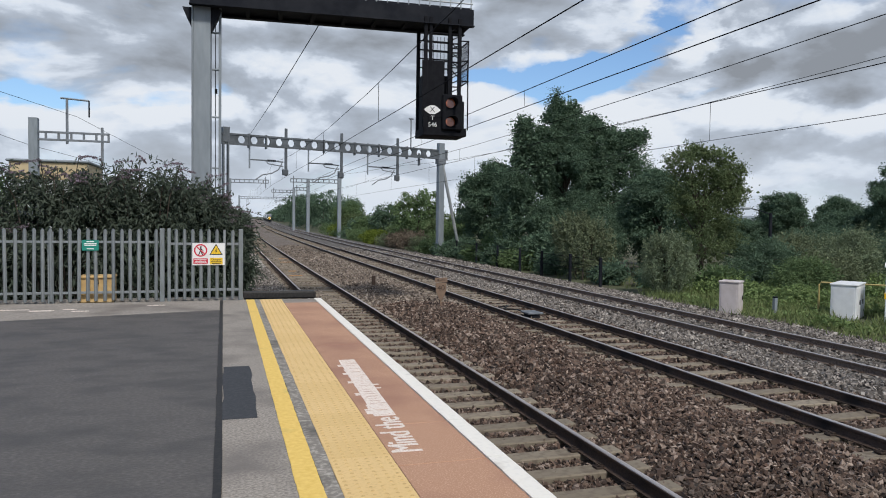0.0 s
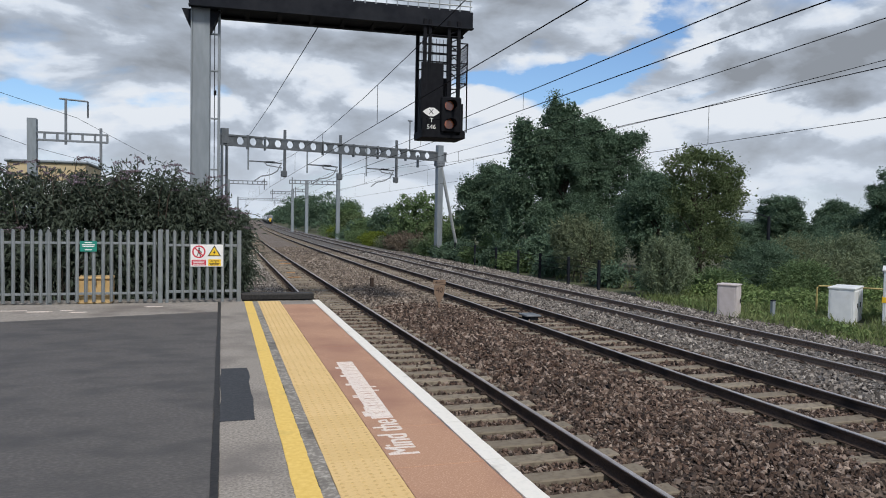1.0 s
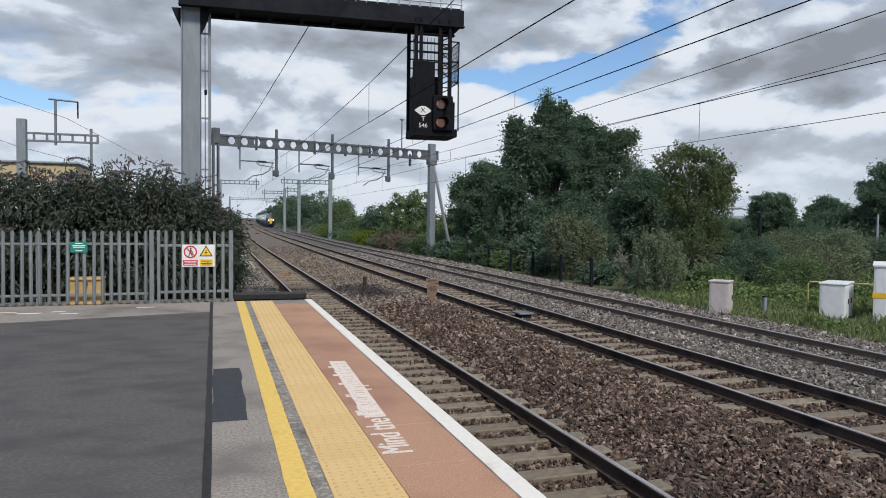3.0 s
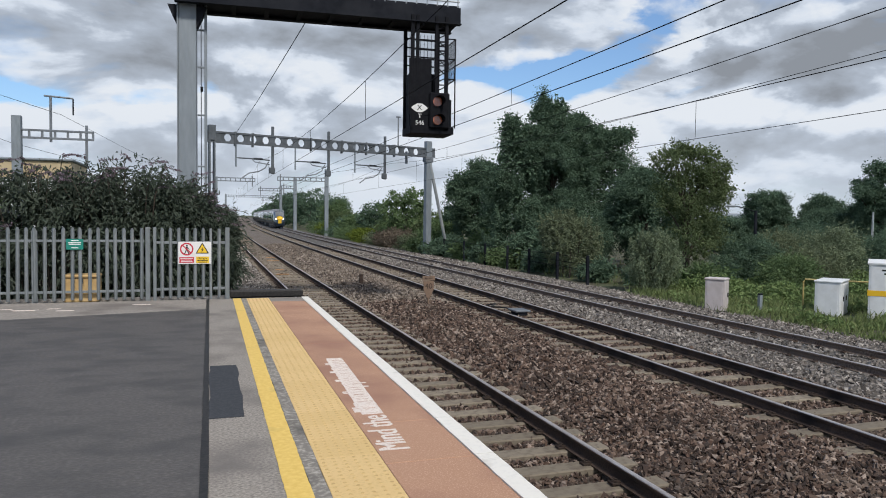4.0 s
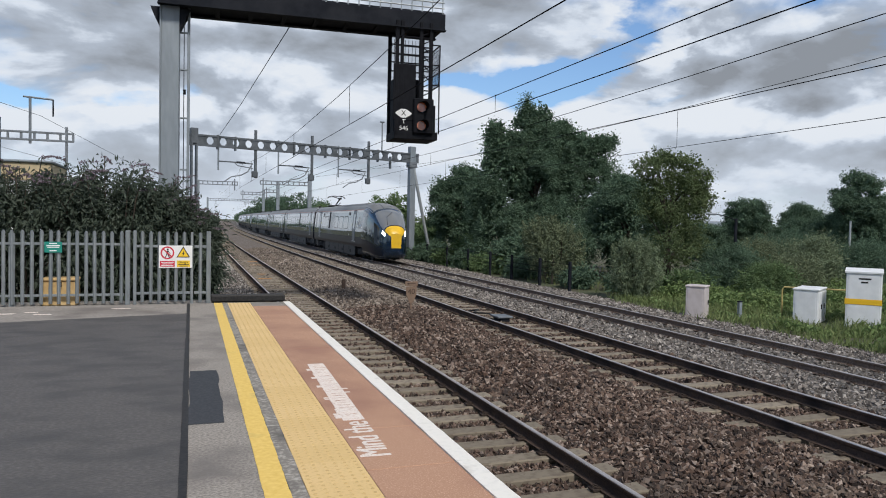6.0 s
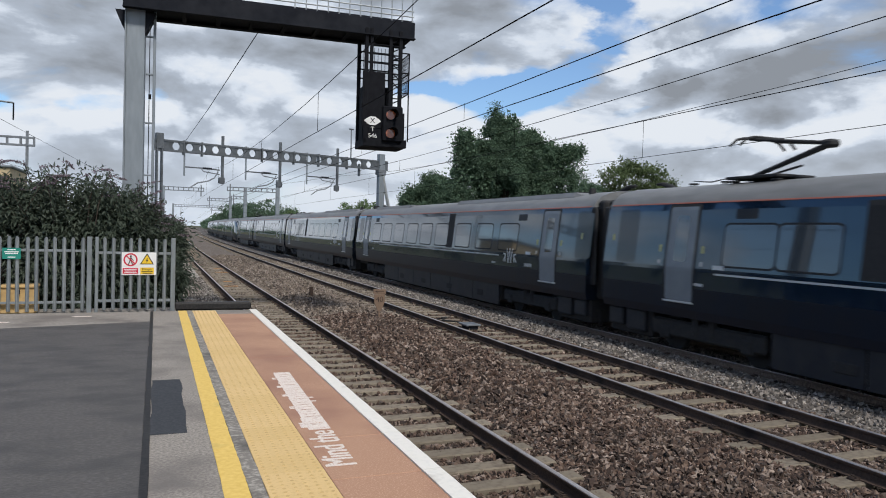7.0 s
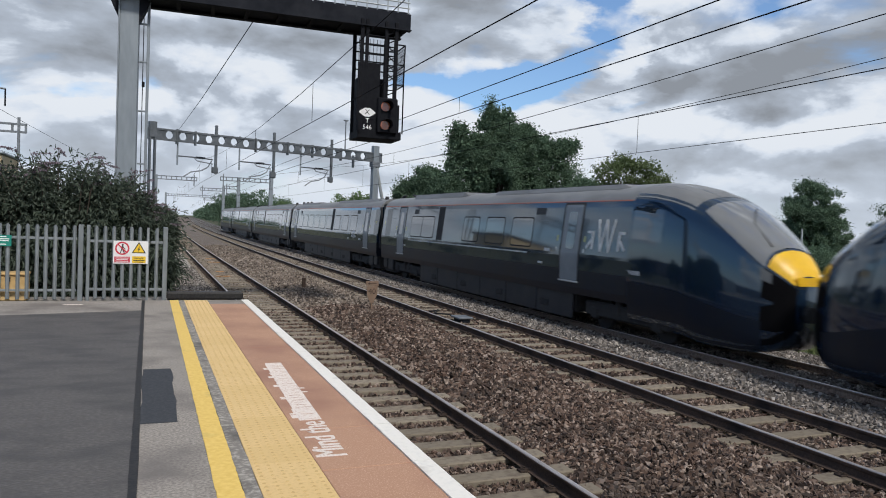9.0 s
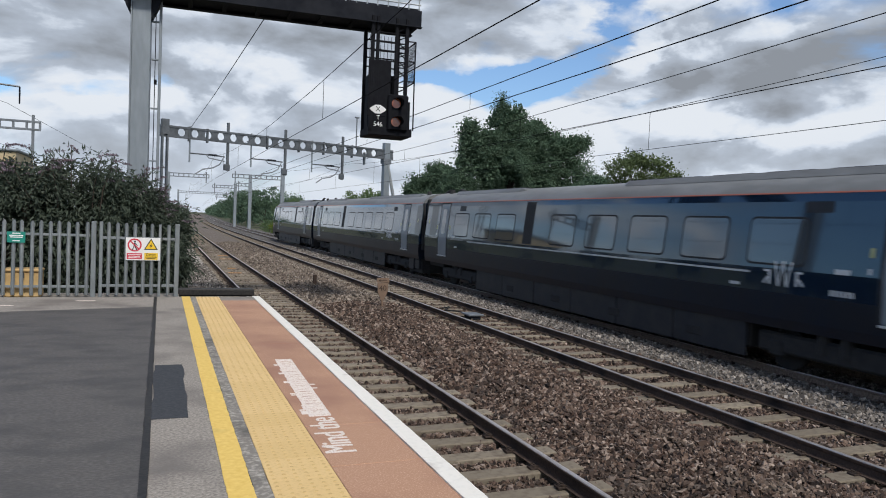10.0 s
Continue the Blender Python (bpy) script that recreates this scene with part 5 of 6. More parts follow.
    for i, (x, y, h, r, m, tint) in enumerate(((17.90, 31.29, 1.1, 0.8, LEAF_DARK, "dark green"), (18.11, 37.89, 1.5, 1.1, LEAF_DARK, "dark green"), (18.11, 41.18, 1.3, 1.0, LEAF_MID, "green"), (19.52, 29.43, 1.3, 1.1, LEAF_DARK, "dark green"), (20.84, 27.10, 1.2, 1.1, LEAF_MID, "green"), (18.00, 44.03, 1.2, 1.0, LEAF_MID, "green"), (17.70, 46.21, 1.5, 1.0, LEAF_DARK, "dark green"), (17.80, 50.05, 1.4, 1.1, LEAF_MID, "green"), (17.90, 53.02, 1.5, 1.1, LEAF_DARK, "dark green"), (17.20, 55.83, 1.4, 1.2, LEAF_DARK, "dark green"), (18.81, 57.26, 1.8, 1.2, LEAF_DARK, "dark green"), (17.09, 59.88, 1.5, 1.3, LEAF_MID, "green"), (17.09, 63.18, 1.6, 1.4, LEAF_GREYGREEN, "grey green"),
                                                   (17.40, 67.04, 1.9, 1.5, LEAF_BROWN, "brown seeding"), (17.40, 70.55, 2.0, 1.5, LEAF_BROWN, "brown seeding"), (17.40, 73.84, 1.8, 1.4, LEAF_BROWN, "brown seeding"), (17.40, 78.02, 1.5, 1.5, LEAF_GREYGREEN, "grey green"), (17.20, 83.49, 1.7, 1.7, LEAF_LIME, "yellow green"), (17.60, 87.91, 1.7, 1.5, LEAF_LIME, "yellow green"), (17.50, 93.39, 1.6, 1.7, LEAF_MID, "green"),
                                                   (17.70, 98.89, 1.7, 1.8, LEAF_MID, "green"), (17.80, 105.48, 1.8, 2.0, LEAF_DARK, "dark green"), (18.61, 62.73, 2.2, 1.5, LEAF_MID, "green"), (19.12, 78.13, 2.6, 1.7, LEAF_MID, "green"), (19.02, 83.61, 2.6, 1.7, LEAF_OLIVE, "olive"), (18.11, 112.09, 2.0, 2.0, LEAF_MID, "green"), (18.21, 119.78, 2.2, 2.2, LEAF_LIME, "yellow green"), (18.61, 128.59, 2.4, 2.5, LEAF_MID, "green"))):
        plant("bush", (x, y, -0.5), [(0, 0, h * 0.4, r, r * 1.25, h * 0.5), (r * 0.3, -r * 0.4, h * 0.6, r * 0.6, r * 0.7, h * 0.36)], m, "low " + tint + " bush in the tangle beside the ballast", "bush", 100 + i,
              80, 30, 0.13 * r + 0.14, (0.12 + 0.04 * r, 0.05 + 0.02 * r), 0.05, stems=2, limbs=3, group="lineside tangle", tall=1.2 if m is LEAF_BROWN else 0.75)
    rng = np.random.default_rng(3)
    P, A = [], []
    for i in range(60):
        y = 255 + 10 * i
        for x in (bend(y) + 20 + rng.uniform(0, 14), bend(y) - 16 - rng.uniform(0, 14)):
            h = rng.uniform(4, 9)
            p, a, _ = crown_points([(x, y, h * 0.5, 6, 6, h * 0.5)], 26, 1.6, 12, rng)
            P.append(p), A.append(a)
    v, f = leaf_arrays(np.concatenate(P), np.concatenate(A), 1.3, 0.9, rng)
    tagged(new("far_woods", quads_mesh("far_woods", v, f, LEAF_DARK)), "far dark woods lining the railway to the horizon", "woods", kind="stuff")


def build_buddleia():
    rng = np.random.default_rng(77)
    rnd = random.Random(77)
    for x, y, w, d, h in ((-5.06, 17.66, 1.4, 1.2, 2.6), (-3.44, 17.55, 1.7, 1.2, 3.6), (-1.77, 17.66, 1.4, 1.2, 3.7), (-0.76, 18.39, 0.95, 1.1, 3.35), (0.00, 19.32, 0.65, 1.2, 2.75), (-0.40, 22.47, 0.6, 1.6, 2.4), (-0.56, 27.40, 0.8, 2.4, 2.4), (-7.59, 17.70, 1.5, 1.1, 2.35), (-0.30, 34.00, 0.9, 3.0, 2.5), (0.10, 42.81, 1.1, 4.0, 2.8), (0.51, 52.72, 1.2, 4.5, 2.9), (0.81, 63.72, 1.4, 5.0, 3.0), (1.01, 76.90, 1.6, 6.0, 3.2)):
        t = thing("buddleia_bush", (x, y, 0.1), "overgrown buddleia bush with spent flower spikes behind the fence", "bush", "buddleia bushes")
        blobs = [(0, 0, h * 0.45, w, d, h * 0.5), (-w * 0.4, 0, h * 0.62, w * 0.65, d * 0.8, h * 0.36), (w * 0.45, 0, h * 0.58, w * 0.6, d * 0.8, h * 0.38)]
        pos, axis, _ = crown_points(blobs, 250 if y < 20 else 60, 0.32, 70, rng)
        axis[:, 2] -= 0.5
        face = FACES[0]
        pos[:, 2] = np.maximum(pos[:, 2], -0.2)
        v, _ = leaf_arrays(pos, axis, 0.15 if y < 20 else 0.17, 0.042 if y < 20 else 0.05, rng, 0.2, face)
        v0, shoots, spikes = v, [], []
        for _ in range(22 if y < 20 else 6):
            a = Vector((rnd.uniform(-0.25, 0.25) * w, rnd.uniform(-0.3, 0.3) * d, -0.4))
            ex, ey = rnd.uniform(-1, 1) * w, rnd.uniform(-0.9, 0.6) * d
            top = h * rnd.uniform(0.86, 1.04) * (1.0 - 0.12 * (ex / w) ** 2)
            b = Vector((ex * 0.75, ey * 0.8, top * 0.82))
            c = Vector((ex, ey, top))
            e = c + Vector((rnd.choice((-1, 1)) * rnd.uniform(0.12, 0.46), rnd.uniform(-0.2, 0.2), rnd.uniform(-0.20, 0.10)))
            part("stem", Geo().tube([a, a.lerp(b, 0.6) + Vector((0, 0, 0.1)), b, c, e], [0.025, 0.018, 0.012, 0.008, 0.004], 5), BARK, t)
            n = 46
            u = rng.uniform(0, 1, n)[:, None]
            pp = np.array(c)[None] * (1 - u) + np.array(e)[None] * u + rng.normal(size=(n, 3)) * 0.022 * (1.2 - u)
            ax = rng.normal(size=(n, 3))
            spikes.append(leaf_arrays(pp, ax, 0.05, 0.03, rng)[0])
            n = 34
            u = rng.uniform(0, 1, n)[:, None]
            pp = np.array(b)[None] * (1 - u) + np.array(c)[None] * u + rng.normal(size=(n, 3)) * 0.07
            shoots.append(leaf_arrays(pp, rng.normal(size=(n, 3)) + np.array([0, 0, -0.4]), 0.13, 0.034, rng)[0])
        v = np.concatenate(spikes)
        tagged(part("spent_bloom", quads_mesh("spent_bloom", v, np.arange(len(v)).reshape(-1, 4), PANICLE), PANICLE, t), kind="stuff")
        v = np.concatenate([v0] + shoots)
        part("foliage", quads_mesh("foliage", v, np.arange(len(v)).reshape(-1, 4), LEAF_BUDD), LEAF_BUDD, t)


CABINET_PLACES = ((16.44, 20.49), (19.95, 19.08), (20.99, 17.89), (19.42, 18.22))


def clear_of(x, y, r):
    """Keeps plants off the ground under and just before the cabinets."""
    ok = np.ones(len(x), bool)
    for a, b in CABINET_PLACES:
        ok &= np.hypot(x - a, y - b) > r
    return ok


def build_grass():
    rng = np.random.default_rng(9)
    n = 30000
    x, y = rng.uniform(15.4, 27.5, n), rng.uniform(9, 45, n)
    d = x - 15.68 - 0.25 * np.sin(y * 1.2) - 1.5 * np.clip((y - 24) / 4, 0, 1)
    ok = (d > rng.uniform(-0.1, 0.9, n)) & ((y < 27.5) | (rng.random(n) < 0.12)) & clear_of(x, y, 0.55)
    x, y = x[ok], y[ok]
    n = len(x)
    h = 0.18 + 0.28 * rng.random(n) * (0.5 + 0.5 * np.sin(x * 2.1 + y * 0.9))
    pos = np.stack([x, y, -0.5 + h * 0.45], 1)
    ax = np.stack([rng.normal(size=n) * 0.45, rng.normal(size=n) * 0.45, np.ones(n)], 1)
    v, f = leaf_arrays(pos, ax, 0.42, 0.035, rng)
    tagged(new("grass", quads_mesh("grass", v, f, LEAF_GRASS)), "tufts of rough green grass along the ballast edge", "grass", kind="stuff")
    n = 60000
    x, y = rng.uniform(16.8, 32.5, n), rng.uniform(11, 31, n)
    ok = ((np.sin(x * 1.3) + np.sin(y * 1.7 + x)) > -0.4) & clear_of(x, y, 1.0) & (x - 16.8 > 0.32 * (y - 23))
    x, y = x[ok], y[ok]
    hh = 0.12 + 0.75 * np.clip(np.sin(x * 1.3) + np.sin(y * 1.7 + x), 0, 2) * 0.5
    pos = np.stack([x, y, -0.5 + hh * rng.uniform(0.3, 1, len(x))], 1)
    v, f = leaf_arrays(pos, rng.normal(size=(len(x), 3)), 0.15, 0.11, rng)
    tagged(new("brambles", quads_mesh("brambles", v, f, LEAF_BRAMBLE)), "low bright green bramble and ivy cover on the bank", "undergrowth", kind="stuff")


# ---------------------------------------------------------------- lineside things
CAB_PINK = material("pale_cabinet", (0.55, 0.50, 0.50), 0.6, second=(0.48, 0.43, 0.42), scale=4, third=(0.42, 0.36, 0.30), scale3=1.5, spread3=(0.55, 0.75))
CAB_WHITE = material("white_cabinet", (0.74, 0.76, 0.78), 0.5, second=(0.66, 0.68, 0.70), scale=4, third=(0.58, 0.58, 0.56), scale3=1.4, spread3=(0.6, 0.8))
YELLOW_TAPE = material("yellow_band", (0.80, 0.48, 0.02), 0.5)
YELLOW_RAIL = material("yellow_rail", (0.40, 0.32, 0.12), 0.6)
ORANGE_PLATE = material("orange_plate", (0.46, 0.24, 0.09), 0.7, second=(0.36, 0.19, 0.08), scale=12)
TIN = material("marker_brown", (0.22, 0.145, 0.10), 0.6, second=(0.17, 0.115, 0.08), scale=10)


def cabinet(loc, rz, w, d, h, mat, label, gable=0.0, band=False, vents=False):
    c = thing("equipment_cabinet", pose(*loc, 0, 0, rz), label, "equipment cabinet", "lineside cabinets")
    part("body", Geo().box(0, 0, h / 2, w, d, h, 0.015), mat, c)
    if gable:
        pr = [(-w / 2 - 0.04, 0), (0, gable), (w / 2 + 0.04, 0), (w / 2 + 0.04, -0.05), (-w / 2 - 0.04, -0.05)]
        part("roof", Geo().rings([[(a, yy, h + b + 0.04) for a, b in pr] for yy in (-d / 2 - 0.04, d / 2 + 0.04)]), mat, c)
    else:
        part("lid", Geo().box(0, 0, h + 0.02, w + 0.06, d + 0.06, 0.06, 0.015), mat, c)
    for s in (-1, 1) if w > 1.0 else (0,):
        dr = part("door", Geo().box(s * w / 4, -d / 2 - 0.008, h / 2, (w / 2 if s else w) - 0.05, 0.016, h - 0.14, 0.005), mat, c)
        part("handle", Geo().box(s * w / 4 + (0.12 if s <= 0 else -0.12), -d / 2 - 0.03, h * 0.52, 0.03, 0.035, 0.16, 0.006), SIGN_BLACK, dr)
    part("side_panel", Geo().box(-w / 2 - 0.006, 0, h / 2, 0.012, d - 0.12, h - 0.14, 0.004), mat, c)
    if band:
        part("yellow_band", Geo().box(0, 0, h * 0.50, w + 0.04, d + 0.05, 0.18, 0.004), YELLOW_TAPE, c)
        part("text_bar", Geo().box(-w / 2 - 0.016, -0.03, h * 0.90, 0.006, 0.35, 0.05), SIGN_BLACK, c)
        part("text_bar", Geo().box(-w / 2 - 0.016, -0.02, h * 0.84, 0.006, 0.2, 0.05), SIGN_BLACK, c)
    return c


def build_lineside():
    cabinet((16.44, 20.49, -0.5), 38, 0.62, 0.62, 1.10, CAB_PINK, "small pale pinkish equipment cabinet in the grass")
    cabinet((19.95, 19.08, -0.55), 34, 1.5, 0.75, 1.16, CAB_WHITE, "white equipment cabinet half hidden by brambles")
    cabinet((20.99, 17.89, -0.6), 40, 1.34, 1.0, 1.86, CAB_WHITE, "large white equipment cabinet with a yellow band", 0.10, True)
    r = thing("guard_rail", (20.23, 19.93, -0.5), "yellow tubular guard rail beside the cabinets", "guard rail")
    part("rail", Geo().tube([(-0.45, 0.2, 0.5), (-0.45, 0.2, 1.0), (-0.38, 0.2, 1.08), (2.2, -1.3, 1.02)], 0.028, 8), YELLOW_RAIL, r)
    part("post", Geo().tube([(-0.45, 0.2, 0), (-0.45, 0.2, 0.6)], 0.035, 8), YELLOW_RAIL, r)
    part("post", Geo().tube([(2.2, -1.3, 0), (2.2, -1.3, 1.02)], 0.035, 8), YELLOW_RAIL, r)
    b = thing("marker_post", (17.70, 19.86, -0.5), "short grey lineside marker post", "post")
    part("post", Geo().box(0, 0, 0.3, 0.12, 0.12, 0.62, 0.01), GALV_PAINT, b)
    part("cap", Geo().box(0, 0, 0.63, 0.14, 0.14, 0.05, 0.015), DARK_STEEL, b)
    # speed restriction board facing away between the tracks
    s = thing("speed_board", (6.42, 21.29, -0.12), "brown shield-shaped speed board on a short stake", "speed board")
    part("stake", Geo().box(0, 0, 0.1, 0.05, 0.05, 0.5, 0.005), TIN, s)
    pts = [(-0.17, 0.62), (0.17, 0.62), (0.16, 0.36), (0.05, 0.1), (-0.05, 0.1), (-0.16, 0.36)]
    part("shield", Geo().poly([(a, -0.03, z + 0.12) for a, z in pts], (0, 0.02, 0)), TIN, s)
    part("arrow_plate", Geo().box(0, -0.03, 0.83, 0.40, 0.02, 0.14, 0.004), TIN, s)
    part("arrow", Geo().poly([(-0.15, -0.045, 0.83), (-0.08, -0.045, 0.87), (-0.08, -0.045, 0.84), (0.13, -0.045, 0.84), (0.13, -0.045, 0.82), (-0.08, -0.045, 0.82), (-0.08, -0.045, 0.79)], (0, 0.003, 0)), RAIL_SIDE, s)
    ob = part("board_number", text_mesh("40", 0.24, RAIL_SIDE), RAIL_SIDE, s)
    ob.matrix_basis = pose(0, -0.034, 0.58, 90, 0, 0)
    p = thing("track_magnet", (8.46, 19.34, -0.1), "flat grey track magnet unit between the rails", "track magnet")
    part("plate", Geo().box(0.0, -0.35, 0.05, 0.46, 0.6, 0.05, 0.012), OLE_STEEL, p)
    part("base", Geo().box(0.0, -0.35, -0.02, 0.3, 0.5, 0.12, 0.01), DARK_STEEL, p)
    part("cable", Geo().tube([(0.0, -0.1, 0.0), (-0.15, 0.3, 0.05), (-0.45, 0.7, 0.04), (-0.1, 1.2, 0.06), (-0.3, 1.5, -0.02)], 0.025, 6), TAR, p)
    for y, x, w in ((34.25, 3.24, 0.6), (44.5, 3.64, 0.7), (48.0, 3.74, 0.6), (37.1, 3.34, 0.4)):
        o = thing("track_marker", (x, y, -0.155), "orange painted plate between the rails", "track marker", "track markers")
        part("plate", Geo().box(0, 0, 0, w, 0.16, 0.03, 0.006), ORANGE_PLATE, o)
    st = thing("marker_stake", (5.77, 28.49, -0.2), "short dark stake in the ballast", "stake")
    part("stake", Geo().box(0, 0, 0.22, 0.14, 0.1, 0.5, 0.01), RAIL_SIDE, st)
    # post and wire fence
    f = thing("wire_fence", (0, 0, 0), "dark post and wire fence along the far side of the line", "fence")
    pts = [(16.49, 29.44), (16.69, 32.86), (16.79, 36.48), (16.99, 40.01), (17.09, 43.97), (17.20, 48.37), (17.50, 53.88), (17.80, 60.48)]
    for x, y in pts:
        part("post", Geo().box(x, y, 0.15, 0.12, 0.12, 1.55, 0.01), DARK_STEEL, f)
    for z in (0.25, 0.5, 0.8):
        part("strand", Geo().tube([(x - 0.07, y, z) for x, y in pts], 0.014, 5), WIRE, f)
    # street lamp
    l = thing("street_lamp", (25.89, 29.53, -0.5), "dark street lamp post with a long arm", "street lamp")
    part("column", Geo().tube([(0, 0, 0), (0, 0, 3.62)], [0.09, 0.075], 8), DARK_STEEL, l)
    part("arm", Geo().tube([(0, 0, 3.55), (-0.6, 0.05, 3.72), (-1.15, 0.1, 3.82)], 0.025, 6), DARK_STEEL, l)
    part("lantern", Geo().box(-1.4, 0.12, 3.82, 0.52, 0.2, 0.13, 0.05), GALV, l)
    q = thing("utility_pole", (36.41, 32.11, -0.5), "slim grey utility pole", "pole")
    part("pole", Geo().tube([(0, 0, 0), (0, 0, 3.7)], [0.07, 0.055], 8), GALV, q)


ROOF_YELLOW = material("ochre_cladding", (0.52, 0.42, 0.26), 0.7, second=(0.46, 0.37, 0.23), scale=1.0)
BRICK_DARK = material("added_wall_brick", (0.24, 0.22, 0.205), 0.9, second=(0.19, 0.17, 0.16), scale=2.5, third=(0.20, 0.165, 0.145), scale3=0.4)
WALL_GREY = material("grey_cladding", (0.52, 0.54, 0.56), 0.7, second=(0.46, 0.48, 0.50), scale=1.2)
WALL_PALE = material("pale_plaster", (0.5, 0.5, 0.48), 0.8, second=(0.42, 0.42, 0.41), scale=0.8)
GLASS_DARK = material("dark_glazing", (0.02, 0.025, 0.03), 0.1, spec=0.6)


def build_buildings():
    # unseen wall added to close the far side of the platform for reflections
    w = thing("wall_west", (0, 0, 0), "unseen plain brick wall added behind the platform for reflections", "wall", kind="structure")
    for k in range(8):
        y0 = -28 + 9 * k
        part("wall_panel", Geo().box(-15.0, y0 + 4.5, 0.85, 0.4, 8.98, 2.9, 0.02), BRICK_DARK, w)
        part("wall_coping", Geo().box(-15.0, y0 + 4.5, 2.36, 0.55, 8.99, 0.12, 0.02), GALV_PAINT, w)
    b = thing("warehouse", (-13.55, 69.54, -0.5), "low warehouse with ochre cladding beyond the bushes", "warehouse")
    part("wall", Geo().box(0, 0, 2.9, 5.6, 8, 5.8, 0.1), WALL_GREY, b)
    part("parapet", Geo().box(0, 0, 6.5, 5.7, 8.1, 1.4, 0.05), ROOF_YELLOW, b, "ochre clad parapet")
    part("roof", Geo().box(0, 0, 7.31, 6.1, 8.5, 0.22, 0.08), GALV_PAINT, b)
    for k in range(3):
        part("window", Geo().box(-1.8 + k * 1.8, -4.03, 3.0, 1.4, 0.08, 1.2, 0.01), GLASS_DARK, b)
    h = thing("house", (86.99, 106.90, -0.5), "pale house far behind the trees", "house")
    part("wall", Geo().box(0, 0, 1.5, 6, 9, 3, 0.05), WALL_PALE, h)
    part("roof", Geo().rings([[(x, -5, 3), (x, 0, 4.4), (x, 5, 3)] for x in (-3.3, 3.3)]), GALV_PAINT, h)
    for k in range(3):
        part("window", Geo().box(-2 + 2 * k, -4.52, 1.7, 1.2, 0.06, 1.2, 0.01), GLASS_DARK, h)


# ---------------------------------------------------------------- the train
# GREEN, GREEN_DULL and BOGIE bases are raised bluish to paint in lens haze
GREEN = material("dark_green_paint", (0.007, 0.018, 0.040), 0.07, second=(0.008, 0.019, 0.042), scale=2.5, spec=0.75, coat=0.65, third=(0.009, 0.020, 0.038), scale3=0.8)
# blue specular tint colours reflections bluer than the sky gives them
GREEN.node_tree.nodes["Principled BSDF"].inputs["Specular Tint"].default_value = (0.70, 0.90, 1.0, 1)
GREEN_DULL = material("dirty_green_paint", (0.008, 0.014, 0.027), 0.35, second=(0.010, 0.015, 0.025), scale=3.0, third=(0.013, 0.016, 0.023), scale3=0.9, spec=0.25)
GREEN_LOW = material("skirt_grey", (0.020, 0.024, 0.032), 0.5, second=(0.027, 0.030, 0.037), scale=5, third=(0.036, 0.037, 0.041), scale3=1.5, spec=0.25)
ROOF_GREY = material("roof_grey", (0.20, 0.205, 0.21), 0.4, second=(0.155, 0.16, 0.163), scale=4, third=(0.12, 0.118, 0.115), scale3=0.8, stretch=(1, 0.3, 1))
END_GLOSS = material("vestibule_paint", (0.008, 0.020, 0.030), 0.10, second=(0.010, 0.022, 0.032), scale=2.0, spec=0.6)
DOOR_GREY = material("door_silver", (0.20, 0.23, 0.26), 0.4, second=(0.175, 0.20, 0.23), scale=3, coat=0.1)
ORANGE_LINE = material("orange_line", (0.36, 0.10, 0.06), 0.5)
STRIPE = material("pale_stripe", (0.55, 0.57, 0.58), 0.45)
# base is lifted to paint in daylight seen through the opposite windows
TRAIN_GLASS = material("train_glass", (0.024, 0.036, 0.050), 0.04, coat=0.65, spec=0.6)
TRAIN_GLASS.node_tree.nodes["Principled BSDF"].inputs["IOR"].default_value = 1.75
# pale base paints reflected sky into the windscreen
SCREEN_SKY_GLASS = material("windscreen_sky_glass", (0.16, 0.165, 0.17), 0.05, coat=0.9, spec=1.0)
GANGWAY = material("gangway_rubber", (0.017, 0.018, 0.020), 0.8, second=(0.026, 0.026, 0.028), scale=12)
CAVITY = material("coupler_cavity", (0.003, 0.003, 0.004), 0.9, spec=0.1)
LOGO_GREY = material("logo_grey", (0.66, 0.68, 0.69), 0.5)
BOGIE = material("bogie_dirt", (0.016, 0.017, 0.020), 0.85, second=(0.028, 0.027, 0.027), scale=9)
NOSE_YELLOW = material("nose_yellow", (0.78, 0.47, 0.012), 0.4, second=(0.68, 0.40, 0.02), scale=3)
LAMP_ON = material("headlamp_lit", (0.9, 0.9, 0.85), 0.2, emit=(1.0, 0.96, 0.85), emit_power=7.0)
LAMP_OFF = material("headlamp_glass", (0.05, 0.055, 0.06), 0.1, coat=1.0)
NOTICE_YELLOW = material("notice_yellow", (0.42, 0.43, 0.20), 0.5)
SIDE = [(0.72, 1.30), (0.86, 1.34), (1.3, 1.348), (1.66, 1.355), (1.74, 1.352), (3.0, 1.205), (3.16, 1.165), (3.34, 1.05), (3.48, 0.88), (3.58, 0.61), (3.64, 0.32), (3.66, 0.0)]
BODY = 25.15


def side_x(z):
    return float(np.interp(z, [p[0] for p in SIDE], [p[1] for p in SIDE]))


def side_patch(s, y0, y1, z0, z1, out=0.004, r=0.0, depth=0.03):
    """A panel lying on the car's flank, with rounded corners."""
    lv = sorted({z0, z1, *[p[0] for p in SIDE if z0 < p[0] < z1], *([z0 + r * k for k in (0.3, 0.65, 1.0)] + [z1 - r * k for k in (0.3, 0.65, 1.0)] if r else [])})
    rings = []
    for z in lv:
        e = min(z - z0, z1 - z)
        c = r - math.sqrt(max(0.0, r * r - (r - e) ** 2)) if r and e < r else 0.0
        x = s * (side_x(z) + out)
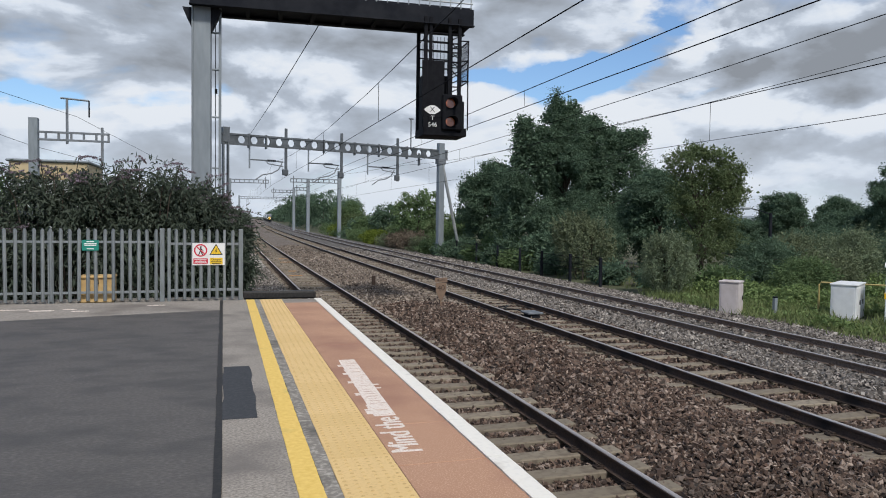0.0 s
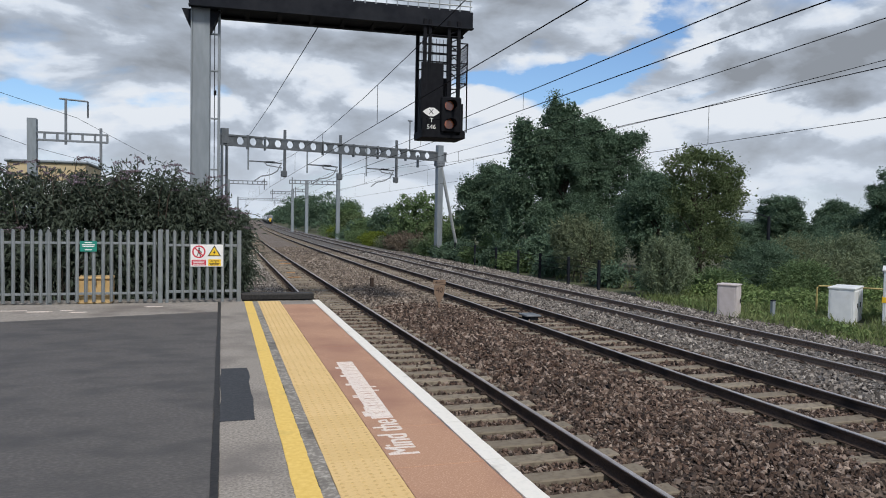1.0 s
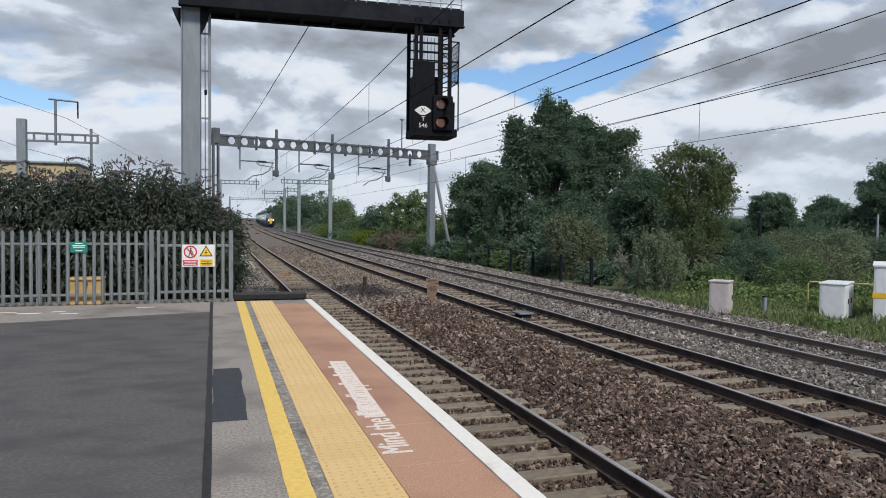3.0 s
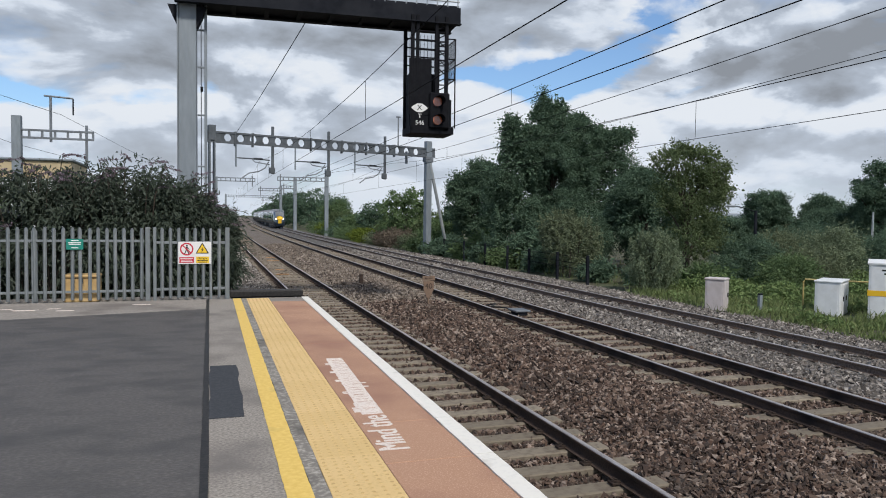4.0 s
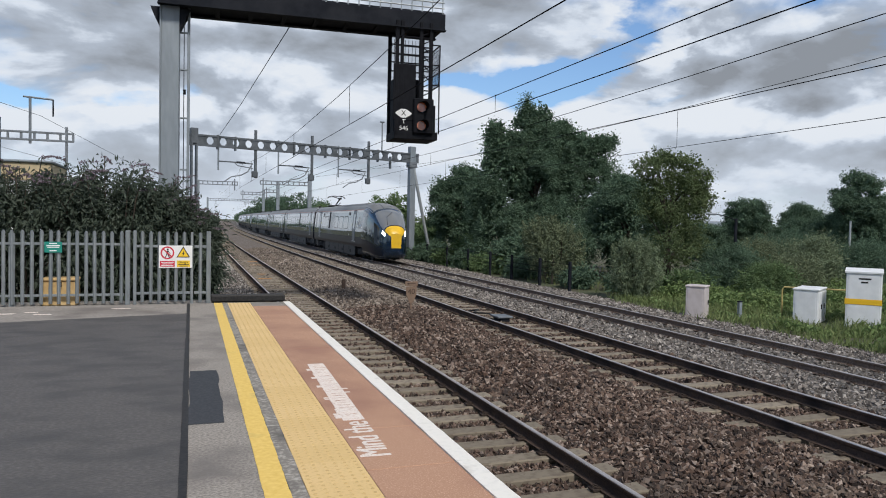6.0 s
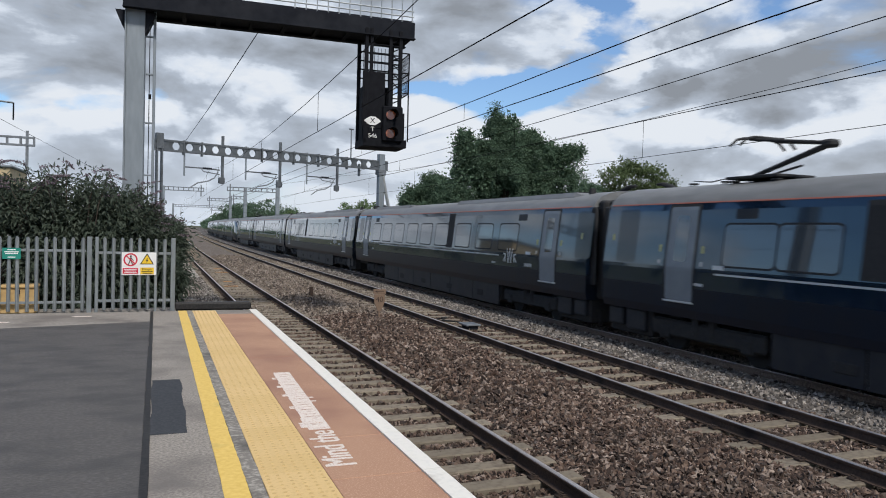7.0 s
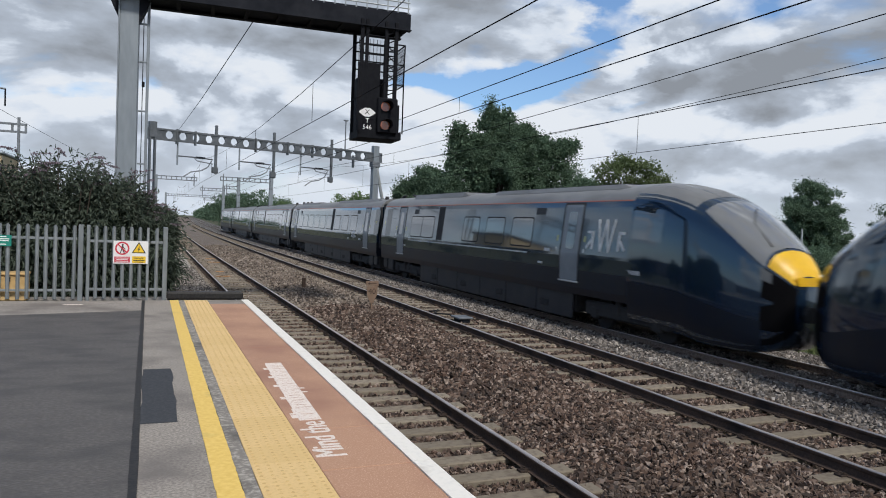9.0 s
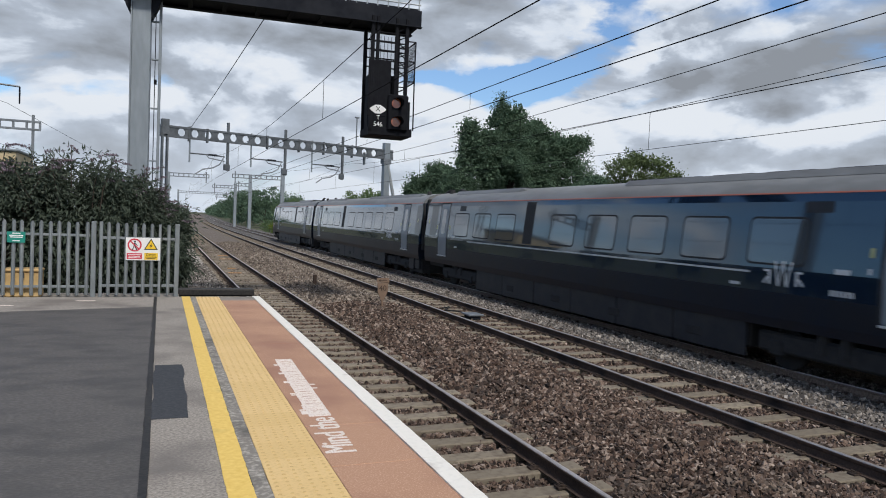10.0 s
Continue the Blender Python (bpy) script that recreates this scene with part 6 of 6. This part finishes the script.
        rings.append([(x, y0 + c, z), (x, y1 - c, z), (x - s * depth, y1 - c, z), (x - s * depth, y0 + c, z)])
    return Geo().rings(rings)


def hull(y0, y1, lo, hi):
    pr = [p for p in SIDE if lo <= p[0] <= hi]
    ring = [(w, z) for z, w in pr] + [(-w, z) for z, w in reversed(pr) if w > 0]
    return Geo().rings([[(x, y, z) for x, z in ring] for y in (y0, y1)])


def bogie(parent, y):
    b = part("bogie", Geo().box(0, y, 0.62, 2.1, 3.0, 0.16, 0.03), BOGIE, parent)
    for s in (-1, 1):
        part("side_frame", Geo().box(s * 1.08, y, 0.55, 0.16, 3.6, 0.40, 0.05), BOGIE, b)
        for a in (-1.3, 1.3):
            part("wheel", Geo().disc((s * 0.69, y + a, 0.43), (s, 0, 0), 0.43, 0.13, 24), BOGIE, b)
            part("axle_box", Geo().box(s * 1.1, y + a, 0.45, 0.2, 0.36, 0.34, 0.05), BOGIE, b)
        part("spring", Geo().tube([(s * 1.1, y - 0.25, 0.5), (s * 1.1, y - 0.25, 0.95)], 0.12, 10), BOGIE, b)
        part("spring", Geo().tube([(s * 1.1, y + 0.25, 0.5), (s * 1.1, y + 0.25, 0.95)], 0.12, 10), BOGIE, b)


def side_stroke(s, y0, z0, y1, z1, w, out=0.014, depth=0.04):
    """A straight slanting stroke painted on the flank."""
    d = Vector((y1 - y0, z1 - z0)).normalized() * (w / 2)
    pts = [(y0 - d.y, z0 + d.x), (y0 + d.y, z0 - d.x), (y1 + d.y, z1 - d.x), (y1 - d.y, z1 + d.x)]
    return Geo().poly([(s * (side_x(z) + out), y, z) for y, z in pts], (-s * depth, 0, 0))


def emblem(s, y, z, h, parent):
    """The operator's mark: a fan of slanting strokes between two small blocks."""
    top, low = z + 0.40 * h, z - 0.30 * h
    for a, b in ((-0.30, -0.14), (0.02, -0.14), (0.02, 0.17), (0.32, 0.17)):
        part("logo_shape", side_stroke(s, y + a * h, top, y + b * h, low, 0.05 * h), LOGO_GREY, parent)
    for q in (-1, 1):
        part("logo_shape", side_stroke(s, y + q * 0.50 * h, z - 0.26 * h, y + q * 0.50 * h, z + 0.14 * h, 0.07 * h), LOGO_GREY, parent)
        part("logo_shape", side_stroke(s, y + q * 0.47 * h, z + 0.12 * h, y + q * 0.70 * h, z + 0.12 * h, 0.06 * h), LOGO_GREY, parent)
        part("logo_shape", side_stroke(s, y + q * 0.56 * h, z - 0.06 * h, y + q * 0.72 * h, z - 0.24 * h, 0.06 * h), LOGO_GREY, parent)


def flank(parent, windows, pillar, doors, stripe, line, logo, notices):
    for s in (-1, 1):
        for y0, y1 in windows:
            w = part("window", side_patch(s, y0 - 0.04, y1 + 0.04, 1.80, 2.72, 0.003, 0.12), GANGWAY, parent)
            part("pane", side_patch(s, y0, y1, 1.84, 2.68, 0.006, 0.10), TRAIN_GLASS, w)
        for y in doors:
            d = part("door", side_patch(s, y - 0.46, y + 0.46, 1.0, 3.08, 0.012, 0.06), DOOR_GREY, parent, "pale silver sliding door")
            part("door_window", side_patch(s, y - 0.22, y + 0.22, 1.86, 2.88, 0.017, 0.08), TRAIN_GLASS, d)
            part("door_seal", side_patch(s, y - 0.54, y + 0.54, 0.98, 3.14, 0.004, 0.06), GANGWAY, d)
            part("step", Geo().box(s * 1.36, y, 0.98, 0.05, 1.0, 0.03, 0.004), STRIPE, d)
            for q in (-1, 1):
                part("door_button", side_patch(s, y + q * 0.72 - 0.04, y + q * 0.72 + 0.04, 2.06, 2.22, 0.008), NOTICE_YELLOW, d)
                part("door_button", side_patch(s, y + q * 0.72 - 0.03, y + q * 0.72 + 0.03, 1.78, 1.88, 0.008), STRIPE, d)
            inner = -1 if y > 0 else 1
            part("destination_panel", side_patch(s, y + inner * 1.9 - 0.30, y + inner * 1.9 + 0.30, 2.80, 3.00, 0.005, 0.02), GREEN_LOW, d, "dark destination display")
            part("notice", side_patch(s, y + inner * 1.25 - 0.16, y + inner * 1.25 + 0.16, 1.74, 1.83, 0.004), STRIPE, d)
        for y in (-BODY / 2 + 0.35, BODY / 2 - 0.35) if len(windows) > 6 else (BODY / 2 - 0.35,):
            part("end_marker", side_patch(s, y - 0.04, y + 0.04, 2.28, 2.44, 0.006), NOTICE_YELLOW, parent)
            q = 1 if y > 0 else -1
            part("end_panel", side_patch(s, y - q * 0.25 - 0.75, y - q * 0.25 + 0.05, 1.76, 3.05, 0.003, 0.10), END_GLOSS, parent, "slightly paler vestibule panel")
        part("pillar_panel", side_patch(s, pillar - 0.32, pillar + 0.32, 1.76, 3.1, 0.004), GANGWAY, parent, "black panel between windows")
        part("stripe", side_patch(s, stripe[0], stripe[1], 1.625, 1.665, 0.004), STRIPE, parent)
        part("orange_line", side_patch(s, line[0], line[1], 3.155, 3.185, 0.006), ORANGE_LINE, parent)
        for y in notices:
            part("notice", side_patch(s, y - 0.14, y + 0.14, 1.36, 1.42, 0.004), STRIPE, parent)
        y, z, h = logo
        emblem(s, y, z, h, parent)
        for k in range(6):
            part("number_bar", side_patch(s, y - 1.55 + 0.085 * k, y - 1.49 + 0.085 * k, 1.36, 1.46, 0.004), STRIPE, parent)


def underframe(parent, y0, y1):
    for s in (-1, 1):
        n = 6
        for k in range(n):
            a, b = y0 + (y1 - y0) * k / n, y0 + (y1 - y0) * (k + 1) / n
            part("skirt_panel", Geo().box(s * 1.22, (a + b) / 2, 0.45, 0.06, b - a - 0.03, 0.60, 0.02), GREEN_LOW, parent)
        for k in range(4):
            part("vent_box", Geo().box(s * 1.245, y0 + 1.6 + k * 3.1, 0.42, 0.05, 0.5, 0.16, 0.02), BOGIE, parent)
    part("underframe", Geo().box(0, (y0 + y1) / 2, 0.62, 2.3, y1 - y0, 0.6, 0.03), BOGIE, parent)


def end_gear(parent, y0, y1):
    """Dark equipment slung below the floor outside the bogies."""
    part("end_gear", Geo().box(0, (y0 + y1) / 2, 0.47, 2.2, abs(y1 - y0), 0.54, 0.04), BOGIE, parent)
    for s in (-1, 1):
        part("equipment_box", Geo().box(s * 1.12, y0 + (y1 - y0) * 0.3, 0.52, 0.22, abs(y1 - y0) * 0.42, 0.40, 0.03), GREEN_LOW, parent)
        part("equipment_box", Geo().box(s * 1.12, y0 + (y1 - y0) * 0.78, 0.54, 0.22, abs(y1 - y0) * 0.34, 0.34, 0.03), GREEN_LOW, parent)
        part("lifeguard", Geo().box(s * 0.75, y1, 0.32, 0.12, 0.1, 0.36, 0.01), BOGIE, parent)


def roof_gear(parent, spans):
    for y0, y1, h in spans:
        pr = [(-0.85, 0), (-0.75, h), (0.75, h), (0.85, 0)]
        part("roof_fairing", Geo().rings([[(x * (0.86 if q else 1), y, 3.50 + z * (0.25 if q else 1)) for x, z in pr] for y, q in ((y0, 1), (y0 + 0.4, 0), (y1 - 0.4, 0), (y1, 1))]), ROOF_GREY, parent)
        for k in range(int((y1 - y0) / 1.6)):
            part("roof_grille", Geo().box(0, y0 + 1.0 + 1.6 * k, 3.505 + h, 1.3, 1.2, 0.03, 0.004), GREEN_LOW, parent)


def windows_to(edges, width=1.40):
    return [(e - width, e) for e in edges]


def middle_car(label, pillar, edges):
    c = thing("train_carriage", (0, 0, 0), label, "train carriage", "train carriages")
    h = BODY / 2
    part("body", hull(-h, h, 1.3, 3.16), GREEN, c)
    part("sole_panel", hull(-h, h, 0.72, 1.3), GREEN_DULL, c, "dull grimy lower panel")
    part("roof", hull(-h, h, 3.16, 3.66), ROOF_GREY, c, smooth=True)
    for s in (-1, 1):
        part("gangway", Geo().box(0, s * (h + 0.16), 2.05, 2.0, 0.34, 2.6, 0.06), GANGWAY, c)
        for k in (-1, 1):
            part("end_fairing", Geo().box(k * 1.16, s * (h + 0.10), 2.1, 0.10, 0.22, 2.1, 0.03), GANGWAY, c)
        bogie(c, s * 8.9)
    end_gear(c, -10.75, -12.5)
    part("end_gear", Geo().box(0, 11.6, 0.66, 2.2, 1.7, 0.14, 0.03), BOGIE, c)
    flank(c, windows_to(edges), pillar, (-10.4, 10.4), (-7.0, 7.7), (-h + 0.1, h - 0.1), (-7.85, 1.62, 0.66), (-6.6, 8.9))
    underframe(c, -6.9, 6.9)
    roof_gear(c, ((-11.4, -1.5, 0.15), (4.0, 10.6, 0.14)))
    for s in (-1, 1):
        part("jumper_insulator", Geo().tube([(0.3, s * 11.6, 3.56), (0.3, s * 11.95, 3.72), (0.3, s * 12.25, 3.86), (0.3, s * 12.5, 3.86)], [0.11, 0.10, 0.09, 0.06], 10), GANGWAY, c)
        part("jumper_insulator", Geo().tube([(-0.5, s * 11.5, 3.55), (-0.5, s * 11.5, 3.78)], [0.12, 0.09], 10), GANGWAY, c)
    return c


NOSE = [(0.0, 0.34, 0.66, 1.58), (0.10, 0.50, 0.48, 1.78), (0.30, 0.66, 0.36, 2.00), (0.6, 0.82, 0.28, 2.27), (1.0, 0.97, 0.25, 2.56), (1.5, 1.11, 0.25, 2.88), (2.0, 1.21, 0.26, 3.14), (2.5, 1.275, 0.34, 3.35), (3.0, 1.315, 0.34, 3.50), (3.6, 1.345, 0.34, 3.61), (4.3, 1.355, 0.34, 3.66)]
NPROF = [(0.0, 0.0), (0.82, 0.0), (0.93, 0.05), (0.98, 0.14), (1.0, 0.27), (1.0, 0.455), (0.965, 0.62), (0.93, 0.765), (0.89, 0.845), (0.80, 0.90), (0.667, 0.944), (0.46, 0.975), (0.237, 0.994), (0.0, 1.0)]


def nose_point(d, v, out=0.0):
    """A point of the nose's skin: d metres behind the tip, v steps round the section from keel to crown."""
    w, zb, zt = (float(np.interp(d, [n[0] for n in NOSE], [n[k] for n in NOSE])) for k in (1, 2, 3))
    i = np.arange(len(NPROF))
    a, b = float(np.interp(v, i, [p[0] for p in NPROF])), float(np.interp(v, i, [p[1] for p in NPROF]))
    zc = zb + (zt - zb) * 0.45
    p = Vector((w * a, d, zb + (zt - zb) * b))
    q = Vector((p.x, 0.0, p.z - zc))
    if q.length > 1e-6 and out:
        p += (q.normalized() + Vector((0, -0.6 if d < 3 else 0, 0))).normalized() * out
    return p


def nose_patch(d0, d1, v0, v1, s, out, mid=False, narrow=0.0):
    """A thin shaped panel on the nose; mid: from v0 on one side over the crown to the other."""
    g = Geo()
    ds = sorted({d0, d1, *[d0 + (d1 - d0) * k / 4 for k in range(5)], *[n[0] for n in NOSE if d0 < n[0] < d1]})
    if mid:
        top = len(NPROF) - 1
        cols = [(v0 + (top - v0) * k / 6, 1) for k in range(7)] + [(top - (top - v0) * k / 6, -1) for k in range(1, 7)]
    else:
        cols = [(v0 + (v1 - v0) * k / 4, s) for k in range(5)]
    rows = []
    for d in ds:
        row = []
        for v, sg in cols:
            # a panel may narrow towards the roof
            p = nose_point(d, v + (len(NPROF) - 1 - v) * narrow * (d - d0) / (d1 - d0), out)
            row.append((p.x * sg, p.y, p.z))
        rows.append(row)
    g.rings(rows, close=False, caps=False)
    return g


def driving_car(label, lit, panto):
    """Cab towards -y."""
    c = thing("train_driving_car", (0, 0, 0), label, "train driving car", "train driving cars")
    h = BODY / 2
    tip = -12.6
    part("body", hull(tip + 4.3, h, 1.3, 3.16), GREEN, c)
    part("sole_panel", hull(tip + 4.3, h, 0.72, 1.3), GREEN_DULL, c, "dull grimy lower panel")
    part("roof", hull(tip + 4.28, h, 3.16, 3.66), ROOF_GREY, c, smooth=True)
    rings = []
    for d in [n[0] for n in NOSE]:
        half = [nose_point(d, v) for v in range(len(NPROF))]
        rings.append([(p.x, p.y + tip, p.z) for p in half] + [(-p.x, p.y + tip, p.z) for p in reversed(half[1:-1])])
    part("nose", Geo().rings(rings), GREEN, c, smooth=True)
    at = Matrix.Translation((0, tip, 0))
    for nm, g, mt, lb in (("windscreen", nose_patch(0.50, 2.05, 7.3, 0, 1, 0.012, True, 0.32), SCREEN_SKY_GLASS, "large raked windscreen, pale sky reflection painted in"),
                          ("yellow_panel", nose_patch(0.03, 0.45, 7.6, 0, 1, 0.010, True), NOSE_YELLOW, "yellow warning panel"),
                          ("roof_cap", nose_patch(2.3, 4.32, 8.6, 0, 1, 0.006, True), ROOF_GREY, "")):
        part(nm, g, mt, c, lb, smooth=True).matrix_basis = at
    part("yellow_front", Geo().poly([(-0.36, tip - 0.012, 1.62), (0.36, tip - 0.012, 1.62), (0.32, tip - 0.012, 0.80 if lit else 1.45), (-0.32, tip - 0.012, 0.80 if lit else 1.45)], (0, 0.02, 0)), NOSE_YELLOW, c)
    if not lit:
        for s in (-1, 1):
            # no recess here: a black skin panel paints the hatch's inner shade
            part("coupler_opening", nose_patch(0.0, 0.52, 0.3, 7.2, s, 0.008), CAVITY, c, "black panel painting the shade in the open coupler hatch", smooth=True).matrix_basis = at
        part("coupler", Geo().tube([(0, tip + 0.3, 0.92), (0, tip - 0.12, 0.92)], [0.16, 0.13], 10), GANGWAY, c)
    for s in (-1, 1):
        part("nose_skirt", nose_patch(0.5, 4.28, 0.6, 3.9, s, 0.012), GREEN_DULL, c, "dull grimy lower nose", smooth=True).matrix_basis = at
    part("snow_plough", Geo().box(0, tip + 1.7, 0.24, 1.5, 0.3, 0.16, 0.05), CAVITY, c)
    part("wiper", Geo().tube([(-0.45, tip + 0.58, 2.20), (-0.35, tip + 1.2, 2.66), (0.1, tip + 1.6, 2.98)], 0.018, 6), GANGWAY, c)
    for s in (-1, 1):
        ob = part("headlamp", nose_patch(0.36, 0.66 if lit else 0.56, 6.2, 7.0, s, 0.014), LAMP_ON if lit else LAMP_OFF, c, "lit white headlamp" if lit else "unlit headlamp", smooth=True)
        ob.matrix_basis = at
        ob = part("cab_window", nose_patch(3.1, 4.2, 5.7, 7.5, s, 0.008), TRAIN_GLASS, c, smooth=True)
        ob.matrix_basis = at
    part("gangway", Geo().box(0, h + 0.16, 2.15, 2.0, 0.34, 2.4, 0.06), GANGWAY, c)
    for k in (-1, 1):
        part("end_fairing", Geo().box(k * 1.16, h + 0.10, 2.1, 0.10, 0.22, 2.1, 0.03), GANGWAY, c)
    bogie(c, -8.0)
    end_gear(c, 10.75, 12.5)
    bogie(c, 8.9)
    wins = windows_to((-1.85, 0.15, 2.2, 6.75, 8.2))
    flank(c, wins, 4.6, (-5.55, 9.55), (-3.05, 8.4), (tip + 4.4, h - 0.1), (-7.25, 2.2, 1.2), (-3.9, 8.9))
    underframe(c, -5.7, 6.9)
    roof_gear(c, ((-7.6, 2.4, 0.14),) if panto else ((-7.6, 0.8, 0.14), (3.0, 9.5, 0.2)))
    part("jumper_insulator", Geo().tube([(0.3, 11.6, 3.56), (0.3, 11.95, 3.72), (0.3, 12.25, 3.86), (0.3, 12.5, 3.86)], [0.11, 0.10, 0.09, 0.06], 10), GANGWAY, c)
    if panto == "stowed":
        p = part("pantograph", Geo().box(0, 8.6, 3.74, 1.1, 1.6, 0.08, 0.02), GANGWAY, c, "folded black pantograph")
        for a, b in ((-0.4, 8.0), (0.4, 8.0), (-0.4, 9.2), (0.4, 9.2), (0, 10.2)):
            part("insulator", Geo().tube([(a, b, 3.5), (a, b, 3.74)], 0.09, 10), GANGWAY, p)
        part("lower_arm", Geo().tube([(0, 9.4, 3.85), (0, 7.6, 3.95)], 0.07, 8), GANGWAY, p)
        for s in (-1, 1):
            part("upper_arm", Geo().tube([(s * 0.12, 7.6, 3.95), (s * 0.4, 10.0, 4.05)], 0.035, 8), GANGWAY, p)
        for y in (9.9, 10.2):
            part("collector_head", Geo().tube([(-0.8, y, 3.86), (-0.62, y, 4.02), (-0.4, y, 4.07), (0.4, y, 4.07), (0.62, y, 4.02), (0.8, y, 3.86)], 0.035, 8), GANGWAY, p)
    elif panto:
        p = part("pantograph", Geo().box(0, 8.3, 3.74, 1.1, 1.5, 0.08, 0.02), GANGWAY, c, "raised black pantograph")
        for a, b in ((-0.4, 7.7), (0.4, 7.7), (-0.4, 8.9), (0.4, 8.9), (0, 9.6), (0, 10.7)):
            ins = Geo()
            for k in range(4):
                ins.tube([(a, b, 3.52 + 0.06 * k), (a, b, 3.555 + 0.06 * k)], 0.12, 10)
            part("insulator", ins, GANGWAY, p)
        part("lower_arm", Geo().tube([(0, 8.8, 3.8), (0, 6.8, 4.62)], 0.07, 8), GANGWAY, p)
        part("knuckle", Geo().box(0, 6.75, 4.64, 0.3, 0.28, 0.16, 0.05), GANGWAY, p)
        for s in (-1, 1):
            part("upper_arm", Geo().tube([(s * 0.12, 6.8, 4.66), (s * 0.4, 8.5, 4.88)], 0.035, 8), GANGWAY, p)
        for y in (8.35, 8.65):
            part("collector_head", Geo().tube([(-0.8, y, 4.72), (-0.62, y, 4.87), (-0.4, y, 4.92), (0.4, y, 4.92), (0.62, y, 4.87), (0.8, y, 4.72)], 0.03, 8), GANGWAY, p)
        part("damper", Geo().tube([(0.2, 8.5, 3.85), (0.2, 7.6, 4.12)], 0.04, 8), GANGWAY, p)
        part("roof_cable", Geo().tube([(0, 8.9, 3.84), (0, 9.25, 3.74), (0, 9.6, 3.82), (0, 10.1, 3.74), (0, 10.7, 3.82)], 0.02, 6), GANGWAY, p)
    return c


def front_at(t):
    """Where along the line the leading nose is at t seconds."""
    ts = [0.0, 2.0, 2.5, 4.0, 4.5, 5.0, 5.5, 6.0, 6.5, 7.0, 7.5, 8.0, 8.5, 9.0, 9.5, 10.0]
    ys = [388.0, 267.0, 241.0, 153.0, 127.0, 99.0, 72.2, 45.1, 17.6, -8.9, -38.3, -65.2, -90.9, -119.1, -148.3, -176.1]
    return float(np.interp(t, ts, ys))


def on_line(y, turn):
    """Pose of a carriage whose middle is at y."""
    ya, yb = y - 9, y + 9
    xa, xb = TRACKS[2] + bend(ya), TRACKS[2] + bend(yb)
    return pose((xa + xb) / 2, y, TRACK_Z[2] + 0.01, 0, 0, -math.degrees(math.atan2(xb - xa, 18)) + turn)


CARS = []


def lift(car):
    """Sets the floor, flanks and roof at their true height over the wheels."""
    for ob in car.children:
        if ob.name.startswith("bogie"):
            continue
        for o in [ob, *ob.children]:
            for v in o.data.vertices:
                v.co.z += float(np.interp(v.co.z, (0.3, 1.0, 3.0, 3.75, 4.5), (0.0, 0.25, 0.34, 0.34, 0.04)))


def build_train():
    lead = driving_car("leading dark green driving car with yellow nose and lit lamps", True, True)
    mid = middle_car("dark green intercity carriage with silver doors", -2.3, (-6.9, -4.9, -2.9, -0.6, 1.3, 3.2, 5.2, 7.2, 9.1))
    tail = driving_car("dark green driving car with yellow nose panel and a folded pantograph", False, "stowed")
    second = driving_car("dark green driving car with yellow nose panel", False, False)
    for car in (lead, mid, tail, second):
        lift(car)
    last = copy_thing(second, pose(0, 0, 0))
    rest = middle_car("dark green intercity carriage with silver doors", 2.75, (-6.9, -4.85, -2.8, -0.75, 1.3, 5.2, 7.2, 9.2))
    lift(rest)
    mids = [mid, rest, copy_thing(rest, pose(0, 0, 0)), copy_thing(mid, pose(0, 0, 0)), copy_thing(rest, pose(0, 0, 0)), copy_thing(rest, pose(0, 0, 0))]
    order = [(lead, 0), (mids[0], 0), (mids[1], 0), (mids[2], 0), (tail, 180), (second, 0), (mids[3], 0), (mids[4], 0), (mids[5], 0), (last, 180)]
    for k, (car, turn) in enumerate(order):
        at = (12.85, 38.85, 64.85, 90.85, 116.85)[k % 5] + 129.7 * (k // 5)
        CARS.append((car, at, turn))


def motions():
    times = [0.5 * k for k in range(21)]
    for car, back, turn in CARS:
        walk(car, [(t, on_line(front_at(t) + back, turn)) for t in times])


build_ground()
build_platform()
build_end_baulk()
build_fence()
build_signs()
build_grit_box()
build_signal_gantry()
build_portal()
build_cantilever(-12.04, 54.06, 7.75, 4.6, 8.9, "grey overhead line mast with a battened boom beyond the bushes", (2.0, 10.3, 1.35), 0, True, 0.55, 1.2)
build_cantilever(16.84, 109.81, 8.0, -7.3, 9.6, "tall overhead line mast with a ladder boom over the line", None, 0, True, 0.55, 0.5)
build_cantilever(15.78, 142.66, 8.0, -2.6, 9.9, "overhead line mast beside the far track", None, 0, True, 0.6, 0.5)
build_cantilever(14.26, 155.73, 7.9, -4.6, 8.6, "overhead line mast with a short boom", None, 0, True, 0.55, 0.5)
build_cantilever(4.45, 219.82, 8.0, 16.0, 8.6, "distant battened portal boom across the tracks", None, 0, True, 0.5, 0.8)
build_cantilever(21.24, 220.96, 8.0, -4.0, 9.2, "distant overhead line mast", None, 0, True, 0.5, 0.6)
build_cantilever(27.31, 276.26, 8.3, -9.0, 9.2, "distant overhead line mast with a boom", None, 0, True, 0.5, 0.6)
build_cantilever(1.01, 120.80, 8.2, 6.0, 8.6, "overhead line mast with a slim boom beyond the bushes", None, 0, True, 0.4, 0.4)
build_wires()
build_lineside()
build_buildings()
build_trees()
build_buddleia()
build_grass()
build_train()
build_tracks()
build_gravel()
build_stones()
motions()
